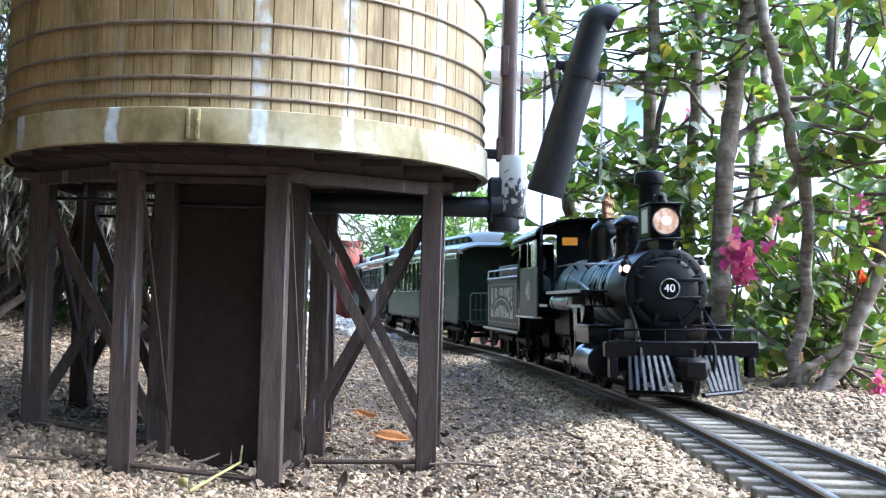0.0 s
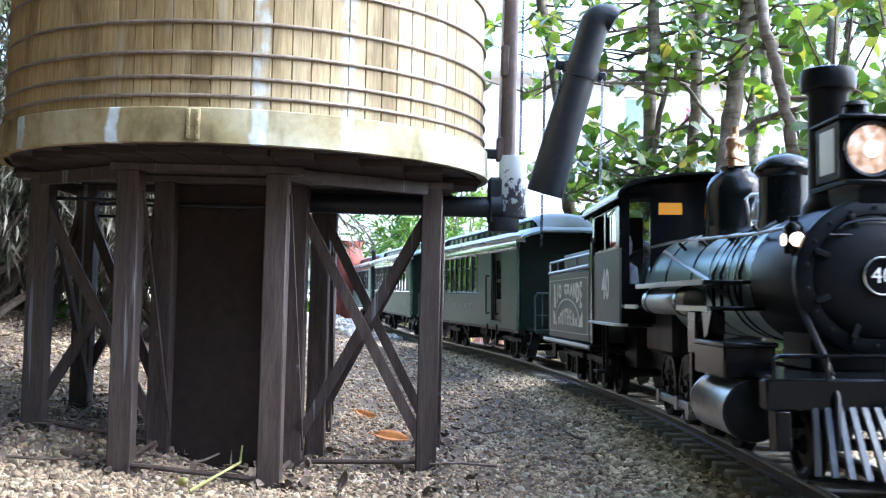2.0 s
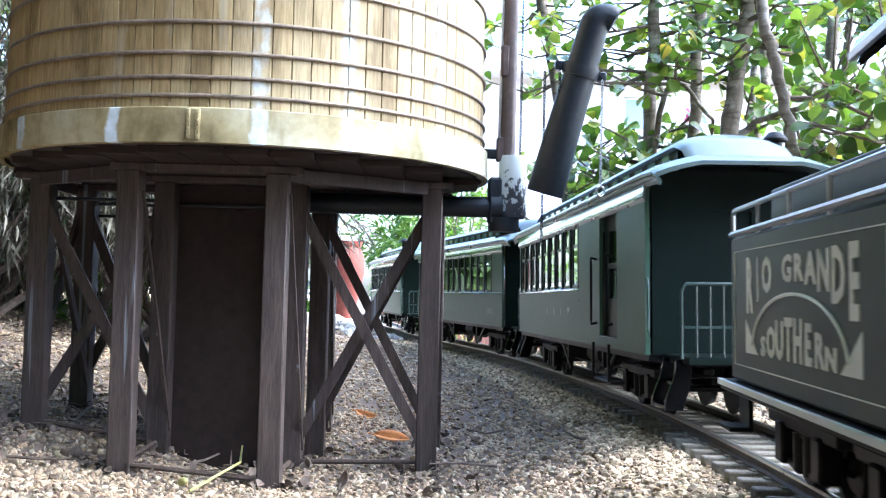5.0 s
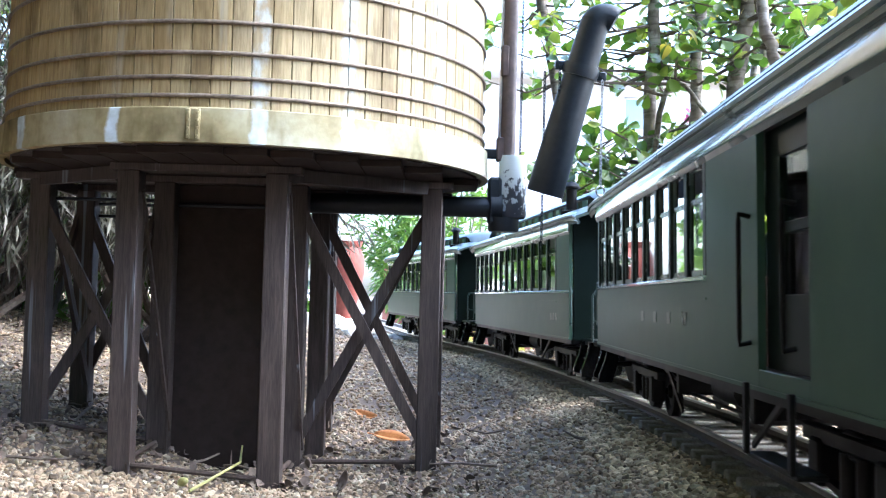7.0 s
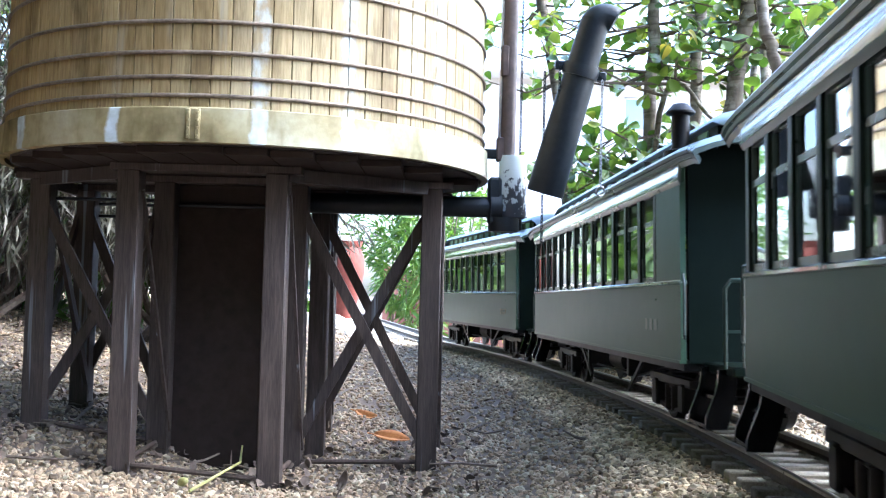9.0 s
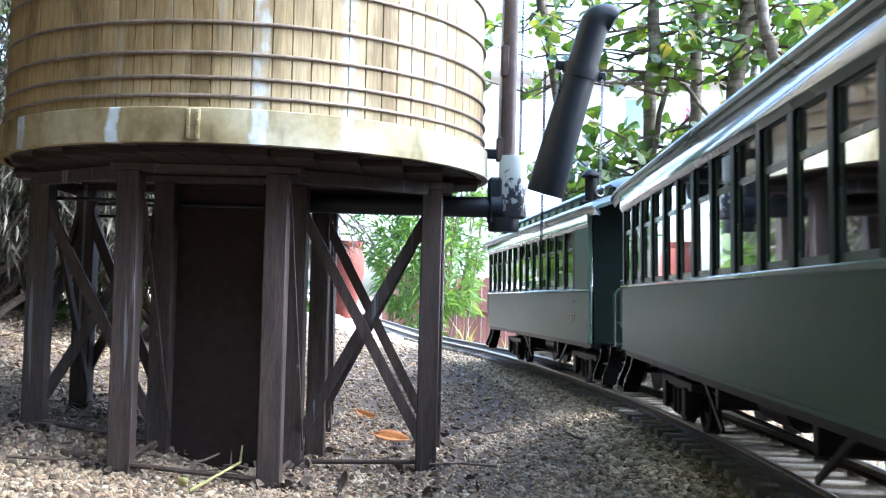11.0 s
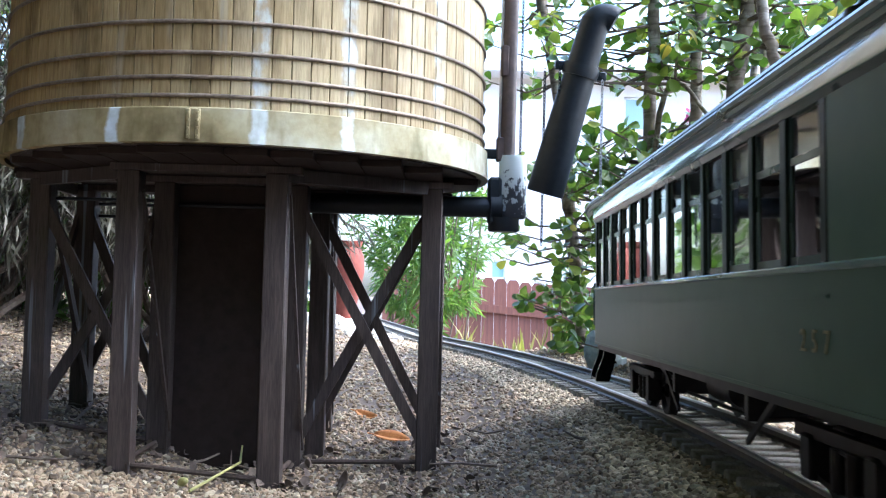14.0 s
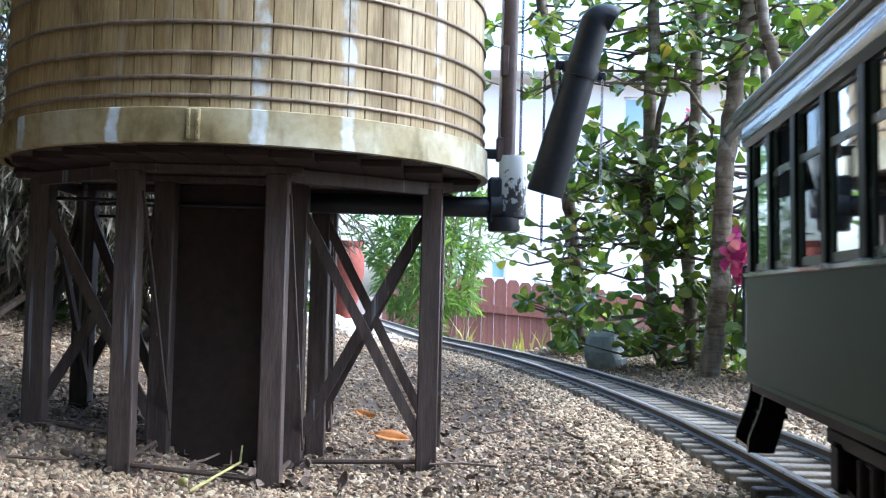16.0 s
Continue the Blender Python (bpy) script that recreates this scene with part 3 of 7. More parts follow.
def brace(bm, a, b, w, t):
    """A flat bar from a to b, w wide and t thick."""
    a, b = Vector(a), Vector(b)
    d = b - a
    flat = Vector((d.y, -d.x, 0)).normalized()
    up = d.normalized().cross(flat)
    c = []
    for p in (a, b):
        c.append([bm.verts.new(p + flat * t * i / 2 + up * w * j / 2) for i, j in ((-1, -1), (1, -1), (1, 1), (-1, 1))])
    for i in range(4):
        bm.faces.new((c[0][i], c[0][(i + 1) % 4], c[1][(i + 1) % 4], c[1][i]))
    bm.faces.new(c[0][::-1])
    bm.faces.new(c[1])


def build_tower():
    tower = thing("water_tower", "weathered wooden water tank with iron hoops on dark timber posts", "water tower", Matrix.Translation(TC))
    # tank
    n, r = 92, 0.1695
    shell = bmesh.new()
    lathe(shell, [(0, TANK_Z), (0.1655, TANK_Z), (0.1650, 0.40), (0, 0.40)], 64)
    tank = part("tank", shell, "timber", tower, "inner tub of the tank")
    bm = bmesh.new()
    w = 2 * math.pi * r / n / 2 - 0.00016
    vs = []
    for z, sc in ((TANK_Z + 0.004, 1.0), (0.40, 0.988)):
        vs.append([bm.verts.new((x * sc, y * sc, z)) for x, y in ((0.165, -w), (r - 0.0004, -w), (r + 0.0001, -w + 0.0004), (r + 0.0003, 0), (r + 0.0001, w - 0.0004), (r - 0.0004, w), (0.165, w))])
    k = len(vs[0])
    for i in range(k):
        bm.faces.new((vs[0][i], vs[0][(i + 1) % k], vs[1][(i + 1) % k], vs[1][i]))
    bm.faces.new(vs[0][::-1])
    bm.faces.new(vs[1])
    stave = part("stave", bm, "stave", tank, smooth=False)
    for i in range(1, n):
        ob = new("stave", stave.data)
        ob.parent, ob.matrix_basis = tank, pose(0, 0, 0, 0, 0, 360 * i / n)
    for z in (0.1835, 0.1943, 0.2086, 0.2267, 0.2499, 0.277, 0.308, 0.345):
        bm = bmesh.new()
        rr = r + 0.0009 - 0.012 * r * (z - TANK_Z) / 0.25
        lathe(bm, [(rr + 0.0012 * math.cos(a), z + 0.0012 * math.sin(a)) for a in [2 * math.pi * j / 8 for j in range(9)]], 96)
        hoop = part("hoop", bm, "hoop", tank, "round iron hoop")
        turn = 18 * (z * 1000 % 7)
        bm = bmesh.new()
        for dz in (0,):
            box(bm, rr - 0.001, rr + 0.0042, -0.006, 0.006, z - 0.0022, z + 0.0022, 0.0006, pose(0, 0, 0, 0, 0, 20 + turn))
        part("lug", bm, "hoop", hoop)
    bm = bmesh.new()
    lathe(bm, [(0.1690, TANK_Z), (0.1738, TANK_Z + 0.0003), (0.1732, 0.1758), (0.1726, 0.1764), (0.1690, 0.1764)], 128)
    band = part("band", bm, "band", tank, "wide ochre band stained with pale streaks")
    bm = bmesh.new()
    m = pose(0, 0, 0, 0, 0, -90.8)
    box(bm, 0.1730, 0.1742, -0.0042, 0.0042, 0.1575, 0.1752, 0.0002, m)
    for i in (-0.0026, 0.0026):
        box(bm, 0.1738, 0.1748, i - 0.0012, i + 0.0012, 0.1577, 0.1750, 0.0003, m)
        for j in range(4):
            lathe(bm, [(0.0009, 0), (0.0008, 0.0006), (0, 0.0008)], 8, m @ pose(0.1747, i, 0.1595 + 0.0045 * j, 0, 90, 0))
    part("band_plate", bm, "band", band, "riveted joint plate of the band")
    # floor joists and caps
    for i in range(13):
        x = -0.1536 + 0.0256 * i
        half = math.sqrt(max(0.163 ** 2 - (abs(x) + 0.008) ** 2, 0.0006))
        bm = bmesh.new()
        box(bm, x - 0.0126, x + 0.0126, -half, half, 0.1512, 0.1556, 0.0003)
        # planks take the housing's dark colour to paint the shade beneath the tank
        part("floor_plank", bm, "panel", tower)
    for y, (a, b) in zip(ROWS, ((1, 2), (0, 3), (0, 3), (1, 2))):
        bm = bmesh.new()
        box(bm, COLS[a] - 0.012, COLS[b] + 0.012, y - 0.007, y + 0.007, POST_TOP - 0.0003, 0.1509, 0.0005)
        part("cap_beam", bm, "timber", tower)
    # slanted edge beams round the frame of caps
    edges = [((COLS[0], ROWS[1]), (COLS[1], ROWS[0])), ((COLS[2], ROWS[0]), (COLS[3], ROWS[1])), ((COLS[0], ROWS[1]), (COLS[0], ROWS[2])), ((COLS[3], ROWS[1]), (COLS[3], ROWS[2]))]
    for a, b in edges:
        bm = bmesh.new()
        brace(bm, (*a, 0.1462), (*b, 0.1462), 0.0085, 0.005)
        part("edge_beam", bm, "timber", tower)
    def spot(c, rr):
        return COLS[c] + SHIFT.get((c, rr), 0.0), ROWS[rr]

    places = [(c, rr) for rr in range(4) for c in range(4) if rr in (1, 2) or c in (1, 2)]
    foot = {}
    for c, rr in places:
        x, y = spot(c, rr)
        g = height_at(TC.x + x, TC.y + y)
        foot[c, rr] = g
        bm = bmesh.new()
        box(bm, x - 0.0072, x + 0.0072, y - 0.0072, y + 0.0072, g - 0.02, POST_TOP, 0.0008)
        post = part("post", bm, "timber", tower)
        bm = bmesh.new()
        for sy in (-1, 1):
            lathe(bm, [(0.0024, 0), (0.0024, 0.001), (0.0013, 0.0011), (0.0011, 0.0026), (0, 0.0028)], 10, pose(x, y + sy * 0.0072, POST_TOP - 0.012, -90 * sy * -1 if sy < 0 else -90, 0, 0))
        part("bolt", bm, "iron", post)

    def cross(p, q, w=0.0074, t=0.0032, shift=0.005):
        (xa, ya), (xb, yb) = spot(*p), spot(*q)
        za, zb = foot[p] + 0.014, foot[q] + 0.014
        d = Vector((yb - ya, xa - xb, 0)).normalized() * shift
        rise = 0.011 if p[1] == 2 and p[0] != q[0] else 0.0
        for k, (u, v) in enumerate((((xa, ya, za + rise), (xb, yb, 0.134 + rise)), ((xa, ya, 0.134), (xb, yb, zb)))):
            bm = bmesh.new()
            sg = d if k else -d
            brace(bm, Vector(u) + sg, Vector(v) + sg, w, t)
            part("brace", bm, "timber", tower)

    for rr in (1, 2):
        cross((2, rr), (3, rr))
        cross((0, rr), (1, rr))
    for c in (1, 2):
        cross((c, 0), (c, 1), 0.003, 0.002, 0.0075)
        cross((c, 2), (c, 3), 0.004, 0.002, 0.0075)
    for c in (0, 3):
        cross((c, 1), (c, 2), 0.006, 0.003, 0.006)
    for p, q in (((2, 1), (3, 1)), ((1, 0), (2, 0)), ((0, 1), (1, 1)), ((1, 0), (1, 1)), ((2, 0), (2, 1))):
        bm = bmesh.new()
        (xa, ya), (xb, yb) = spot(*p), spot(*q)
        rod(bm, (xa, ya - 0.004, foot[p] + 0.006), (xb, yb - 0.004, foot[q] + 0.006), 0.0017, n=8)
        part("tie_rod", bm, "rust", tower, "thin rusty tie rod near the ground")
    for p, q, z in (((0, 1), (1, 1), 0.1335), ((0, 2), (1, 2), 0.1270), ((1, 1), (2, 1), 0.1310), ((0, 2), (1, 2), 0.1365)):
        (xa, ya), (xb, yb) = spot(*p), spot(*q)
        bm = bmesh.new()
        rod(bm, (xa, ya + 0.004, z), (xb, yb + 0.004, z), 0.0013, n=8)
        part("tie_rod", bm, "iron", tower, "thin iron tie rod under the tank")
    # boarded housing of the riser pipe
    bm = bmesh.new()
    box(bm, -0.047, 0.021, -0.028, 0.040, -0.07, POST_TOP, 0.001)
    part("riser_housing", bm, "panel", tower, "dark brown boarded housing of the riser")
    # outlet pipe and valve
    bm = bmesh.new()
    rod(bm, (0.01, -0.013, 0.1365), (0.190, -0.013, 0.1365), 0.0075, n=20)
    rod(bm, (0.176, -0.013, 0.1365), (0.184, -0.013, 0.1365), 0.0108, n=20)
    part("outlet_pipe", bm, "iron", tower)
    vx, vy = 0.1915, -0.013
    bm = bmesh.new()
    lathe(bm, [(0, 0.001), (0.0085, 0.0), (0.0098, 0.001), (0.0102, 0.004), (0.0102, 0.043), (0.0096, 0.0455), (0, 0.046)], 28)
    ob = part("valve_body", bm, "chipped", tower, "valve body with chipped silver paint over black")
    ob.matrix_basis = pose(vx, vy, 0.1285)
    bm = bmesh.new()
    lathe(bm, [(0, 0.119), (0.0105, 0.119), (0.0112, 0.120), (0.0112, 0.129), (0, 0.1292)], 28, pose(vx - 0.006, vy, 0))
    box(bm, vx - 0.018, vx - 0.008, vy - 0.008, vy + 0.008, 0.124, 0.158, 0.002)
    part("valve_base", bm, "iron", tower)
    bm = bmesh.new()
    rod(bm, (vx - 0.0045, vy, 0.17), (vx - 0.0030, vy, 0.44), 0.0057, n=16)
    box(bm, vx - 0.0125, vx - 0.002, vy - 0.005, vy + 0.005, 0.170, 0.1875, 0.001)
    box(bm, vx - 0.0105, vx - 0.004, vy - 0.006, vy + 0.004, 0.231, 0.255, 0.0015)
    part("stand_pipe", bm, "brown_pipe", tower, "brown painted upright pipe with clamps")
    bm = bmesh.new()
    rod(bm, (vx - 0.0105, vy - 0.002, 0.18), (vx - 0.0085, vy - 0.002, 0.44), 0.0012, n=8)
    part("pull_rod", bm, "steel", tower)
    bm = bmesh.new()
    box(bm, vx - 0.024, vx - 0.006, vy - 0.003, vy + 0.003, 0.172, 0.179, 0.001)
    part("bracket", bm, "iron", tower)
    # the raised spout
    lo, hi = Vector((0.2130, -0.033, 0.1455)), Vector((0.2440, -0.051, 0.2655))
    axis = (hi - lo).normalized()
    q = axis.to_track_quat("Z", "Y").to_matrix().to_4x4()
    length = (hi - lo).length
    bm = bmesh.new()
    m = Matrix.Translation(lo) @ q
    lathe(bm, [(0.0115, 0.002), (0.0127, 0.0), (0.0131, 0.001), (0.0117, 0.07), (0.0103, length - 0.008), (0.0100, length), (0, length)], 32, m)
    lathe(bm, [(0.0115, 0.002), (0.0108, 0.04), (0, 0.04)], 32, m)
    spout = part("spout", bm, "iron", tower, "black raised filling spout with a curved mouth")
    side = Vector((0.93, -0.1, -0.35)).normalized()
    bm = bmesh.new()
    pts = [hi - axis * 0.004 + axis * 0.009 * math.sin(a) + side * 0.010 * (1 - math.cos(a)) for a in np.linspace(0, 1.9, 9)]
    tube(bm, pts, [0.0101, 0.0102, 0.0101, 0.0100, 0.0097, 0.0094, 0.0091, 0.0089, 0.0088], 20)
    part("spout_mouth", bm, "iron", spout)
    bm = bmesh.new()
    c = lo + axis * 0.089
    lathe(bm, [(0.0105, -0.0040), (0.0126, -0.0040), (0.0131, 0), (0.0126, 0.0040), (0.0105, 0.0040)], 32, Matrix.Translation(c) @ q)
    for sg in (-1, 1):
        p = c + Vector((1, 0, -0.25)).normalized() * sg * 0.0148
        box(bm, -0.0035, 0.0035, -0.0022, 0.0022, -0.003, 0.003, 0.0006, Matrix.Translation(p))
        rod(bm, p + Vector((0, -0.004, 0)), p + Vector((0, 0.004, 0)), 0.0013, n=8)
    part("spout_collar", bm, "iron", spout, "iron collar with two eyes for chains")
    return lo, hi, axis


def chain(name, top, n, step, label, ring=False):
    ob = thing(name, label, "chain", Matrix.Translation(top))
    bm = bmesh.new()
    for i in range(n):
        m = pose(0, 0, -step * (i + 0.5), 90, 0, 90 * (i % 2) + 35) @ Matrix.Diagonal((0.75, 1.25, 1, 1))
        lathe(bm, [(0.0013 + 0.0004 * math.cos(a), 0.0004 * math.sin(a)) for a in (0, 1.57, 3.14, 4.71, 6.28)], 8, m)
    tagged(part("chainwork", bm, "steel" if ring else "iron", ob), kind="stuff")
    if ring:
        bm = bmesh.new()
        lathe(bm, [(0.0034 + 0.0006 * math.cos(a), 0.0006 * math.sin(a)) for a in [2 * math.pi * j / 8 for j in range(9)]], 20, pose(0, 0, -step * n - 0.0034, 90, 0, 25))
        part("pull_ring", bm, "steel", ob)
    return ob


SPOUT_LO, SPOUT_HI, SPOUT_AXIS = build_tower()
collar = TC + SPOUT_LO + SPOUT_AXIS * 0.089
chain("chain", collar + Vector((0.0148, -0.003, -0.007)), 32, 0.0023, "thin steel chain with a pull ring hanging from the spout collar", ring=True)
chain("chain", collar + Vector((-0.0148, -0.003, 0.002)), 14, 0.0023, "thin dark chain hanging from the spout collar")
chain("chain", TC + Vector((0.1960, -0.0195, 0.300)), 56, 0.0023, "thin dark chain hanging along the upright pipe")
chain("chain", collar + Vector((-0.0245, 0.004, 0.002)), 54, 0.0023, "thin dark chain hanging beside the spout")


# ---------- the passenger cars: x forward, y to the left, z over the rail
HALF, HW = 0.2775, 0.0563
FLOOR, SILL, HEAD, EAVE = 0.0425, 0.0869, 0.1395, 0.1500
WHEELS = []


def wheelset(parent, x, r, z, name="wheelset", spokes=0, gauge=0.0225):
    """Two wheels and their axle in one turning part."""
    bm = bmesh.new()
    rod(bm, (0, -gauge - 0.008, 0), (0, gauge + 0.008, 0), 0.0025, n=10)
    for sg in (-1, 1):
        m = pose(0, sg * (gauge + 0.0005), 0, -90 * sg, 0, 0)
        if spokes:
            lathe(bm, [(r * 0.80, -0.002), (r + 0.0016, -0.002), (r + 0.0016, -0.0012), (r, -0.0008), (r - 0.0004, 0.0040), (r * 0.82, 0.0044), (r * 0.80, 0.0030), (r * 0.80, -0.002)], 28, m)
            lathe(bm, [(0, 0.0050), (r * 0.26, 0.0048), (r * 0.30, 0.0), (0, 0)], 14, m)
            for k in range(spokes):
                box(bm, r * 0.2, r * 0.84, -0.0011, 0.0011, 0.0006, 0.0034, 0.0, m @ pose(0, 0, 0, 0, 0, 360 * k / spokes))
            box(bm, r * 0.42, r * 0.84, -r * 0.34, r * 0.34, 0.0003, 0.0038, 0.0, m @ pose(0, 0, 0, 0, 0, 180))
        else:
            lathe(bm, [(0, -0.002), (r + 0.0014, -0.002), (r + 0.0014, -0.0012), (r, -0.0006), (r - 0.0003, 0.0036), (r * 0.8, 0.0038), (r * 0.62, 0.0018), (r * 0.3, 0.0022), (r * 0.22, 0.0044), (0, 0.0046)], 24, m)
    ob = part(name, bm, "under", parent)
    WHEELS.append((ob, x, z, r))
    ob.matrix_basis = pose(x, 0, z)
    return ob


def truck(parent, x0, wheelbase=0.060, r=0.0165):
    bm = bmesh.new()
    box(bm, -0.010, 0.010, -0.036, 0.036, 0.022, 0.032, 0.001)
    box(bm, -0.045, 0.045, -0.004, 0.004, 0.026, 0.031, 0.001)
    for sg in (-1, 1):
        y = sg * 0.0345
        box(bm, -0.046, 0.046, y - 0.003, y + 0.003, 0.0245, 0.0305, 0.0008)
        for dx in (-wheelbase / 2, wheelbase / 2):
            box(bm, dx - 0.0055, dx + 0.0055, y - 0.0045, y + 0.0045, 0.0095, 0.0265, 0.0012)
        brace(bm, (-wheelbase / 2, y, 0.012), (-0.006, y, 0.009), 0.0022, 0.004)
        brace(bm, (wheelbase / 2, y, 0.012), (0.006, y, 0.009), 0.0022, 0.004)
        rod(bm, (-0.007, y, 0.009), (-0.007, y, 0.024), 0.0032, n=10)
        rod(bm, (0.007, y, 0.009), (0.007, y, 0.024), 0.0032, n=10)
    ob = part("truck_frame", bm, "under", parent, "black iron truck frame with journal boxes")
    ob.matrix_basis = pose(x0, 0, 0)
    for dx in (-wheelbase / 2, wheelbase / 2):
        wheelset(parent, x0 + dx, r, r)


def arch(half, z0, z1, n=10):
    return [(half * math.cos(a), z0 + (z1 - z0) * math.sin(a)) for a in np.linspace(0, math.pi, n)]


def roof_section():
    """Half outline of the roof, from the eave inwards and up over the clerestory."""
    pts = [(0.0576, HEAD + 0.0012), (0.0578, HEAD + 0.0030), (0.0566, EAVE + 0.0022), (0.0596, EAVE + 0.0030), (0.0600, EAVE + 0.0046), (0.0584, EAVE + 0.0066), (0.050, EAVE + 0.0105), (0.040, EAVE + 0.0138), (0.0305, EAVE + 0.0160)]
    return pts


def build_roof(car, length, stove, side):
    lower = roof_section()
    bm = bmesh.new()
    # shell in stretches, the ends curving down
    xs = [-length, -length + 0.010, -HALF - 0.003, -HALF - 0.001, HALF + 0.001, HALF + 0.003, length - 0.010, length]
    drop = [0.0045, 0.0012, 0.0, 0.0, 0.0, 0.0, 0.0012, 0.0045]
    rows_t, rows_b = [], []
    for x, d in zip(xs, drop):
        # over the platforms only the thin hood goes on, without the board
        half = [(y, max(z, EAVE - 0.0005) if abs(x) > HALF + 0.002 else z) for y, z in lower]
        prof = [(-y, z) for y, z in half] + [(y, z) for y, z in half[::-1]]
        f = 1 - d / 0.02
        rows_t.append([bm.verts.new((x, y, EAVE - 0.005 + (z - EAVE + 0.005) * f - d * 0.3)) for y, z in prof])
        rows_b.append([bm.verts.new((x, y * 0.975, EAVE - 0.006 + (z - EAVE + 0.005) * f - d * 0.3 - 0.0015)) for y, z in prof])
    n = len(prof)
    for rows, flip in ((rows_t, False), (rows_b, True)):
        for a, b in zip(rows, rows[1:]):
            for i in range(n - 1):
                q = (a[i], a[i + 1], b[i + 1], b[i])
                f = bm.faces.new(q[::-1] if flip else q)
                f.material_index = 1 if not flip and (i < 3 or i > n - 5) else 0
    for rt, rb in ((rows_t[0], rows_b[0]), (rows_t[-1], rows_b[-1])):
        for i in range(n - 1):
            bm.faces.new((rt[i], rt[i + 1], rb[i + 1], rb[i]))
    for i in (0, n - 1):
        for (a, b), (c, d) in zip(zip(rows_t, rows_t[1:]), zip(rows_b, rows_b[1:])):
            bm.faces.new((a[i], b[i], d[i], c[i]))
    roof = part("roof", bm, ("roof", "cornice"), car, "grey-green curved roof with a pale cornice")
    # clerestory
    cl = length - 0.052
    bm = bmesh.new()
    sheet(bm, [(-0.030, EAVE + 0.010), (0.030, EAVE + 0.010), (0.030, EAVE + 0.0255), (-0.030, EAVE + 0.0255)], -cl, cl)
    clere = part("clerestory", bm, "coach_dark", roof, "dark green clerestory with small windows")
    bm = bmesh.new()
    top = [(0.0345 * math.cos(a), EAVE + 0.0250 + 0.0085 * math.sin(a)) for a in np.linspace(0, math.pi, 11)] + [(-0.033, EAVE + 0.0240), (0.033, EAVE + 0.0240)]
    rows = []
    for x, d, f in ((-cl - 0.034, 0.0125, 0.45), (-cl - 0.022, 0.0045, 0.8), (-cl - 0.004, 0.0, 1.0), (cl + 0.004, 0.0, 1.0), (cl + 0.022, 0.0045, 0.8), (cl + 0.034, 0.0125, 0.45)):
        rows.append([bm.verts.new((x, y, EAVE + 0.024 + (z - EAVE - 0.024) * f - d)) for y, z in top])
    n = len(top)
    for a, b in zip(rows, rows[1:]):
        for i in range(n):
            bm.faces.new((a[i], a[(i + 1) % n], b[(i + 1) % n], b[i]))
    bm.faces.new(rows[0][::-1])
    bm.faces.new(rows[-1])
    part("clerestory_roof", bm, "roof", roof)
    for sg in (-1, 1):
        for i in range(14):
            x = -cl + 0.025 + i * (2 * cl - 0.05) / 13
            bm = bmesh.new()
            box(bm, x - 0.0085, x + 0.0085, sg * 0.0304 - 0.0006, sg * 0.0304 + 0.0006, EAVE + 0.0158, EAVE + 0.0232, 0.0)
            part("clerestory_window", bm, "window_far", roof)
    if stove is not None:
        bm = bmesh.new()
        lathe(bm, [(0.0105, 0.008), (0.0098, 0.0125), (0.0062, 0.0135), (0.0052, 0.016), (0.0052, 0.033), (0.0085, 0.0342), (0.0085, 0.0355), (0.0045, 0.040), (0, 0.041)], 20, pose(stove, side * 0.044, EAVE))
        part("stove_pipe", bm, "under", roof, "short black stove pipe with a flared cap")


def build_window(car, x0, x1, sg, z0, z1):
    """A two-light window between the posts: sash, meeting rail and a pane in each light."""
    y = sg * (HW - 0.0020)
    bm = bmesh.new()
    zm = z0 + (z1 - z0) * 0.68
    t = 0.0016
    for a, b, c, d in ((x0, x1, z0, z0 + 0.0030), (x0, x1, z1 - t, z1), (x0, x0 + t, z0, z1), (x1 - t, x1, z0, z1), (x0, x1, zm - 0.0012, zm + 0.0014)):
        box(bm, a, b, y - 0.0007, y + 0.0007, c, d, 0.0)
    win = part("window", bm, "sash", car, "", smooth=False)
    for c, d in ((z0 + 0.003, zm), (zm, z1 - t)):
        bm = bmesh.new()
        yp = y + (0.0003 if d > zm else -0.0002)
        bm.faces.new([bm.verts.new(v) for v in ((x0 + 0.0006, yp, c), (x1 - 0.0006, yp, c), (x1 - 0.0006, yp, d), (x0 + 0.0006, yp, d))])
        pane = part("pane", bm, "glass", win, smooth=False)
        pane.visible_shadow = False


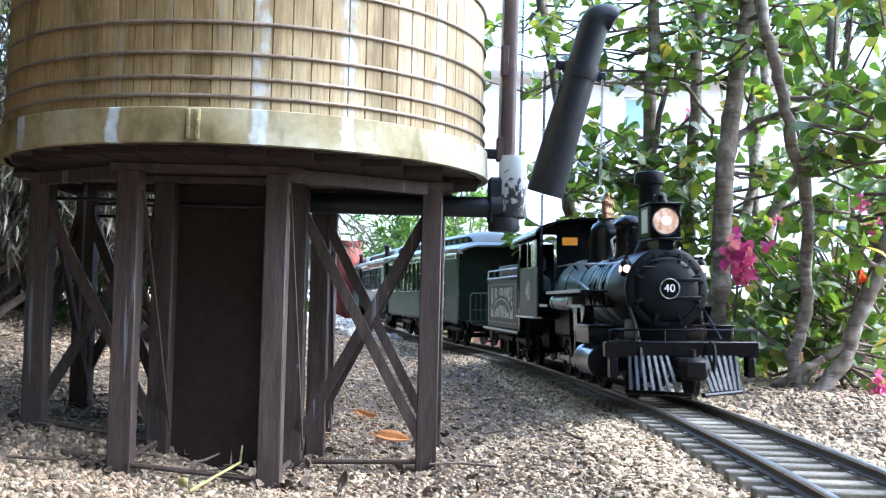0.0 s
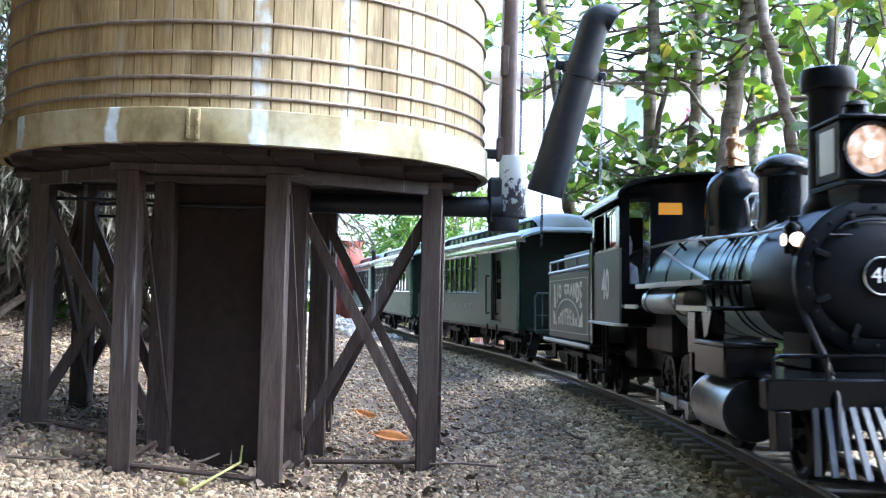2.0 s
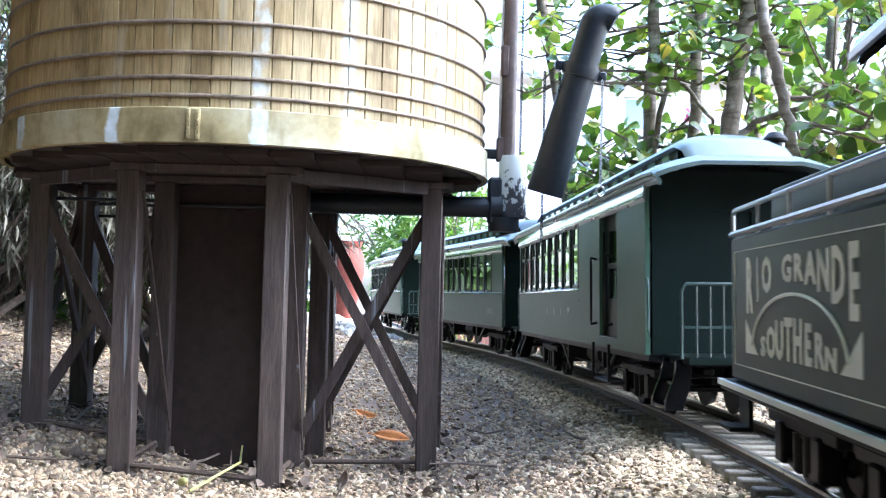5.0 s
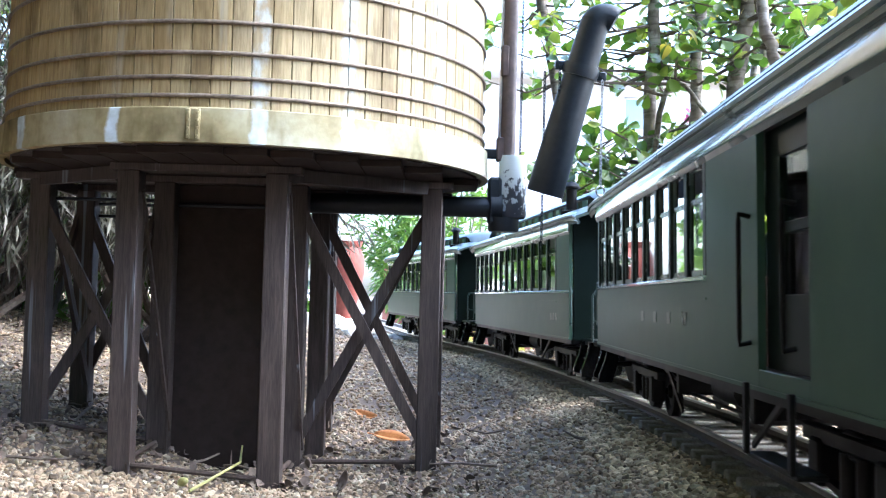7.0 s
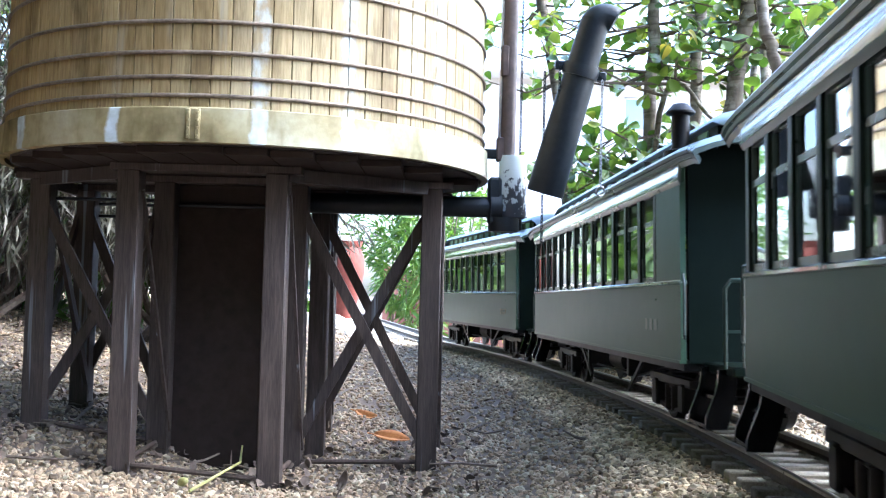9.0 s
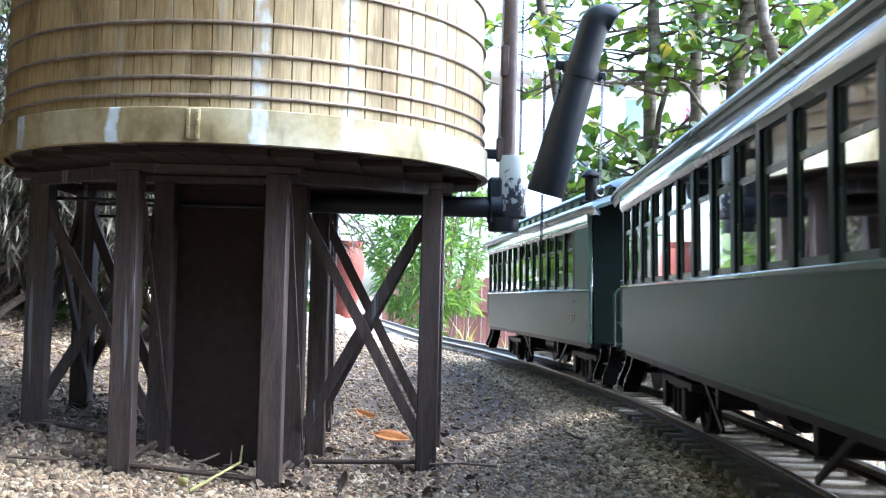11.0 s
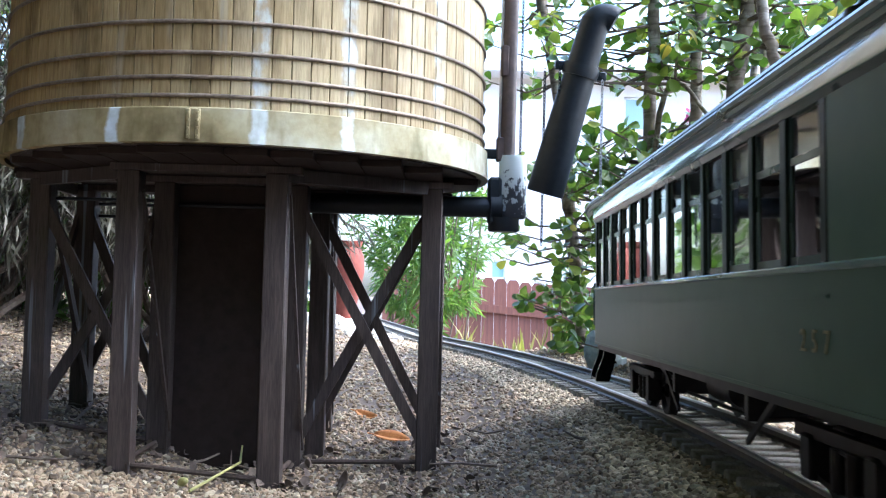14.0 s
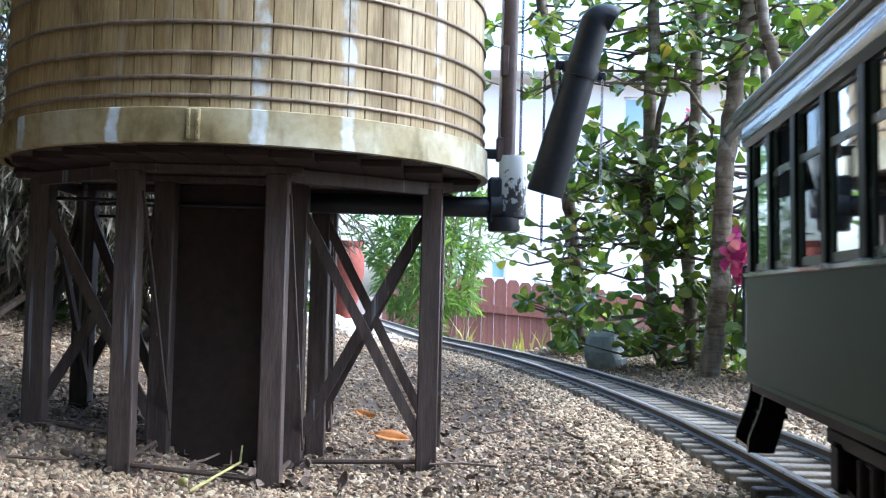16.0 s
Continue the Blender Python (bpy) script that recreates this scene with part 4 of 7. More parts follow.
def build_car(name, label, combine, stove):
    car = thing(name, label, "railway car", group="cars of the train")
    L = HALF
    if combine:
        wx0, wx1, count = -L + 0.006, 0.066, 9
        door0, door1 = 0.1470, 0.2025
    else:
        wx0, wx1, count = -L + 0.006, L - 0.054, 13
    pitch = (wx1 - wx0) / count
    bm = bmesh.new()
    box(bm, -L + 0.001, L - 0.001, -HW + 0.002, HW - 0.002, FLOOR - 0.004, FLOOR + 0.002, 0.0)
    part("floor_frame", bm, "under", car, "black underframe")
    for sg in (-1, 1):
        y0, y1 = sorted((sg * HW, sg * (HW - 0.0030)))
        gaps = [(door0, door1)] if combine else []
        runs = [(-L, L)] if not gaps else [(-L, door0), (door1, L)]
        for a, b in runs:
            bm = bmesh.new()
            box(bm, a, b, y0, y1, FLOOR, SILL - 0.0022, 0.0)
            part("side_wall", bm, "coach", car, "glossy grey-green panelled side wall")
        if gaps:
            bm = bmesh.new()
            box(bm, door0, door1, y0 + 0.0022 if sg > 0 else y0, y1 if sg > 0 else y1 - 0.0022, FLOOR, FLOOR + 0.008, 0.0004)
            part("door_sill", bm, "coach", car)
        # plain walling beyond the windows
        for a, b in ([(wx1 + 0.004, door0), (door1, L)] if combine else [(wx1 + 0.004, L)]):
            bm = bmesh.new()
            box(bm, a, b, y0, y1, SILL - 0.0022, HEAD, 0.0)
            part("upper_panel", bm, "coach", car)
        bm = bmesh.new()
        box(bm, -L - 0.0005, L + 0.0005, y0, y1, HEAD, EAVE, 0.0005)
        part("letter_board", bm, "coach", car, "glossy green board above the windows")
        bm = bmesh.new()
        yo = sg * (HW + 0.0012)
        a, b = sorted((yo, sg * (HW - 0.004)))
        box(bm, -L, wx1 + 0.004 if combine else L, a, b, SILL - 0.0022, SILL + 0.0004, 0.0007)
        part("belt_rail", bm, "cornice", car, "pale raised moulding under the windows")
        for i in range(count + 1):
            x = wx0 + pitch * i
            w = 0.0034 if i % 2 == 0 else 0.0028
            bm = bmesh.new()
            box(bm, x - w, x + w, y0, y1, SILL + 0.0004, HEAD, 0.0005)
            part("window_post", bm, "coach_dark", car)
        for i in range(count):
            build_window(car, wx0 + pitch * i + 0.0030, wx0 + pitch * (i + 1) - 0.0030, sg, SILL + 0.0004, HEAD)
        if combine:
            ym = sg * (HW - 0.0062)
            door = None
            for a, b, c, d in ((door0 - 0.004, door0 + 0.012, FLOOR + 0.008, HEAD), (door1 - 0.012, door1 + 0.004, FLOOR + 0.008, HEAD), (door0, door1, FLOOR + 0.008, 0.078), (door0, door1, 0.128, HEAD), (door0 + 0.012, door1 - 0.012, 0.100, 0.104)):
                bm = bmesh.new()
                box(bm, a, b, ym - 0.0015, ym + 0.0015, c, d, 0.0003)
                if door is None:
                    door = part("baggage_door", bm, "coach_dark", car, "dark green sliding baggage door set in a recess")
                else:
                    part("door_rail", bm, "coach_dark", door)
            bm = bmesh.new()
            box(bm, door0 + 0.012, door1 - 0.012, ym - 0.0004, ym + 0.0004, 0.078, 0.128)
            part("pane", bm, "glass", door).visible_shadow = False
            for x in (door0 - 0.009, door1 - 0.013):
                bm = bmesh.new()
                yy = sg * (HW + 0.0045)
                tube(bm, [(x, sg * HW, 0.108), (x, yy, 0.109), (x, yy, 0.106), (x, yy, 0.062), (x, yy, 0.059), (x, sg * HW, 0.060)], 0.0010, 8)
                part("grab_bar", bm, "under", car)
            bm = bmesh.new()
            for x in (door0 + 0.001, door1 - 0.004):
                box(bm, x, x + 0.0035, yy - 0.002, yy, 0.020, 0.046, 0.0004)
            box(bm, door0, door1, min(yy, yy - sg * 0.010), max(yy, yy - sg * 0.010), 0.0185, 0.0205, 0.0004)
            part("door_step", bm, "under", car)
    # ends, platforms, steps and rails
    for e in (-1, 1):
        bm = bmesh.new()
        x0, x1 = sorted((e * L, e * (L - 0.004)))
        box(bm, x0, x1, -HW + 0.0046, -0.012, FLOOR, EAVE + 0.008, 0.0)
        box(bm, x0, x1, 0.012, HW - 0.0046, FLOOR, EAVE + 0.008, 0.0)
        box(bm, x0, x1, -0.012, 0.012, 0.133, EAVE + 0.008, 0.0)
        # shade of the roof overhang is put into the end wall's colour
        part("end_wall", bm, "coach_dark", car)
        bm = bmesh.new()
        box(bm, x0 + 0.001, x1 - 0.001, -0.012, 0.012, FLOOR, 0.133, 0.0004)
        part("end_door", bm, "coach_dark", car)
        bm = bmesh.new()
        x0, x1 = sorted((e * L, e * (L + 0.048)))
        box(bm, x0, x1, -0.044, 0.044, FLOOR - 0.004, FLOOR + 0.001, 0.0008)
        plat = part("platform", bm, "coach_dark", car, "open end platform")
        xe = e * (L + 0.045)
        for sg in (-1, 1):
            bm = bmesh.new()
            tube(bm, [(xe, sg * 0.013, FLOOR), (xe, sg * 0.013, 0.082), (xe, sg * 0.016, 0.086), (xe, sg * 0.044, 0.086), (xe, sg * 0.047, 0.082), (xe, sg * 0.047, FLOOR)], 0.0011, 8)
            for y in (0.022, 0.030, 0.038):
                rod(bm, (xe, sg * y, FLOOR), (xe, sg * y, 0.086), 0.0006, n=6)
            box(bm, xe - 0.0006, xe + 0.0006, sg * 0.030 - 0.017, sg * 0.030 + 0.017, 0.060, 0.0615)
            part("platform_railing", bm, "railing", plat, "dark green tubular railing")
        for sg in (-1, 1):
            bm = bmesh.new()
            tube(bm, [(e * (L + 0.001), sg * 0.0545, 0.056), (e * (L + 0.006), sg * 0.056, 0.058), (e * (L + 0.006), sg * 0.056, 0.086), (e * (L + 0.004), sg * 0.056, 0.090), (e * L, sg * 0.055, 0.090)], 0.0009, 6)
            part("handrail", bm, "sash", car)
            bm = bmesh.new()
            edge = [(0.0480, FLOOR - 0.001), (0.0482, 0.0365), (0.0496, 0.0300), (0.0522, 0.0235), (0.0545, 0.0175), (0.0548, 0.0120), (0.0440, 0.0118), (0.0425, 0.0165), (0.0405, 0.0230), (0.0388, 0.0310), (0.0380, FLOOR - 0.001)]
            for x in (e * (L + 0.008), e * (L + 0.036)):
                sheet(bm, [(sg * y, z) for y, z in edge], x - 0.0010, x + 0.0010)
            xs0, xs1 = sorted((e * (L + 0.008), e * (L + 0.036)))
            for z, y in ((0.0140, 0.0545), (0.0275, 0.048)):
                box(bm, xs0, xs1, min(sg * y, sg * (y - 0.010)), max(sg * y, sg * (y - 0.010)), z - 0.0012, z + 0.0006)
            part("steps", bm, "loco", car, "glossy black curved iron steps")
        bm = bmesh.new()
        box(bm, min(e * (L + 0.030), e * (L + 0.060)), max(e * (L + 0.030), e * (L + 0.060)), -0.005, 0.005, 0.026, 0.035, 0.001)
        box(bm, min(e * (L + 0.056), e * (L + 0.0655)), max(e * (L + 0.056), e * (L + 0.0655)), -0.007, 0.007, 0.024, 0.037, 0.0015)
        part("coupler", bm, "under", car)
    # running gear
    for x in (-L + 0.094, L - 0.094):
        truck(car, x)
    for y in (-0.030, -0.012, 0.012, 0.030):
        bm = bmesh.new()
        tube(bm, [(-0.20, y, FLOOR - 0.004), (-0.075, y, 0.022), (0.075, y, 0.022), (0.20, y, FLOOR - 0.004)], 0.0011, 6)
        part("truss_rod", bm, "under", car)
    for x in (-0.075, 0.075):
        bm = bmesh.new()
        box(bm, x - 0.003, x + 0.003, -0.038, 0.038, 0.022, FLOOR - 0.004, 0.0006)
        part("queen_post", bm, "under", car)
    bm = bmesh.new()
    lathe(bm, [(0, -0.046), (0.006, -0.0455), (0.0085, -0.043), (0.0085, 0.003), (0.006, 0.0055), (0, 0.006)], 18, pose(0, -0.018, 0.029, 0, 90, 0))
    part("brake_tank", bm, "under", car)
    bm = bmesh.new()
    box(bm, 0.02, 0.055, 0.006, 0.034, 0.022, FLOOR - 0.004, 0.001)
    part("battery_box", bm, "under", car)
    for e in (-1, 1):
        bm = bmesh.new()
        brace(bm, (e * 0.070, -0.036, 0.012), (e * 0.118, -0.036, FLOOR - 0.004), 0.003, 0.0015)
        part("brake_rod", bm, "under", car)
    for sg in (-1, 1):
        bm = bmesh.new()
        a, b = sorted((sg * (HW + 0.0007), sg * (HW - 0.001)))
        box(bm, -L, wx1 + 0.004, a, b, SILL - 0.0105, SILL - 0.0095, 0.0)
        part("lower_bead", bm, "coach", car)
        bm = bmesh.new()
        box(bm, -L, L, a, b, FLOOR, FLOOR + 0.0016, 0.0)
        part("sole_bead", bm, "coach", car)
    for sg in (-1, 1):
        for i in range(9 if combine else 12):
            x = -L + 0.022 + i * 0.0355
            bm = bmesh.new()
            box(bm, x, x + 0.004, min(sg * 0.014, sg * 0.046), max(sg * 0.014, sg * 0.046), FLOOR, 0.088, 0.001)
            box(bm, x, x + 0.020, min(sg * 0.014, sg * 0.046), max(sg * 0.014, sg * 0.046), FLOOR + 0.012, FLOOR + 0.020, 0.001)
            part("seat", bm, "seat", car)
    build_roof(car, L + 0.036, stove, 1 if combine else -1)
    return car


COACHES = [
    build_car("combine_car", "grey-green combine car with baggage door and eight windows", True, HALF - 0.040),
    build_car("passenger_coach", "grey-green passenger coach with a long row of windows", False, HALF - 0.040),
    build_car("passenger_coach", "last grey-green passenger coach with a long row of windows", False, HALF - 0.040),
]
for x in (-0.085, -0.048, -0.011):
    bm = bmesh.new()
    box(bm, x - 0.0040, x + 0.0040, -HW - 0.0003, -HW + 0.0002, 0.0640, 0.0700)
    part("lettering", bm, "worn", COACHES[0], "nearly worn-off pale letter")
letters("lettering", "W", 0.0100, pose(0.026, -HW - 0.0003, 0.067, 90, 0, 0), "faded", COACHES[0], "faded cream letter")
for x in (0.205, 0.2155, 0.226):
    bm = bmesh.new()
    box(bm, x - 0.0030, x + 0.0030, -HW - 0.0003, -HW + 0.0002, 0.0590, 0.0655)
    part("lettering", bm, "worn", COACHES[1], "nearly worn-off gilt figure")
for ch, x in zip("257", (0.205, 0.2155, 0.226)):
    letters("lettering", ch, 0.0105, pose(x, -HW - 0.0003, 0.0625, 90, 0, 0), "gilt", COACHES[2], "worn gilt figure")


# ---------- the locomotive: x forward, y to the left, z over the rail
LOCO = thing("steam_locomotive", "black narrow-gauge steam locomotive with lit headlight and number 40", "locomotive", group="cars of the train")
BZ, BR = 0.0865, 0.0300
DRIVER_X, DRIVER_R, CRANK = (-0.097, -0.046, 0.005, 0.056), 0.0218, 0.0085
RODS = []


def lying(x0):
    """Turns a lathe's axis along the engine."""
    return pose(x0, 0, BZ, 0, 90, 0)


def build_boiler():
    bm = bmesh.new()
    lathe(bm, [(0, -0.135), (0.0345, -0.135), (0.0345, -0.070), (BR + 0.0005, -0.020), (BR, 0.100), (0, 0.100)], 48, lying(0))
    boiler = part("boiler", bm, "jacket", LOCO, "polished blue-grey boiler jacket")
    for x, r in ((-0.070, 0.0348), (-0.020, BR + 0.0010), (0.018, BR + 0.0006), (0.056, BR + 0.0006), (0.068, BR + 0.0006), (0.098, BR + 0.0009)):
        bm = bmesh.new()
        w = 0.0028 if x > 0.09 else 0.0014
        lathe(bm, [(r - 0.001, x - w), (r, x - w), (r, x + w), (r - 0.001, x + w)], 48, lying(0))
        part("boiler_band", bm, "loco", boiler)
    bm = bmesh.new()
    lathe(bm, [(0, 0.1005), (0.0318, 0.1005), (0.0322, 0.104), (0.0322, 0.158), (0.0316, 0.161), (0, 0.161)], 48, lying(0))
    box(bm, 0.112, 0.150, -0.021, 0.021, 0.045, 0.066, 0.002)
    smoke = part("smokebox", bm, "smokebox", LOCO, "matt graphite smokebox")
    bm = bmesh.new()
    lathe(bm, [(0.0322, 0.158), (0.0328, 0.160), (0.0328, 0.164), (0.0310, 0.1655), (0.0262, 0.1660), (0.0258, 0.1650), (0.0246, 0.1665), (0.0205, 0.1685), (0.0120, 0.1705), (0, 0.1715)], 56, lying(0))
    front = part("smokebox_front", bm, "smokebox", smoke, "round smokebox front with bolted door")
    for i in range(18):
        a = 2 * math.pi * (i + 0.5) / 18
        bm = bmesh.new()
        lathe(bm, [(0.0011, 0), (0.0011, 0.0008), (0, 0.0012)], 8, pose(0.1655, 0.0288 * math.cos(a), BZ + 0.0288 * math.sin(a), 0, 90, 0))
        part("bolt", bm, "smokebox", front)
    for i in range(8):
        a = 2 * math.pi * (i + 0.5) / 8
        bm = bmesh.new()
        box(bm, -0.0012, 0.0014, -0.0034, 0.0034, -0.0014, 0.0014, 0.0005, pose(0.1668, 0.0245 * math.cos(a), BZ + 0.0245 * math.sin(a)) @ pose(0, 0, 0, math.degrees(a), 0, 0))
        part("door_dog", bm, "smokebox", front)
    bm = bmesh.new()
    for z in (0.007, -0.007):
        box(bm, 0.1680, 0.1715, -0.004, 0.026, BZ + z - 0.0013, BZ + z + 0.0013, 0.0006)
    part("hinge", bm, "smokebox", front)
    bm = bmesh.new()
    tube(bm, [(0.169, 0.016 * math.cos(a), BZ + 0.0195 + 0.004 * math.sin(a)) for a in np.linspace(math.pi, 0, 7)], 0.0007, 6)
    rod(bm, (0.168, -0.020, BZ + 0.017), (0.168, 0.020, BZ + 0.017), 0.0007, n=6)
    part("grab_bar", bm, "loco", front)
    bm = bmesh.new()
    lathe(bm, [(0.0078, 0.1695), (0.0082, 0.1722), (0.0076, 0.1728), (0.0072, 0.1722), (0, 0.1722)], 32, lying(0))
    plate = part("number_plate", bm, "loco", front, "round black number plate")
    bm = bmesh.new()
    lathe(bm, [(0.0072, 0.1724), (0.0077, 0.1730), (0.0081, 0.1725)], 32, lying(0))
    part("plate_rim", bm, "steel", plate)
    letters("number", "40", 0.0092, pose(0.1724, 0, BZ, 90, 0, 90), "white", plate, "white painted number 40")


def build_top():
    bm = bmesh.new()
    lathe(bm, [(0.0135, 0.112), (0.0125, 0.1195), (0.0100, 0.123), (0.0093, 0.126), (0.0090, 0.172), (0.0100, 0.1735), (0.0122, 0.1742), (0.0126, 0.176), (0.0126, 0.181), (0.0118, 0.1838), (0.0098, 0.1845), (0.0080, 0.1835), (0.0072, 0.165), (0, 0.165)], 32, pose(0.117, 0, 0))
    part("smokestack", bm, "smokebox", LOCO, "straight black chimney with a rolled cap")
    bm = bmesh.new()
    lathe(bm, [(0.0150, 0.112), (0.0140, 0.1175), (0.0132, 0.121), (0.0132, 0.141), (0.0152, 0.1435), (0.0154, 0.1455), (0.0142, 0.1475), (0.0112, 0.1505), (0.0070, 0.1525), (0.0030, 0.1535), (0, 0.1538)], 32, pose(0.056, 0, 0))
    part("sand_dome", bm, "loco", LOCO, "black sand dome with a flared lid")
    bm = bmesh.new()
    lathe(bm, [(0.0225, 0.112), (0.0192, 0.1175), (0.0182, 0.122), (0.0182, 0.138), (0.0172, 0.1462), (0.0140, 0.1520), (0.0098, 0.1545), (0.0090, 0.1565), (0.0092, 0.158), (0, 0.158)], 36, pose(-0.032, 0, 0))
    dome = part("steam_dome", bm, "loco", LOCO, "black rounded steam dome")
    for x, y, h in ((-0.0375, 0.0035, 0.1775), (-0.0265, -0.0035, 0.1775), (-0.032, 0.0, 0.1830)):
        bm = bmesh.new()
        lathe(bm, [(0.0030, 0.157), (0.0030, 0.162), (0.0042, 0.1625), (0.0042, 0.165), (0.0034, 0.166), (0.0034, 0.171), (0.0042, 0.172), (0.0040, 0.1745), (0.0022, 0.176), (0.0020, h), (0, h)], 14, pose(x, y, 0))
        part("safety_valve", bm, "brass", dome, "brass safety valve")
    # headlight
    bm = bmesh.new()
    box(bm, 0.131, 0.166, -0.0062, 0.0062, 0.1165, 0.1265, 0.001)
    box(bm, 0.128, 0.168, -0.0130, 0.0130, 0.1245, 0.1268, 0.0005)
    part("headlight_bracket", bm, "loco", LOCO)
    bm = bmesh.new()
    box(bm, 0.134, 0.163, -0.0128, 0.0128, 0.1268, 0.1535, 0.0012)
    box(bm, 0.132, 0.165, -0.0140, 0.0140, 0.1528, 0.1548, 0.0006)
    lathe(bm, [(0.0066, 0), (0.0066, 0.003), (0.0052, 0.0036), (0.0052, 0.0062), (0.0060, 0.0066), (0.0045, 0.0085), (0, 0.009)], 18, pose(0.148, 0, 0.1545))
    head = part("headlight", bm, "loco", LOCO, "square black headlight with a round bright lens")
    bm = bmesh.new()
    lathe(bm, [(0.0102, -0.001), (0.0106, 0.002), (0.0118, 0.0024), (0.0120, 0.0012), (0.0120, -0.001)], 32, pose(0.163, 0, 0.1400, 0, 90, 0))
    part("lens_ring", bm, "loco", head)
    bm = bmesh.new()
    lathe(bm, [(0.0102, 0.0006), (0.0075, 0.0012), (0, 0.0016)], 32, pose(0.163, 0, 0.1400, 0, 90, 0))
    part("lens", bm, "lamp", head, "glowing warm white lens")
    bm = bmesh.new()
    lathe(bm, [(0.0036, 0.0015), (0.0026, 0.0026), (0, 0.0030)], 20, pose(0.163, 0, 0.1400, 0, 90, 0))
    part("bulb", bm, "bulb", head, "bright bulb behind the lens")
    for sg in (-1, 1):
        bm = bmesh.new()
        box(bm, 0.141, 0.157, sg * 0.0130 - 0.0004, sg * 0.0130 + 0.0004, 0.1310, 0.1500, 0.0002)
        part("number_board", bm, "silver_paint", head)
    # bell beside the stack and whistle on the dome
    bm = bmesh.new()
    tube(bm, [(0.012, -0.004, 0.117), (0.012, -0.007, 0.134), (0.012, -0.004, 0.1365), (0.012, 0.004, 0.1365), (0.012, 0.007, 0.134), (0.012, 0.004, 0.117)], 0.0012, 8)
    lathe(bm, [(0.0055, 0.122), (0.0042, 0.125), (0.0034, 0.131), (0.0012, 0.134), (0, 0.1345)], 18, pose(0.012, 0, 0))
    part("bell", bm, "steel", LOCO, "small bell in a bright yoke")
    # marker lamps
    for sg in (-1, 1):
        bm = bmesh.new()
        lathe(bm, [(0.0040, -0.006), (0.0042, 0.005), (0.0032, 0.0065), (0.0020, 0.0075), (0.0020, 0.0095), (0, 0.010)], 14, pose(0.156, sg * 0.0305, 0.1025))
        rod(bm, (0.156, sg * 0.0305, 0.0955), (0.152, sg * 0.026, 0.094), 0.0012, n=6)
        lamp = part("marker_lamp", bm, "loco", LOCO, "small black marker lamp with a glowing lens")
        bm = bmesh.new()
        lathe(bm, [(0.0031, 0.0038), (0.0031, 0.0050), (0, 0.0056)], 14, pose(0.156, sg * 0.0305, 0.1022, 0, 90, 0))
        lathe(bm, [(0.0026, 0.0038), (0.0026, 0.0048), (0, 0.0052)], 12, pose(0.156, sg * 0.0305, 0.1022, 90 * sg * -1, 0, 0))
        part("lens", bm, "marker", lamp)


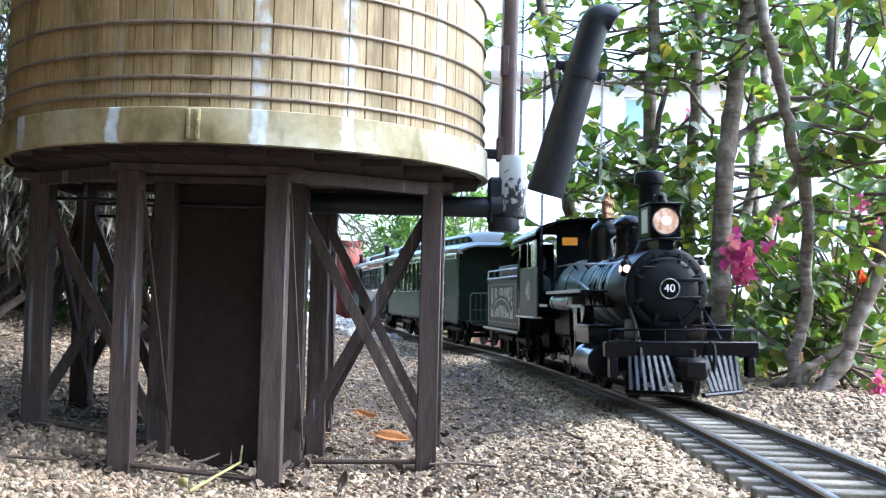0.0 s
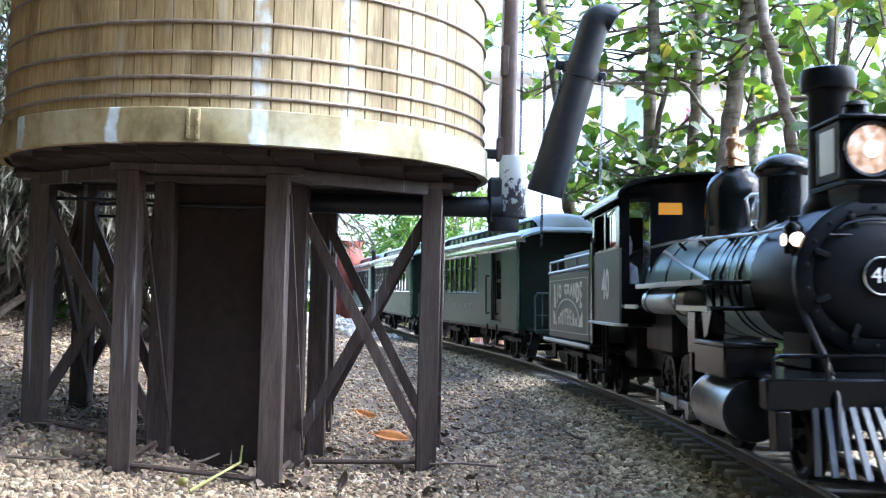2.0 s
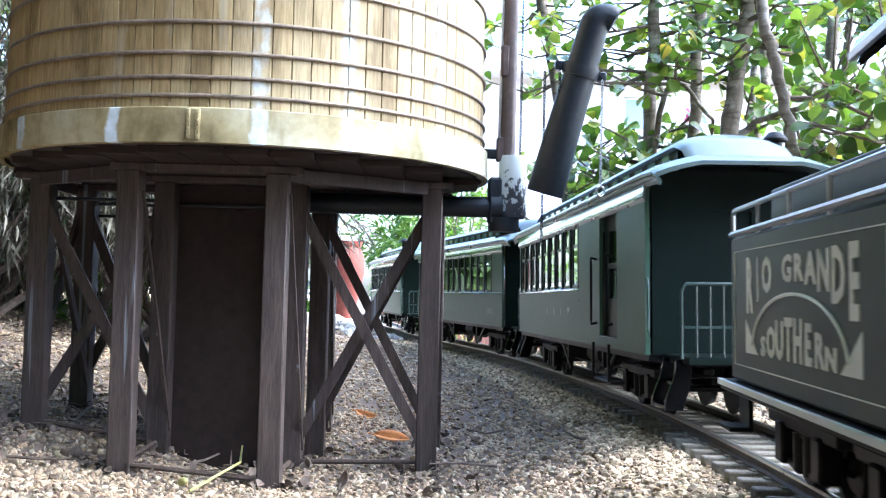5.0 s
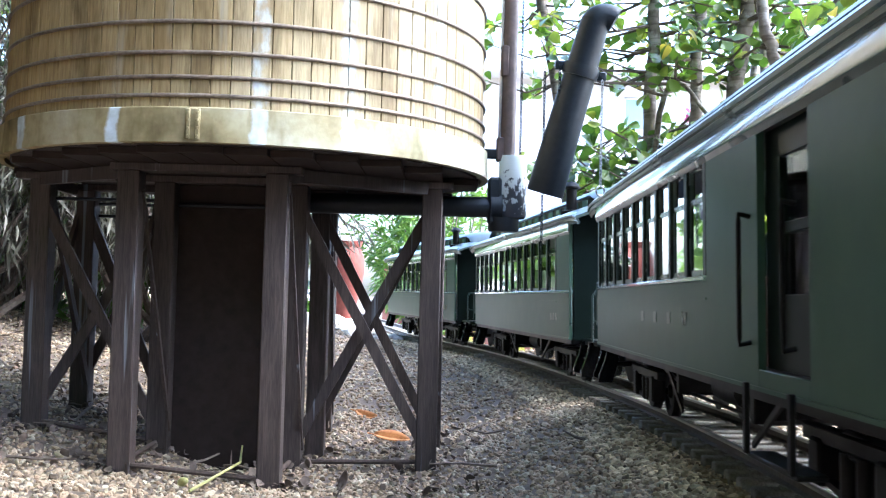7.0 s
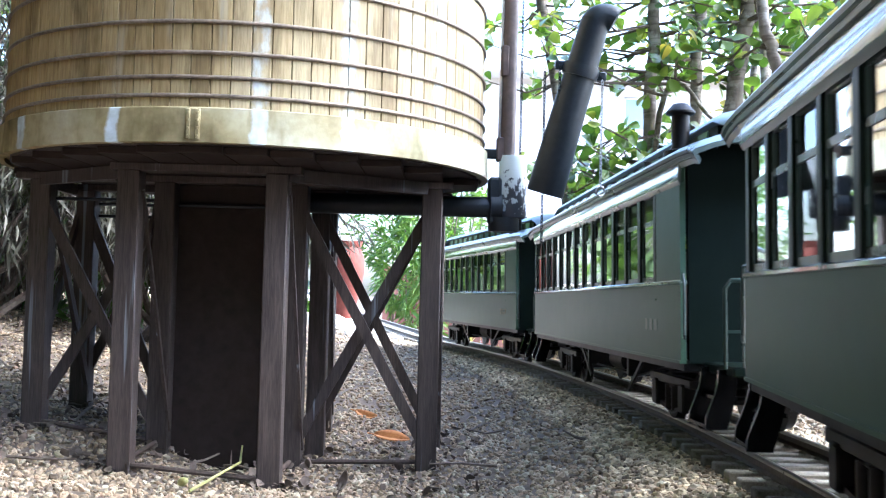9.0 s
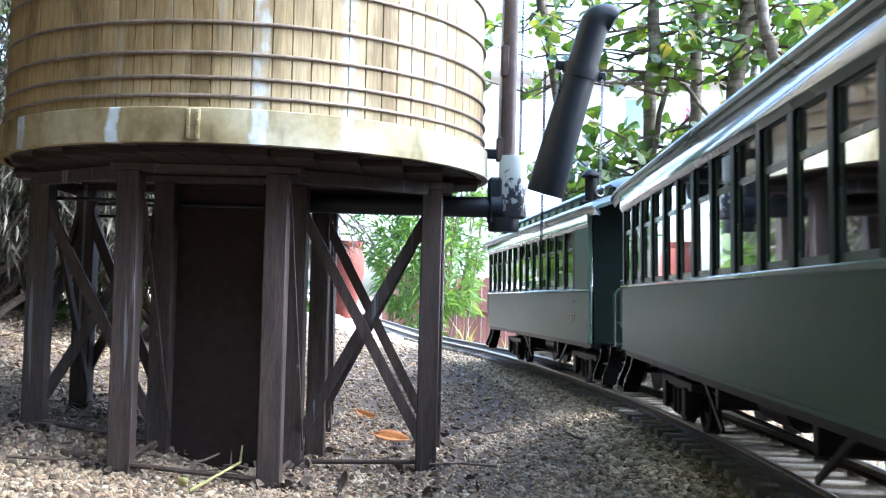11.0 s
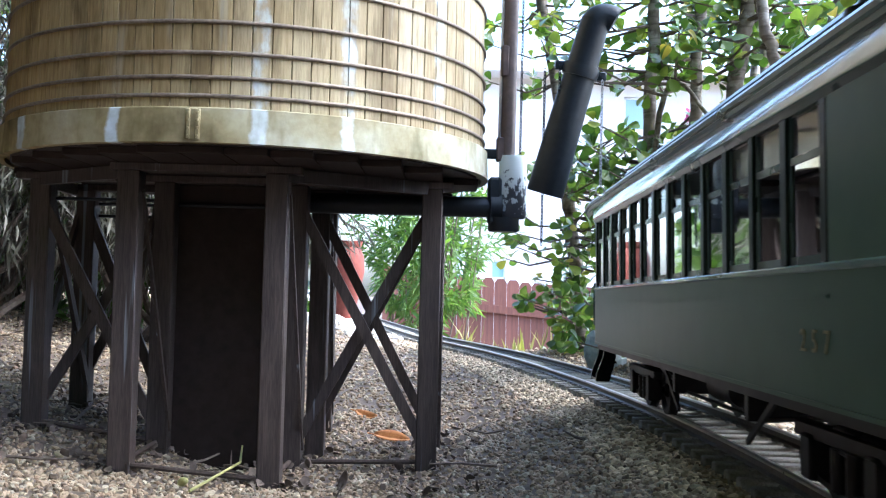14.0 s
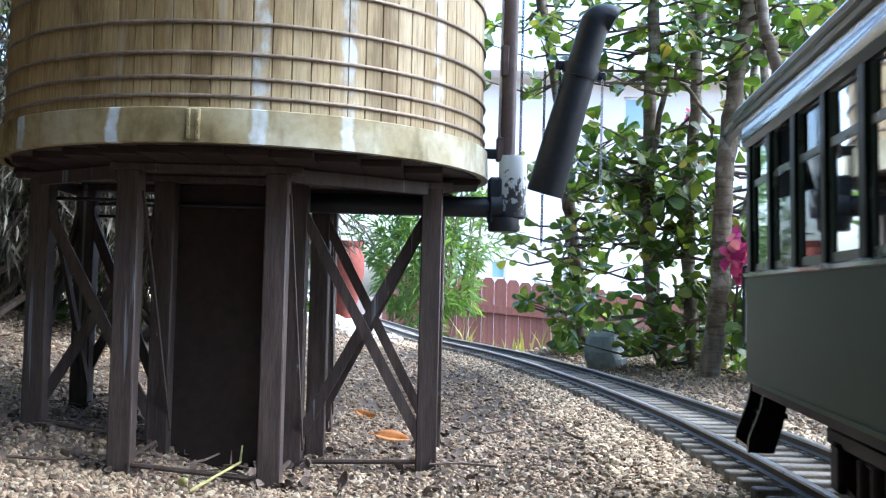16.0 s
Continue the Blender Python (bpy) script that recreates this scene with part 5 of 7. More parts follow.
def build_sides():
    for sg in (-1, 1):
        # running boards
        bm = bmesh.new()
        a, b = sorted((sg * 0.024, sg * 0.0545))
        box(bm, -0.062, 0.100, a, b, 0.0842, 0.0862, 0.0004)
        part("running_board", bm, "loco", LOCO)
        bm = bmesh.new()
        c, d = sorted((sg * 0.0545, sg * 0.0556))
        box(bm, -0.062, 0.100, c, d, 0.0838, 0.0866, 0.0002)
        part("board_edge", bm, "steel", LOCO, "pale metal edge of the running board")
        bm = bmesh.new()
        box(bm, -0.122, -0.056, a, b, 0.0715, 0.0735, 0.0004)
        part("lower_board", bm, "loco", LOCO)
        bm = bmesh.new()
        box(bm, 0.046, 0.112, a, b, 0.0715, 0.0735, 0.0004)
        part("lower_board", bm, "loco", LOCO)
        for e0, e1 in ((-0.100, -0.062), (0.048, 0.106)):
            bm = bmesh.new()
            box(bm, e0, e1, c, d, 0.0712, 0.0738, 0.0)
            part("board_edge", bm, "silver_paint", LOCO)
        # air tank
        bm = bmesh.new()
        lathe(bm, [(0, -0.059), (0.0060, -0.0585), (0.0076, -0.056), (0.0076, 0.043), (0.0060, 0.0455), (0, 0.046)], 24, pose(0, sg * 0.0455, 0.0758, 0, 90, 0))
        tank = part("air_tank", bm, "steel", LOCO, "bright lying air tank with straps")
        for x in (-0.046, 0.032):
            bm = bmesh.new()
            lathe(bm, [(0.0075, x - 0.003), (0.0081, x - 0.003), (0.0081, x + 0.003), (0.0075, x + 0.003)], 24, pose(0, sg * 0.0455, 0.0758, 0, 90, 0))
            box(bm, x - 0.003, x + 0.003, sg * 0.0455 - 0.002, sg * 0.0455 + 0.002, 0.082, 0.085)
            part("strap", bm, "loco", tank)
        # handrail along the boiler and slanted brace to the beam
        bm = bmesh.new()
        tube(bm, [(-0.118, sg * 0.033, 0.1135), (-0.06, sg * 0.031, 0.1140), (0.10, sg * 0.0285, 0.1085), (0.150, sg * 0.0285, 0.1085)], 0.0009, 6)
        part("handrail", bm, "steel", LOCO)
        for x in (-0.05, 0.0, 0.05, 0.1):
            bm = bmesh.new()
            rod(bm, (x, sg * 0.026, 0.108), (x, sg * 0.0305, 0.1125), 0.0011, n=6)
            part("handrail_post", bm, "loco", LOCO)
        bm = bmesh.new()
        rod(bm, (0.150, sg * 0.0285, 0.080), (0.199, sg * 0.031, 0.0475), 0.0012, n=8)
        part("smokebox_brace", bm, "loco", LOCO)
        bm = bmesh.new()
        tube(bm, [(-0.080, sg * 0.0330, 0.108), (0.020, sg * 0.0322, 0.0885), (0.066, sg * 0.034, 0.079)], 0.0013, 8)
        part("pipe", bm, "steel", LOCO, "slanting bare pipe along the boiler")
        # pipes over the boiler
        for x, dx in ((0.030, 0.010), (0.080, -0.008), (0.046, 0.0)):
            bm = bmesh.new()
            tube(bm, [(x + dx, sg * 0.010, BZ + BR), (x + dx * 0.6, sg * 0.021, BZ + 0.0235), (x, sg * 0.0312, BZ + 0.004), (x, sg * 0.0305, 0.072)], 0.0010, 6)
            part("sand_pipe", bm, "loco", LOCO)
        # cylinder and steam chest
        m = pose(0, sg * 0.0475, 0.0290, 0, 90, 0)
        bm = bmesh.new()
        lathe(bm, [(0, 0.096), (0.0118, 0.096), (0.0130, 0.097), (0.0130, 0.100), (0.0126, 0.1006), (0.0126, 0.148), (0.0132, 0.1486), (0.0132, 0.153)], 32, m)
        cyl = part("cylinder", bm, "steel", LOCO, "bright polished steam cylinder")
        bm = bmesh.new()
        lathe(bm, [(0.0132, 0.1528), (0.0124, 0.1550), (0.0060, 0.1558), (0.0020, 0.157), (0, 0.157)], 32, m)
        part("cylinder_cover", bm, "smokebox", cyl)
        bm = bmesh.new()
        a, b = sorted((sg * 0.0365, sg * 0.0590))
        box(bm, 0.100, 0.150, a, b, 0.0425, 0.0568, 0.0010)
        box(bm, 0.098, 0.152, a - 0.0006, b + 0.0006, 0.0560, 0.0582, 0.0006)
        box(bm, 0.100, 0.150, min(sg * 0.022, sg * 0.045), max(sg * 0.022, sg * 0.045), 0.022, 0.046, 0.001)
        part("steam_chest", bm, "loco", LOCO, "black steam chest over the cylinder")
        # guide bars
        bm = bmesh.new()
        for z in (0.0225, 0.0345):
            box(bm, 0.060, 0.098, sg * 0.0475 - 0.002, sg * 0.0475 + 0.002, z - 0.001, z + 0.001, 0.0003)
        part("guide_bar", bm, "steel", LOCO)
        bm = bmesh.new()
        box(bm, 0.070, 0.086, min(sg * 0.040, sg * 0.055), max(sg * 0.040, sg * 0.055), 0.050, 0.0715, 0.001)
        box(bm, 0.074, 0.079, min(sg * 0.040, sg * 0.055), max(sg * 0.040, sg * 0.055), 0.020, 0.052, 0.0006)
        part("guide_yoke", bm, "loco", LOCO)
        # footplate step
        bm = bmesh.new()
        sheet_pts = [(0.094, 0.0715), (0.112, 0.0715), (0.104, 0.0600), (0.099, 0.0585)]
        a, b = sorted((sg * 0.0520, sg * 0.0540))
        vs = [[bm.verts.new((x, y, z)) for x, z in sheet_pts] for y in (a, b)]
        for i in range(4):
            bm.faces.new((vs[0][i], vs[0][(i + 1) % 4], vs[1][(i + 1) % 4], vs[1][i]))
        bm.faces.new(vs[0])
        bm.faces.new(vs[1][::-1])
        part("footstep", bm, "loco", LOCO)


def build_frame():
    bm = bmesh.new()
    for sg in (-1, 1):
        box(bm, -0.235, 0.195, sg * 0.0145 - 0.0025, sg * 0.0145 + 0.0025, 0.026, 0.042, 0.0006)
    box(bm, -0.155, -0.070, -0.030, 0.030, 0.040, 0.070, 0.003)
    box(bm, -0.140, -0.085, -0.020, 0.020, 0.014, 0.042, 0.002)
    box(bm, -0.250, -0.200, -0.028, 0.028, 0.024, 0.056, 0.001)
    part("frame", bm, "under", LOCO, "black main frame and ash pan")
    # pilot beam
    bm = bmesh.new()
    box(bm, 0.196, 0.205, -0.0585, 0.0585, 0.0350, 0.0468, 0.0008)
    part("pilot_beam", bm, "loco", LOCO)
    bm = bmesh.new()
    box(bm, 0.150, 0.200, -0.050, 0.050, 0.0445, 0.0466, 0.0004)
    part("pilot_deck", bm, "loco", LOCO)
    bm = bmesh.new()
    tube(bm, [(0.206, -0.056, 0.0465), (0.206, -0.056, 0.0545), (0.206, -0.054, 0.0555), (0.206, 0.054, 0.0555), (0.206, 0.056, 0.0545), (0.206, 0.056, 0.0465)], 0.0008, 6)
    for y in (-0.036, -0.014, 0.014, 0.036):
        rod(bm, (0.206, y, 0.0465), (0.206, y, 0.0555), 0.0007, n=6)
    part("beam_rail", bm, "loco", LOCO)
    bm = bmesh.new()
    tube(bm, [(0.150, -0.0285, 0.0800), (0.190, -0.031, 0.0545), (0.206, -0.0325, 0.0400), (0.2100, -0.0335, 0.0210)], 0.0015, 8)
    part("air_hose", bm, "smokebox", LOCO)
    # pilot: slats from the beam down to a base bar
    for sg in (-1, 1):
        for i in range(7):
            y = sg * (0.0125 + 0.0046 * i)
            bm = bmesh.new()
            x1 = 0.232 - 0.0038 * i
            brace(bm, (0.204, y, 0.0360), (x1, y * 1.02, 0.0115), 0.0022, 0.0022)
            part("pilot_slat", bm, "slat", LOCO)
        bm = bmesh.new()
        rod(bm, (0.238, sg * 0.004, 0.0100), (0.206, sg * 0.0435, 0.0100), 0.0018, n=8)
        part("pilot_base_bar", bm, "loco", LOCO)
        bm = bmesh.new()
        box(bm, 0.196, 0.205, sg * 0.052 - 0.003, sg * 0.052 + 0.003, 0.020, 0.035, 0.0006)
        part("push_pole_pocket", bm, "loco", LOCO)
    bm = bmesh.new()
    box(bm, 0.204, 0.222, -0.008, 0.008, 0.022, 0.035, 0.0015)
    box(bm, 0.220, 0.236, -0.0095, 0.0095, 0.020, 0.036, 0.003)
    rod(bm, (0.228, 0, 0.018), (0.228, 0, 0.042), 0.0022, n=8)
    part("coupler", bm, "under", LOCO)
    bm = bmesh.new()
    tube(bm, [(0.207, 0.020, 0.046), (0.214, 0.020, 0.044), (0.216, 0.020, 0.034), (0.214, 0.019, 0.022)], 0.0016, 8)
    part("brake_hose", bm, "under", LOCO)


def build_cab():
    x0, x1, w, z0, z1 = -0.245, -0.122, 0.0552, 0.0605, 0.1500
    bm = bmesh.new()
    lathe(bm, [(0.001, 0), (0.0012, 0.0005), (0, 0.0008)], 6, pose(x0 + 0.01, -w - 0.0002, z0 + 0.006, 90, 0, 0))
    holder = part("cab", bm, "loco", LOCO, "black driver's cab with open windows")
    for sg in (-1, 1):
        a, b = sorted((sg * w, sg * (w - 0.0016)))
        bm = bmesh.new()
        box(bm, x0, x1, a, b, z0, 0.1135, 0.0003)
        part("cab_side", bm, "tender", holder, "grey-green lower cab side")
        bm = bmesh.new()
        for p, q, r, s in ((x0, x0 + 0.010, 0.1135, z1), (x1 - 0.014, x1, 0.1135, z1), (x0, x1, 0.1425, z1), (-0.186, -0.180, 0.1135, z1), (x0, x1, 0.1130, 0.1150)):
            box(bm, p, q, a, b, r, s, 0.0)
        part("cab_window_frame", bm, "loco", holder)
        bm = bmesh.new()
        box(bm, -0.180, x1 - 0.014, sg * (w - 0.003) - 0.0004, sg * (w - 0.003) + 0.0004, 0.1150, 0.1425)
        part("pane", bm, "glass", holder).visible_shadow = False
        letters("number", "40", 0.0320, pose(-0.180, sg * (w + 0.0002), 0.0875, 90, 0, 0 if sg < 0 else 180), "letter_grey", holder, "pale painted number 40", bold=0.015)
        bm = bmesh.new()
        rod(bm, (x0 - 0.002, sg * (w + 0.001), 0.066), (x0 - 0.002, sg * (w + 0.001), 0.128), 0.0012, n=8)
        part("grab_rail", bm, "loco", holder)
        bm = bmesh.new()
        box(bm, x0, x1, min(sg * (w - 0.006), sg * (w + 0.0035)), max(sg * (w - 0.006), sg * (w + 0.0035)), z0 - 0.0020, z0, 0.0003)
        part("cab_sill", bm, "silver_paint", holder, "pale edge strip under the cab")
        bm = bmesh.new()
        box(bm, x0 + 0.016, x0 + 0.036, min(sg * 0.046, sg * 0.057), max(sg * 0.046, sg * 0.057), 0.020, 0.022, 0.0004)
        for x in (x0 + 0.017, x0 + 0.034):
            box(bm, x, x + 0.0014, min(sg * 0.048, sg * 0.050), max(sg * 0.048, sg * 0.050), 0.020, z0 - 0.002)
        part("cab_step", bm, "under", holder)
        # front wall: a narrow door beside the boiler and a small lit window over it
        pieces = ((0.0, 0.0335, z0, 0.135), (0.0, 0.0110, 0.135, 0.1455), (0.0275, 0.0335, 0.135, 0.1455), (0.0110, 0.0275, 0.1350, 0.1365), (0.0110, 0.0275, 0.1448, 0.1455), (0.0, 0.0335, 0.1455, 0.1585), (0.0335, w - 0.0016, z0, 0.088), (0.0335, w - 0.0016, 0.1475, 0.152), (0.0480, w - 0.0016, 0.088, 0.1475))
        for p, q, r, s in pieces:
            bm = bmesh.new()
            u, v = sorted((sg * p, sg * q))
            box(bm, x1 - 0.0016, x1, u, v, r, s, 0.0)
            part("cab_front_panel", bm, "loco", holder)
        bm = bmesh.new()
        u, v = sorted((sg * 0.0110, sg * 0.0275))
        box(bm, x1 - 0.0014, x1 - 0.0004, u, v, 0.1365, 0.1448)
        part("lit_pane", bm, "cab_glow", holder, "small cab window glowing orange")
        bm = bmesh.new()
        u, v = sorted((sg * 0.0335, sg * 0.0480))
        box(bm, x1 - 0.0012, x1 - 0.0006, u, v, 0.088, 0.1475)
        part("pane", bm, "glass", holder).visible_shadow = False
    bm = bmesh.new()
    out = [(0.0600 * math.cos(a), 0.1478 + 0.0165 * math.sin(a)) for a in np.linspace(0, math.pi, 15)]
    out += [(y * 0.985, z - 0.0016) for y, z in out[::-1]]
    sheet(bm, out, -0.272, -0.102)
    part("cab_roof", bm, "loco", holder, "black arched cab roof")
    # extra liner under the roof, black to give the cab's inner shade
    bm = bmesh.new()
    out = [(0.0585 * math.cos(a), 0.1452 + 0.0160 * math.sin(a)) for a in np.linspace(0, math.pi, 15)]
    out += [(y * 0.985, z - 0.0012) for y, z in out[::-1]]
    sheet(bm, out, -0.270, -0.1255)
    part("cab_ceiling", bm, "soot", holder, "matt black lining added for the shade under the cab roof")
    for sg in (-1, 1):
        bm = bmesh.new()
        box(bm, -0.272, -0.102, sg * 0.0596 - 0.0008, sg * 0.0596 + 0.0008, 0.1458, 0.1484, 0.0003)
        part("roof_edge", bm, "steel", holder)
    bm = bmesh.new()
    box(bm, -0.245, -0.135, -0.052, 0.052, 0.058, 0.0606)
    part("cab_floor", bm, "under", holder)
    # added black panels that darken the cab's open back
    for sg in (-1, 1):
        bm = bmesh.new()
        box(bm, x0 + 0.0005, x0 + 0.0018, min(sg * 0.014, sg * (w - 0.0018)), max(sg * 0.014, sg * (w - 0.0018)), 0.061, 0.1445, 0.0003)
        part("cab_back_panel", bm, "soot", holder)
    bm = bmesh.new()
    lathe(bm, [(0, -0.160), (0.034, -0.160), (0.034, -0.134), (0, -0.134)], 32, lying(0))
    part("backhead", bm, "loco", holder)
    bm = bmesh.new()
    lathe(bm, [(0, 0), (0.0125, 0), (0.0135, 0.025), (0.0115, 0.042), (0.0045, 0.047), (0.0042, 0.050), (0.0072, 0.054), (0.0078, 0.061), (0.0060, 0.067), (0, 0.069)], 20, pose(-0.215, -0.036, 0.0606))
    part("figurine", bm, "figure", holder, "small plain dark blue figurine at the window")


def build_gear():
    for x in DRIVER_X:
        wheelset(LOCO, x, DRIVER_R, DRIVER_R, "driver", spokes=11)
    wheelset(LOCO, 0.150, 0.0150, 0.0150, "pilot_wheelset")
    for sg in (-1, 1):
        bm = bmesh.new()
        box(bm, DRIVER_X[0] - 0.004, DRIVER_X[-1] + 0.004, sg * 0.0325 - 0.0014, sg * 0.0325 + 0.0014, -0.0024, 0.0024, 0.0006)
        for x in DRIVER_X:
            rod(bm, (x, sg * 0.0305, 0), (x, sg * 0.0350, 0), 0.0044, n=14)
        RODS.append(("side", sg, part("side_rod", bm, "steel", LOCO, "bright side rod joining the driving wheels")))
        bm = bmesh.new()
        box(bm, 0.0, 0.073, sg * 0.0385 - 0.0012, sg * 0.0385 + 0.0012, -0.0022, 0.0022, 0.0005)
        rod(bm, (0, sg * 0.0360, 0), (0, sg * 0.0405, 0), 0.0046, n=14)
        RODS.append(("main", sg, part("main_rod", bm, "steel", LOCO)))
        bm = bmesh.new()
        box(bm, -0.007, 0.007, sg * 0.0475 - 0.003, sg * 0.0475 + 0.003, -0.0055, 0.0055, 0.0008)
        rod(bm, (0, sg * 0.0475, 0), (0.034, sg * 0.0475, 0), 0.0015, n=8)
        box(bm, -0.003, 0.003, min(sg * 0.037, sg * 0.0475), max(sg * 0.037, sg * 0.0475), -0.002, 0.002)
        RODS.append(("cross", sg, part("crosshead", bm, "steel", LOCO)))


build_boiler()
build_top()
build_sides()
build_frame()
build_cab()
build_gear()

# ---------- the tender
TENDER = thing("tender", "grey-green tender lettered in cream and heaped with coal", "tender", group="cars of the train")


def build_tender():
    x0, x1, w = -0.105, 0.089, 0.0520
    bm = bmesh.new()
    box(bm, x0, x1, -w, w, 0.0415, 0.1035, 0.0016)
    tank = part("tender_tank", bm, "tender", TENDER, "grey-green riveted tender tank")
    bm = bmesh.new()
    box(bm, x0 - 0.010, x1 + 0.012, -0.0550, 0.0550, 0.0365, 0.0410, 0.0006)
    part("tender_frame", bm, "under", TENDER)
    for sg in (-1, 1):
        bm = bmesh.new()
        box(bm, x0 - 0.010, x1 + 0.012, sg * 0.0553 - 0.0008, sg * 0.0553 + 0.0008, 0.0385, 0.0412, 0.0003)
        part("frame_edge", bm, "silver_paint", TENDER, "pale edge strip of the tender frame")
        bm = bmesh.new()
        yy = sg * (w + 0.0002)
        for z0, z1 in ((0.0485, 0.0489), (0.0965, 0.0969)):
            box(bm, x0 + 0.008, x1 - 0.008, yy - 0.0002, yy + 0.0002, z0, z1)
        for x in (x0 + 0.008, x1 - 0.0084):
            box(bm, x, x + 0.0004, yy - 0.0002, yy + 0.0002, 0.0485, 0.0969)
        part("lining", bm, "letter_grey", tank)
        turn = 0 if sg < 0 else 180
        flip = 1 if sg < 0 else -1
        # tall letters at the ends, lower ones over the crown of the arch
        for i, ch in enumerate("RIO GRANDE"):
            if ch != " ":
                u = (i - 4.5) / 4.5
                high = 0.0088 + 0.0125 * u * u
                size = high / 0.70
                wide = 0.0115 / (0.66 * size) * (0.6 if ch == "I" else 1)
                letters("letter", ch, size, pose(-0.008 + flip * u * 0.0625, sg * (w + 0.0002), 0.0915 - high / 2, 90, 0, turn) @ Matrix.Diagonal((wide, 1, 1, 1)), "letter_grey", tank, bold=0.035)
        for i, ch in enumerate("SOUTHERN"):
            u = (i - 3.5) / 3.5
            high = 0.0145 - 0.0075 * u * u
            size = high / 0.70
            letters("letter", ch, size, pose(-0.008 + flip * u * 0.041, sg * (w + 0.0002), 0.0545 + high / 2, 90, 0, turn) @ Matrix.Diagonal((0.0100 / (0.66 * size), 1, 1, 1)), "letter_grey", tank, bold=0.035)
        for sx in (-1, 1):
            bm = bmesh.new()
            tri = [(-0.008 + sx * c, z) for c, z in ((0.0500, 0.0545), (0.0690, 0.0545), (0.0690, 0.0680), (0.0655, 0.0655), (0.0580, 0.0600))]
            vs = [[bm.verts.new((x, sg * q, z)) for x, z in tri] for q in (w - 0.0004, w + 0.0003)]
            for i in range(5):
                bm.faces.new((vs[0][i], vs[0][(i + 1) % 5], vs[1][(i + 1) % 5], vs[1][i]))
            bm.faces.new(vs[0][::-1])
            bm.faces.new(vs[1])
            part("lettering_corner", bm, "letter_grey", tank)
        bm = bmesh.new()
        ring = [Vector((-0.008 + 0.058 * math.cos(a), sg * (w + 0.0003), 0.0560 + 0.0225 * math.sin(a))) for a in np.linspace(0.1, math.pi - 0.1, 19)]
        tube(bm, ring, 0.0007, 5)
        part("arch_line", bm, "letter_grey", tank)
        # flared coping and two rails
        bm = bmesh.new()
        a, b = sorted((sg * (w - 0.012), sg * (w - 0.010)))
        box(bm, x0 + 0.030, x1, a, b, 0.1030, 0.1215, 0.0005)
        part("coal_board", bm, "tender", TENDER)
        bm = bmesh.new()
        tube(bm, [(x0 + 0.002, sg * w, 0.1045), (x1, sg * w, 0.1060)], 0.0014, 8)
        part("coping", bm, "steel", TENDER, "bright coping bar")
        bm = bmesh.new()
        tube(bm, [(x0, sg * (w - 0.001), 0.1040), (x0, sg * (w - 0.001), 0.1135), (x0 + 0.004, sg * (w - 0.001), 0.1150), (x1, sg * (w - 0.002), 0.1160)], 0.0011, 8)
        for x in (x0 + 0.045, x0 + 0.09, x0 + 0.135, x1):
            rod(bm, (x, sg * (w - 0.001), 0.103), (x, sg * (w - 0.001), 0.1155), 0.0009, n=6)
        part("coal_rail", bm, "steel", TENDER)
        bm = bmesh.new()
        box(bm, x1 + 0.002, x1 + 0.010, min(sg * 0.044, sg * 0.052), max(sg * 0.044, sg * 0.052), 0.0415, 0.125, 0.001)
        part("tender_post", bm, "loco", TENDER)
    rng = random.Random(8)
    for i in range(120):
        x, y = rng.uniform(x0 + 0.034, x1 - 0.004), rng.uniform(-0.036, 0.036)
        z = 0.110 + 0.012 * (1 - abs(y) / 0.04) * min(1, (x - x0) / 0.09) + rng.uniform(-0.002, 0.003)
        bm = bmesh.new()
        bmesh.ops.create_icosphere(bm, subdivisions=1, radius=rng.uniform(0.0035, 0.0065))
        for v in bm.verts:
            v.co *= rng.uniform(0.7, 1.2)
        ob = part("coal_lump", bm, "coal", tank, smooth=False)
        ob.matrix_basis = pose(x, y, z, rng.uniform(0, 360), rng.uniform(0, 360), 0)
    bm = bmesh.new()
    box(bm, x0 + 0.032, x1 - 0.002, -0.039, 0.039, 0.1030, 0.112)
    part("coal_bed", bm, "coal", TENDER)
    for x in (-0.055, 0.055):
        truck(TENDER, x, 0.050, 0.0165)
    bm = bmesh.new()
    box(bm, x0 - 0.060, x0 - 0.008, -0.005, 0.005, 0.026, 0.035, 0.001)
    box(bm, x1 + 0.010, x1 + 0.045, -0.005, 0.005, 0.028, 0.034, 0.001)
    part("coupler", bm, "under", TENDER)
    for sg in (-1, 1):
        bm = bmesh.new()
        box(bm, x0 - 0.004, x0 + 0.014, min(sg * 0.046, sg * 0.056), max(sg * 0.046, sg * 0.056), 0.020, 0.022, 0.0004)
        box(bm, x0 - 0.004, x0 + 0.014, sg * 0.047 - 0.001, sg * 0.047 + 0.001, 0.020, 0.038, 0.0004)
        part("tender_step", bm, "under", TENDER)


build_tender()


# ---------- plants
def leaf_shape(kind):
    """Outline rows (along, half width, lift) of one leaf of unit length."""
    if kind == "broad":
        return [(0.0, 0.02, 0.0), (0.22, 0.16, 0.03), (0.5, 0.31, 0.04), (0.76, 0.36, 0.02), (0.94, 0.25, -0.03), (1.0, 0.0, -0.05)]
    if kind == "lance":
        return [(0.0, 0.015, 0.0), (0.3, 0.085, 0.02), (0.62, 0.075, 0.0), (1.0, 0.0, -0.08)]
    if kind == "needle":
        return [(0.0, 0.03, 0.0), (0.5, 0.045, 0.03), (1.0, 0.0, -0.05)]
    return [(0.0, 0.05, 0.0), (0.4, 0.40, 0.06), (0.75, 0.42, 0.05), (1.0, 0.0, 0.12)]


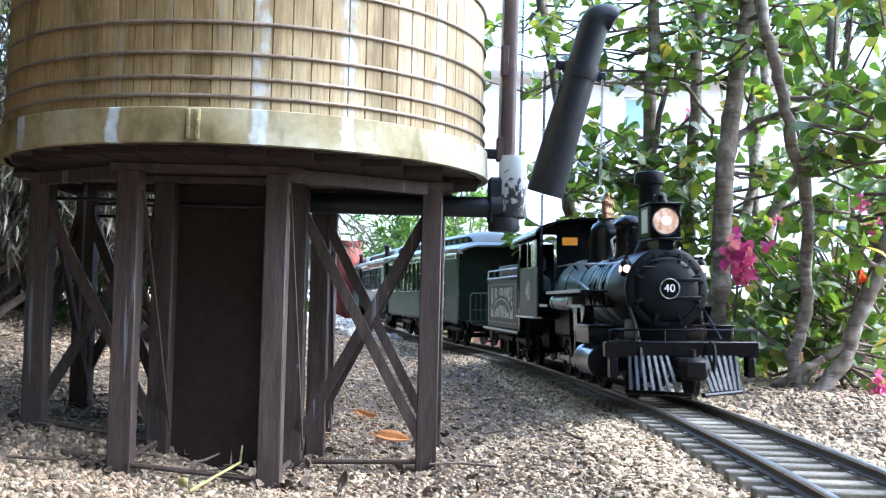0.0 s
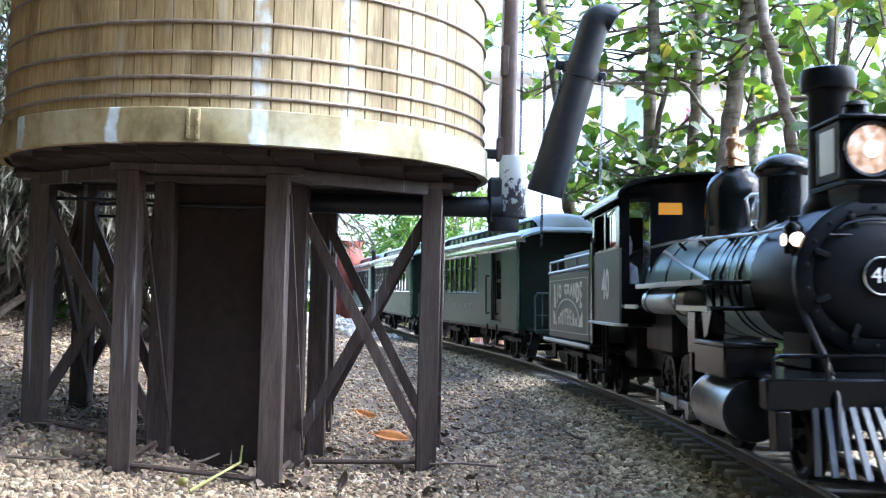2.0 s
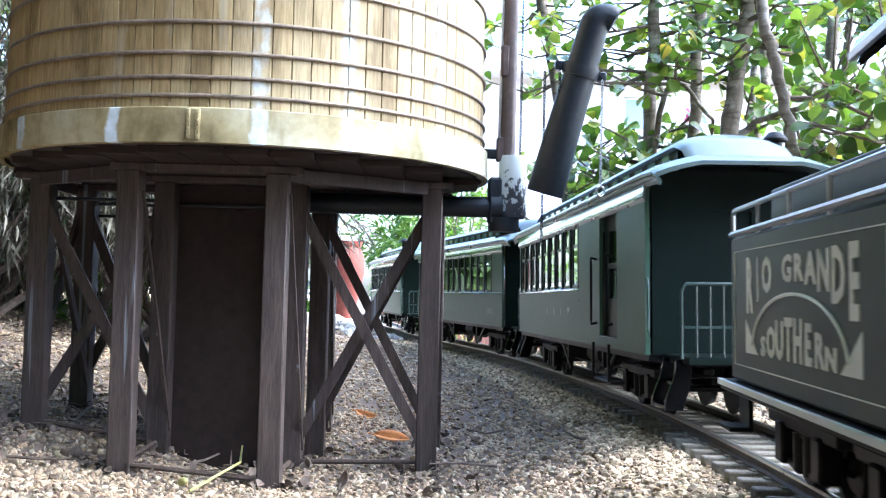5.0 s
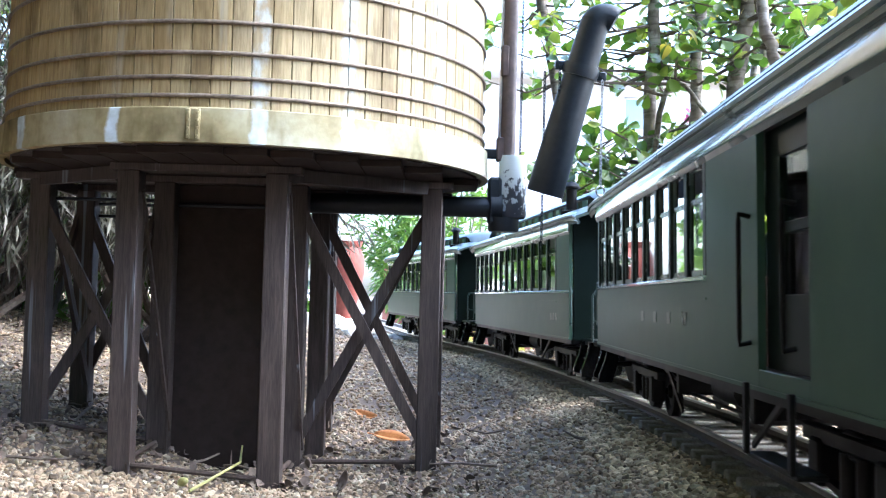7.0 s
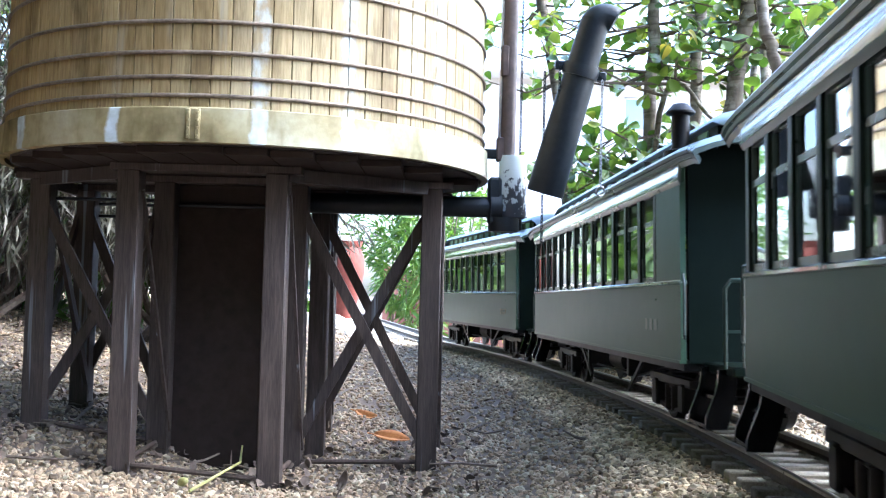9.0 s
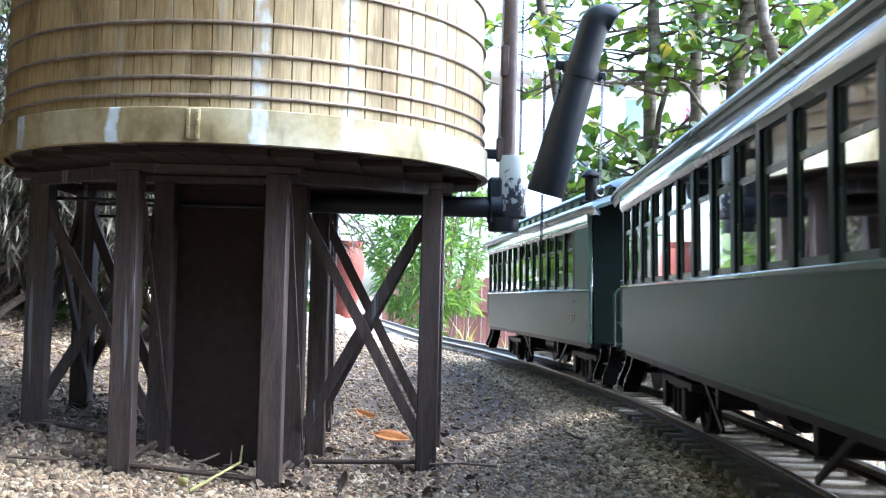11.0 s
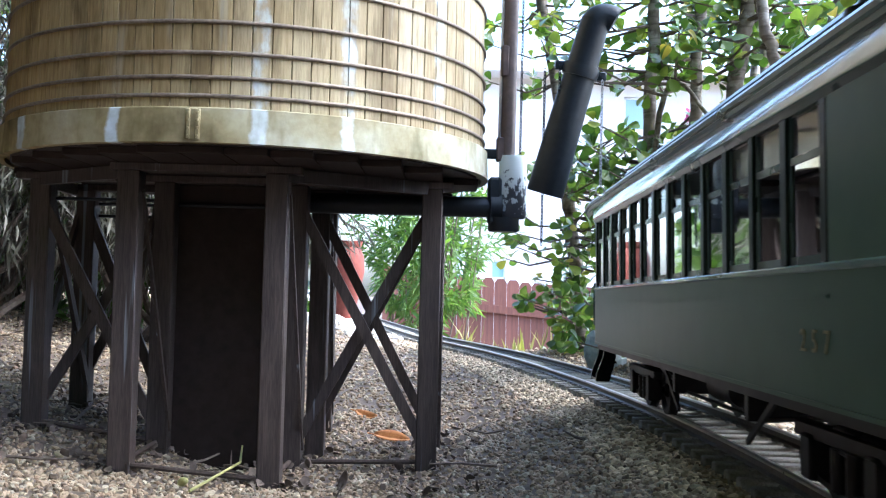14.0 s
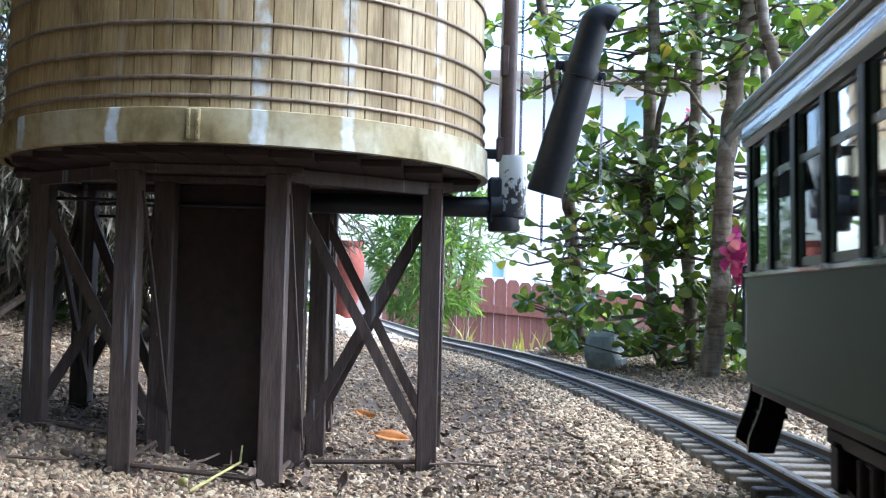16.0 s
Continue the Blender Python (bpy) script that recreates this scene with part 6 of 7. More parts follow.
def leaf_mesh(name, spots, kind, mat, parent, label=""):
    """All leaves of a crown in one mesh; spots: (place, direction, normal, length)."""
    rows = leaf_shape(kind)
    verts, faces = [], []
    for p, d, nrm, ln in spots:
        d = d.normalized()
        side = d.cross(nrm)
        if side.length < 1e-4:
            side = d.orthogonal()
        side.normalize()
        up = side.cross(d)
        base = len(verts)
        for a, w, h in rows:
            c = p + d * (a * ln) + up * (h * ln)
            if w == 0.0:
                verts.append(c)
            else:
                verts += [c - side * (w * ln) + up * (0.22 * w * ln), c, c + side * (w * ln) + up * (0.22 * w * ln)]
        k = len(rows) - 1
        for i in range(k):
            a, b = base + 3 * i, base + 3 * (i + 1)
            if i < k - 1:
                faces += [(a, a + 1, b + 1, b), (a + 1, a + 2, b + 2, b + 1)]
            else:
                faces += [(a, a + 1, b), (a + 1, a + 2, b)]
    me = bpy.data.meshes.new(name)
    me.from_pydata([tuple(v) for v in verts], [], faces)
    me.shade_smooth()
    me.materials.append(MAT[mat])
    ob = new(name, me)
    ob.parent = parent
    return tagged(ob, label, kind="stuff")


def any_way(rng):
    while True:
        v = Vector((rng.uniform(-1, 1), rng.uniform(-1, 1), rng.uniform(-1, 1)))
        if 0.05 < v.length < 1:
            return v.normalized()


def bezier_path(pts, rng, n=6, wobble=0.004):
    """Points with smooth bends and a little unevenness between the given ones."""
    pts = [Vector(p) for p in pts]
    out = []
    for i in range(len(pts) - 1):
        p0, p1, p2, p3 = pts[max(i - 1, 0)], pts[i], pts[i + 1], pts[min(i + 2, len(pts) - 1)]
        for j in range(n):
            t = j / n
            q = 0.5 * (2 * p1 + (p2 - p0) * t + (2 * p0 - 5 * p1 + 4 * p2 - p3) * t * t + (3 * p1 - p0 - 3 * p2 + p3) * t ** 3)
            out.append(q + any_way(rng) * wobble * rng.random())
    return out + [pts[-1]]


def rosette(spots, tip, way, rng, count, size):
    """A bunch of leaves round the end of a twig."""
    for _ in range(count):
        d = (way * 0.6 + any_way(rng)).normalized()
        nrm = (Vector((0, -0.35, 1)) + any_way(rng) * 0.9).normalized()
        spots.append((tip + d * size * 0.15 - way * size * rng.uniform(0, 0.8), d, nrm, size * rng.uniform(0.65, 1.2)))


def build_tree(trunks, crowns, seed, label, leaf=0.0195, name="tree"):
    """Trunks: (points, foot radius, top radius); crowns: (centre, half sizes, bunches)."""
    rng = random.Random(seed)
    foot = Vector(trunks[0][0][0])
    tree = thing(name, label, "tree", Matrix.Translation((foot.x, foot.y, height_at(foot.x, foot.y))))
    org = tree.matrix_basis.translation
    wood = []
    for k, (pts, r0, r1) in enumerate(trunks):
        path = bezier_path([Vector(p) - org for p in pts], rng)
        if k == 0 or pts[0][2] < 0.02:
            path[0].z = min(path[0].z, -0.012)
        n = len(path)
        bm = bmesh.new()
        tube(bm, path, [(r0 + (r1 - r0) * i / (n - 1)) * rng.uniform(0.93, 1.08) * (1.35 if i == 0 and r0 > 0.007 else 1) for i in range(n)], 10)
        part("trunk" if r0 > 0.0065 else "limb", bm, "bark", tree)
        wood += path
    spots, twigs = [], bmesh.new()
    for centre, half, count in crowns:
        count = count if leaf > 0.03 else int(count * 1.3)
        c = Vector(centre) - org
        for _ in range(count):
            tip = c + Vector((rng.uniform(-1, 1) * half[0], rng.uniform(-1, 1) * half[1], rng.uniform(-1, 1) * half[2]))
            near = min(wood, key=lambda q: (q - tip).length + 0.6 * max(0, q.z - tip.z))
            way = (tip - near)
            if way.length > 0.45:
                near = tip - way.normalized() * 0.12
                way = tip - near
            mid = near + way * 0.5 + Vector((rng.uniform(-0.02, 0.02), rng.uniform(-0.02, 0.02), -0.12 * way.length))
            tube(twigs, [near, mid, tip], [0.0022, 0.0016, 0.0009], 5)
            rosette(spots, tip, way.normalized(), rng, rng.randint(5, 8), leaf)
            if rng.random() < 0.7:
                rosette(spots, mid, way.normalized(), rng, rng.randint(2, 4), leaf * 0.9)
    tagged(part("branchwork", twigs, "twig", tree), kind="stuff")
    leaf_mesh("crown", spots, "broad", "jade", tree, "round glossy green leaves in bunches with gaps")
    return tree


def blossom(place, seed, mat, size, count, label):
    rng = random.Random(seed)
    p = Vector(place)
    ob = thing("blossom", label, "flower", Matrix.Translation(p))
    spots = []
    for _ in range(count):
        c = Vector((rng.gauss(0, 1), rng.gauss(0, 1), rng.gauss(0, 1))) * size * 0.45
        for k in range(3):
            spots.append((c, any_way(rng), any_way(rng), size * rng.uniform(0.4, 0.7)))
    leaf_mesh("flower_head", spots, "petal", mat, ob)
    bm = bmesh.new()
    tube(bm, [(0, 0.002, 0), (0.004, 0.03, -0.03), (0.012, 0.07, -0.09)], 0.0012, 5)
    part("stalk", bm, "twig", ob)
    return ob


def build_bush(name, centre, half, n, leaf, kind, mat, label, seed, hang=0.0, stems=14):
    rng = random.Random(seed)
    c = Vector(centre)
    foot = Vector((c.x, c.y, height_at(c.x, c.y)))
    bush = thing(name, label, "bush", Matrix.Translation(foot))
    bm = bmesh.new()
    spots = []
    tips = []
    for i in range(stems):
        tip = c - foot + Vector((rng.uniform(-1, 1) * half[0], rng.uniform(-1, 1) * half[1], rng.uniform(0.1, 1) * half[2]))
        base = Vector((rng.uniform(-0.3, 0.3) * half[0], rng.uniform(-0.3, 0.3) * half[1], -0.02))
        path = bezier_path([base, (base + tip) / 2 + any_way(rng) * 0.03, tip], rng, 5, 0.01)
        tube(bm, path, [0.006 - 0.0045 * k / (len(path) - 1) for k in range(len(path))], 6)
        tips += path[3:]
    tagged(part("branchwork", bm, "twig", bush), kind="stuff")
    for _ in range(n):
        while True:
            v = Vector((rng.uniform(-1, 1), rng.uniform(-1, 1), rng.uniform(-1, 1)))
            if v.length < 1 and rng.random() < 0.35 + 0.65 * v.length:
                break
        bump = 1 + 0.25 * math.sin(7 * v.x + seed) * math.sin(6 * v.z + 2 * seed)
        p = c - foot + Vector((v.x * half[0], v.y * half[1], v.z * half[2])) * bump
        d = (v + any_way(rng) * 0.9 + Vector((0, 0, -hang))).normalized()
        spots.append((p, d, (any_way(rng) * 0.8 + Vector((0, 0, 1))).normalized(), leaf * rng.uniform(0.6, 1.25)))
    leaf_mesh("foliage", spots, kind, mat, bush)
    return bush


def along(px, py, d):
    """A place seen at (px, py) of a picture 1568 wide, d metres ahead."""
    x, y = (px - 784) / 1809, (441 - py) / 1809
    return VIEW @ Vector((x * d, y * d, -d))


def stem_at(points, d):
    return [along(px, py, d + extra) for px, py, extra in points]


GRN = "slender grey-barked shrub tree with round glossy leaves beside the track"
build_tree([(stem_at([(1036, 632, 0), (1022, 490, 0), (1009, 385, 0), (1003, 285, 0), (985, 150, 0), (955, -20, 0), (930, -200, 0)], 1.62), 0.0125, 0.008)],
           [(along(985, 430, 1.60), (0.08, 0.08, 0.13), 30), (along(960, 60, 1.62), (0.10, 0.12, 0.08), 14), (along(1080, 330, 1.55), (0.07, 0.07, 0.08), 26), (along(1060, 510, 1.55), (0.07, 0.06, 0.10), 24)], 11, GRN)
build_tree([(stem_at([(1186, 660, 0), (1166, 605, 0), (1148, 430, 0), (1148, 255, 0), (1157, 0, 0), (1165, -250, 0)], 1.28), 0.0105, 0.0065),
            (stem_at([(1150, 330, 0), (1185, 150, -0.05), (1262, 212, -0.1)], 1.28), 0.0042, 0.002)],
           [(along(1120, 60, 1.3), (0.12, 0.12, 0.07), 22), (along(1110, 310, 1.25), (0.07, 0.07, 0.06), 20), (along(1130, 490, 1.27), (0.08, 0.08, 0.10), 28)], 12, GRN)
build_tree([(stem_at([(1237, 690, 0), (1226, 596, 0), (1217, 385, 0), (1222, 300, 0), (1232, 170, 0), (1240, -40, 0), (1240, -250, 0)], 1.24), 0.0095, 0.006),
            (stem_at([(1219, 480, 0.02), (1245, 520, 0.0), (1262, 585, -0.06)], 1.24), 0.0035, 0.002)],
           [(along(1230, 50, 1.3), (0.09, 0.10, 0.06), 18), (along(1200, 430, 1.22), (0.05, 0.06, 0.13), 26), (along(1215, 270, 1.35), (0.06, 0.06, 0.05), 10), (along(1235, 560, 1.3), (0.05, 0.05, 0.06), 12)], 13, GRN)
build_tree([(stem_at([(1256, 690, 0), (1273, 520, 0), (1278, 390, 0), (1294, 210, 0), (1325, 0, 0), (1345, -250, 0)], 1.10), 0.0118, 0.0085),
            (stem_at([(1284, 330, 0), (1306, 243, 0.02), (1360, 207, 0.0), (1450, 185, -0.04), (1510, 180, -0.08)], 1.10), 0.0046, 0.002),
            (stem_at([(1272, 500, 0.04), (1300, 430, 0.08), (1330, 330, 0.14), (1352, 110, 0.2), (1360, -150, 0.2)], 1.10), 0.0068, 0.005)],
           [(along(1310, 60, 1.15), (0.08, 0.10, 0.07), 18), (along(1440, 100, 1.05), (0.08, 0.08, 0.07), 20), (along(1350, 250, 1.15), (0.05, 0.06, 0.05), 6), (along(1310, 520, 1.22), (0.05, 0.06, 0.10), 24), (along(1290, 360, 1.25), (0.06, 0.06, 0.06), 12)], 14, GRN)
build_tree([(stem_at([(1402, 712, 0), (1406, 626, 0), (1427, 552, 0), (1427, 460, 0), (1428, 352, 0), (1392, 216, 0), (1369, 99, 0), (1347, 0, 0), (1325, -220, 0)], 0.97), 0.0062, 0.0052),
            (stem_at([(1405, 700, 0.02), (1440, 640, 0.06), (1475, 590, 0.08), (1530, 520, 0.1)], 0.97), 0.0060, 0.004)],
           [(along(1510, 190, 0.98), (0.05, 0.05, 0.06), 9), (along(1370, 510, 1.1), (0.06, 0.07, 0.09), 19), (along(1490, 440, 1.08), (0.06, 0.07, 0.07), 15)], 15, GRN)
build_tree([(stem_at([(1427, 716, 0), (1492, 642, 0), (1513, 577, 0), (1541, 511, 0), (1572, 425, 0), (1600, 250, 0), (1590, 40, 0), (1560, -200, 0)], 0.95), 0.0078, 0.006),
            (stem_at([(1345, 703, 0.03), (1406, 660, 0.0), (1450, 641, 0), (1505, 605, 0)], 0.95), 0.0040, 0.0036),
            (stem_at([(1350, 420, 0.22), (1385, 350, 0.22), (1432, 270, 0.2), (1459, 171, 0.2), (1480, 0, 0.2), (1500, -200, 0.2)], 0.95), 0.0075, 0.006)],
           [(along(1535, 330, 0.95), (0.04, 0.05, 0.07), 10), (along(1540, 640, 1.0), (0.06, 0.06, 0.05), 15), (along(1480, 570, 1.1), (0.08, 0.06, 0.06), 16), (along(1540, 90, 0.9), (0.04, 0.05, 0.07), 14)], 16, "leaning grey-barked shrub tree with round glossy leaves")
# thicket behind, closing the row of trees
build_tree([(stem_at([(1330, 640, 0), (1340, 420, 0), (1330, 200, 0), (1350, -100, 0)], 1.6), 0.008, 0.005), (stem_at([(1500, 660, 0), (1510, 420, 0), (1490, 200, 0), (1520, -100, 0)], 1.5), 0.008, 0.005)],
           [(along(1330, 590, 1.5), (0.16, 0.12, 0.05), 30), (along(1510, 480, 1.45), (0.10, 0.12, 0.16), 60), (along(1480, 60, 1.6), (0.16, 0.2, 0.10), 26), (along(1150, 610, 1.7), (0.16, 0.1, 0.05), 14)], 17, "dense green shrub behind the row of slender trees", leaf=0.024)
# unseen taller trees, added so their canopy shades the train and the ground round the tower
build_tree([([(2.3, 0.30, -0.02), (2.25, 0.3, 0.6), (2.0, 0.4, 1.2), (1.5, 0.6, 1.75)], 0.03, 0.015)],
           [((1.75, 0.45, 1.75), (0.7, 1.0, 0.22), 160), ((0.45, 0.2, 1.8), (0.5, 0.8, 0.25), 60)], 18, "unseen grey-barked tree added for the shade of its leafy canopy", leaf=0.085)
build_tree([([(-1.5, 0.35, 0.1), (-1.45, 0.4, 0.6), (-1.2, 0.5, 1.2), (-0.8, 0.7, 1.6)], 0.03, 0.015)],
           [((-0.95, 0.35, 1.25), (0.95, 1.25, 0.30), 1150)], 19, "unseen grey-barked tree added to shade the tower and the left ground", leaf=0.085)

for (px, py, d), size, cnt, mat, text in (((1314, 455, 1.02), 0.020, 30, "petal", "cluster of magenta bougainvillea blossom"), ((1310, 486, 1.03), 0.014, 14, "petal", "cluster of magenta bougainvillea blossom"), ((1528, 362, 0.93), 0.009, 8, "petal", "cluster of magenta bougainvillea blossom"), ((1540, 398, 0.93), 0.008, 7, "petal", "cluster of magenta bougainvillea blossom"), ((1560, 688, 0.92), 0.012, 12, "petal", "low cluster of magenta bougainvillea blossom"), ((1548, 725, 0.91), 0.009, 7, "red_petal", "small red blossom near the gravel"), ((1530, 500, 1.05), 0.010, 6, "red_petal", "small orange-red blossom among leaves"), ((1380, 385, 1.1), 0.008, 5, "petal", "cluster of pale magenta blossom"), ((1232, 205, 1.35), 0.014, 8, "petal", "cluster of pale magenta blossom"), ((991, 624, 1.75), 0.009, 8, "red_petal", "small red blossom beside the track")):
    blossom(along(px, py, d), int(px), mat, size, cnt, text)

build_bush("light_green_bush", (-0.06, 4.2, 0.28), (0.26, 0.32, 0.40), 3800, 0.070, "lance", "bush", "light green narrow-leaved bush in bright daylight", 5)
build_bush("light_green_bush", (-1.25, 4.6, 0.35), (0.5, 0.4, 0.5), 2200, 0.075, "lance", "bush", "light green narrow-leaved bush farther back", 6)
build_bush("dry_bush", (-0.62, 1.30, 0.235), (0.26, 0.16, 0.15), 6500, 0.034, "needle", "needle", "grey-green dry bush with drooping narrow leaves", 7, hang=0.8, stems=26)
build_bush("dry_bush", (-0.36, 1.36, 0.20), (0.22, 0.14, 0.14), 5000, 0.034, "needle", "needle", "grey-green dry bush behind the tower", 8, hang=0.8, stems=22)
build_bush("dry_bush", (-0.66, 1.25, 0.46), (0.30, 0.22, 0.24), 5000, 0.036, "needle", "needle", "tall grey-green dry bush at the bank", 10, hang=0.8, stems=18)
build_bush("dry_bush", (-1.35, 0.9, 0.40), (0.40, 0.45, 0.42), 2600, 0.05, "needle", "needle", "grey-green dry bush at the bank", 9, hang=0.8, stems=18)
build_bush("dark_bush", (-1.05, 2.3, 0.40), (0.60, 0.40, 0.55), 3000, 0.085, "broad", "hedge", "dense dark green bush behind the dry one", 33)
# dark filler leaves that stand for shade in the hollow below the dry bush
build_bush("dark_bush", (-0.62, 1.46, 0.12), (0.34, 0.12, 0.17), 3200, 0.040, "lance", "hedge", "dark bush added for the shade in the hollow under the dry one", 35, stems=30)
build_bush("dark_bush", (-0.55, 2.55, 0.22), (0.20, 0.25, 0.32), 1200, 0.07, "broad", "hedge", "dense dark green bush behind the tower", 34)
# unseen dark hedge, added on the bank side and behind to block light and reflections
for k, (x, y) in enumerate(((-2.6, 2.3), (-2.9, 1.1), (-2.9, -0.3), (-2.4, -1.6), (-1.3, -2.6), (0.1, -3.0), (1.5, -2.9), (2.7, -2.2))):
    build_bush("hedge", (x, y, 0.9), (1.0, 0.6, 1.1), 2600, 0.32, "broad", "hedge", "unseen tall dark green hedge added to hold back light", 40 + k)


def build_grass():
    rng = random.Random(21)
    for k in range(7):
        x, y = 0.05 + 0.026 * k + rng.uniform(-0.01, 0.01), 2.0 - 0.056 * k + rng.uniform(-0.05, 0.05)
        g = height_at(x, y)
        tuft = thing("grass_tuft", "tuft of dry yellow-green grass behind the track", "grass", Matrix.Translation((x, y, g)), group="grass behind the track")
        spots = []
        for _ in range(13):
            d = Vector((rng.gauss(0, 0.35), rng.gauss(0, 0.35), 1))
            spots.append((Vector((rng.gauss(0, 0.012), rng.gauss(0, 0.012), -0.004)), d, any_way(rng), rng.uniform(0.025, 0.065)))
        leaf_mesh("grass_clump", spots, "needle", "grass", tuft)


build_grass()


# ---------- fence, house and urn in the distance
def build_fence():
    y0, base = 11.6, -1.45
    fence = thing("fence", "weathered red-brown wooden board fence with pointed tops", "fence", pose(0, y0, 0))
    drop = -0.08
    bm = bmesh.new()
    w, t, h = 0.0688, 0.010, 1.0
    verts = [(-w, 0), (w, 0), (w, h - 0.026), (w - 0.030, h), (-w + 0.030, h), (-w, h - 0.026)]
    a, b = [bm.verts.new((x, -t, z)) for x, z in verts], [bm.verts.new((x, t, z)) for x, z in verts]
    for i in range(6):
        bm.faces.new((a[i], a[(i + 1) % 6], b[(i + 1) % 6], b[i]))
    bm.faces.new(a[::-1])
    bm.faces.new(b)
    first = part("board", bm, "fence", fence, smooth=False)
    rng = random.Random(2)
    n = 0
    x = -0.6
    while x < 7.0:
        ob = first if n == 0 else new("board", first.data)
        top = 0.245 + drop * (x - 0.55) if x < 2.5 else 0.09
        ob.parent, ob.matrix_basis = fence, Matrix.Translation((x, 0, base)) @ Matrix.Diagonal((1, 1, top - base + rng.uniform(-0.015, 0.015), 1))
        x, n = x + 0.1405, n + 1
    for z in (-0.10, -1.0):
        bm = bmesh.new()
        brace(bm, (-0.6, -0.035, z + 0.09), (2.5, -0.035, z + drop * 3.1 + 0.09), 0.085, 0.045)
        brace(bm, (2.5, -0.035, z + drop * 2.0), (7.0, -0.035, z + drop * 2.0), 0.085, 0.045)
        part("rail", bm, "fence", fence)


def build_house():
    house = thing("house", "white stucco house behind the fence in full daylight", "house", pose(0, 15.0, 0))
    holes = [(0.70, 0.93, 0.28, 0.56), (2.62, 3.02, 2.52, 3.02)]
    xs = sorted({0.28, 8.0, *[v for h in holes for v in h[:2]]})
    for x0, x1 in zip(xs, xs[1:]):
        bm = bmesh.new()
        cut = [h for h in holes if h[0] <= x0 and h[1] >= x1]
        z = -1.5
        for h in cut:
            box(bm, x0, x1, 0, 0.2, z, h[2])
            z = h[3]
        box(bm, x0, x1, 0, 0.2, z, 3.25)
        part("wall", bm, "stucco", house)
    bm = bmesh.new()
    box(bm, 0.28, 0.48, 0.2, 5.0, -1.5, 3.25)
    part("wall", bm, "stucco", house)
    for x0, x1, z0, z1 in holes:
        bm = bmesh.new()
        for a, b, c, d in ((x0, x1, z0, z0 + 0.03), (x0, x1, z1 - 0.03, z1), (x0, x0 + 0.03, z0, z1), (x1 - 0.03, x1, z0, z1)):
            box(bm, a, b, 0.03, 0.08, c, d)
        win = part("window", bm, "white", house)
        bm = bmesh.new()
        box(bm, x0 + 0.02, x1 - 0.02, 0.05, 0.06, z0 + 0.02, z1 - 0.02)
        part("pane", bm, "window_far", win)
    bm = bmesh.new()
    box(bm, 0.0, 8.3, -0.5, 5.2, 3.25, 3.42, 0.02)
    part("roof", bm, "stucco", house)


def build_urn():
    p = along(613, 470, 3.15)
    g = height_at(p.x, p.y)
    urn = thing("urn", "large terracotta urn standing on the gravel bank", "urn", Matrix.Translation((p.x, p.y, g)))
    bm = bmesh.new()
    top = p.z + 0.075 - g
    lathe(bm, [(0, 0), (0.030, 0), (0.034, 0.01), (0.030, 0.03), (0.045, 0.35 * top), (0.056, 0.62 * top), (0.054, 0.80 * top), (0.042, 0.92 * top), (0.047, 0.96 * top), (0.049, top), (0.041, top), (0.036, 0.90 * top), (0, 0.90 * top)], 32)
    part("body", bm, "terracotta", urn)


build_fence()
build_house()
build_urn()


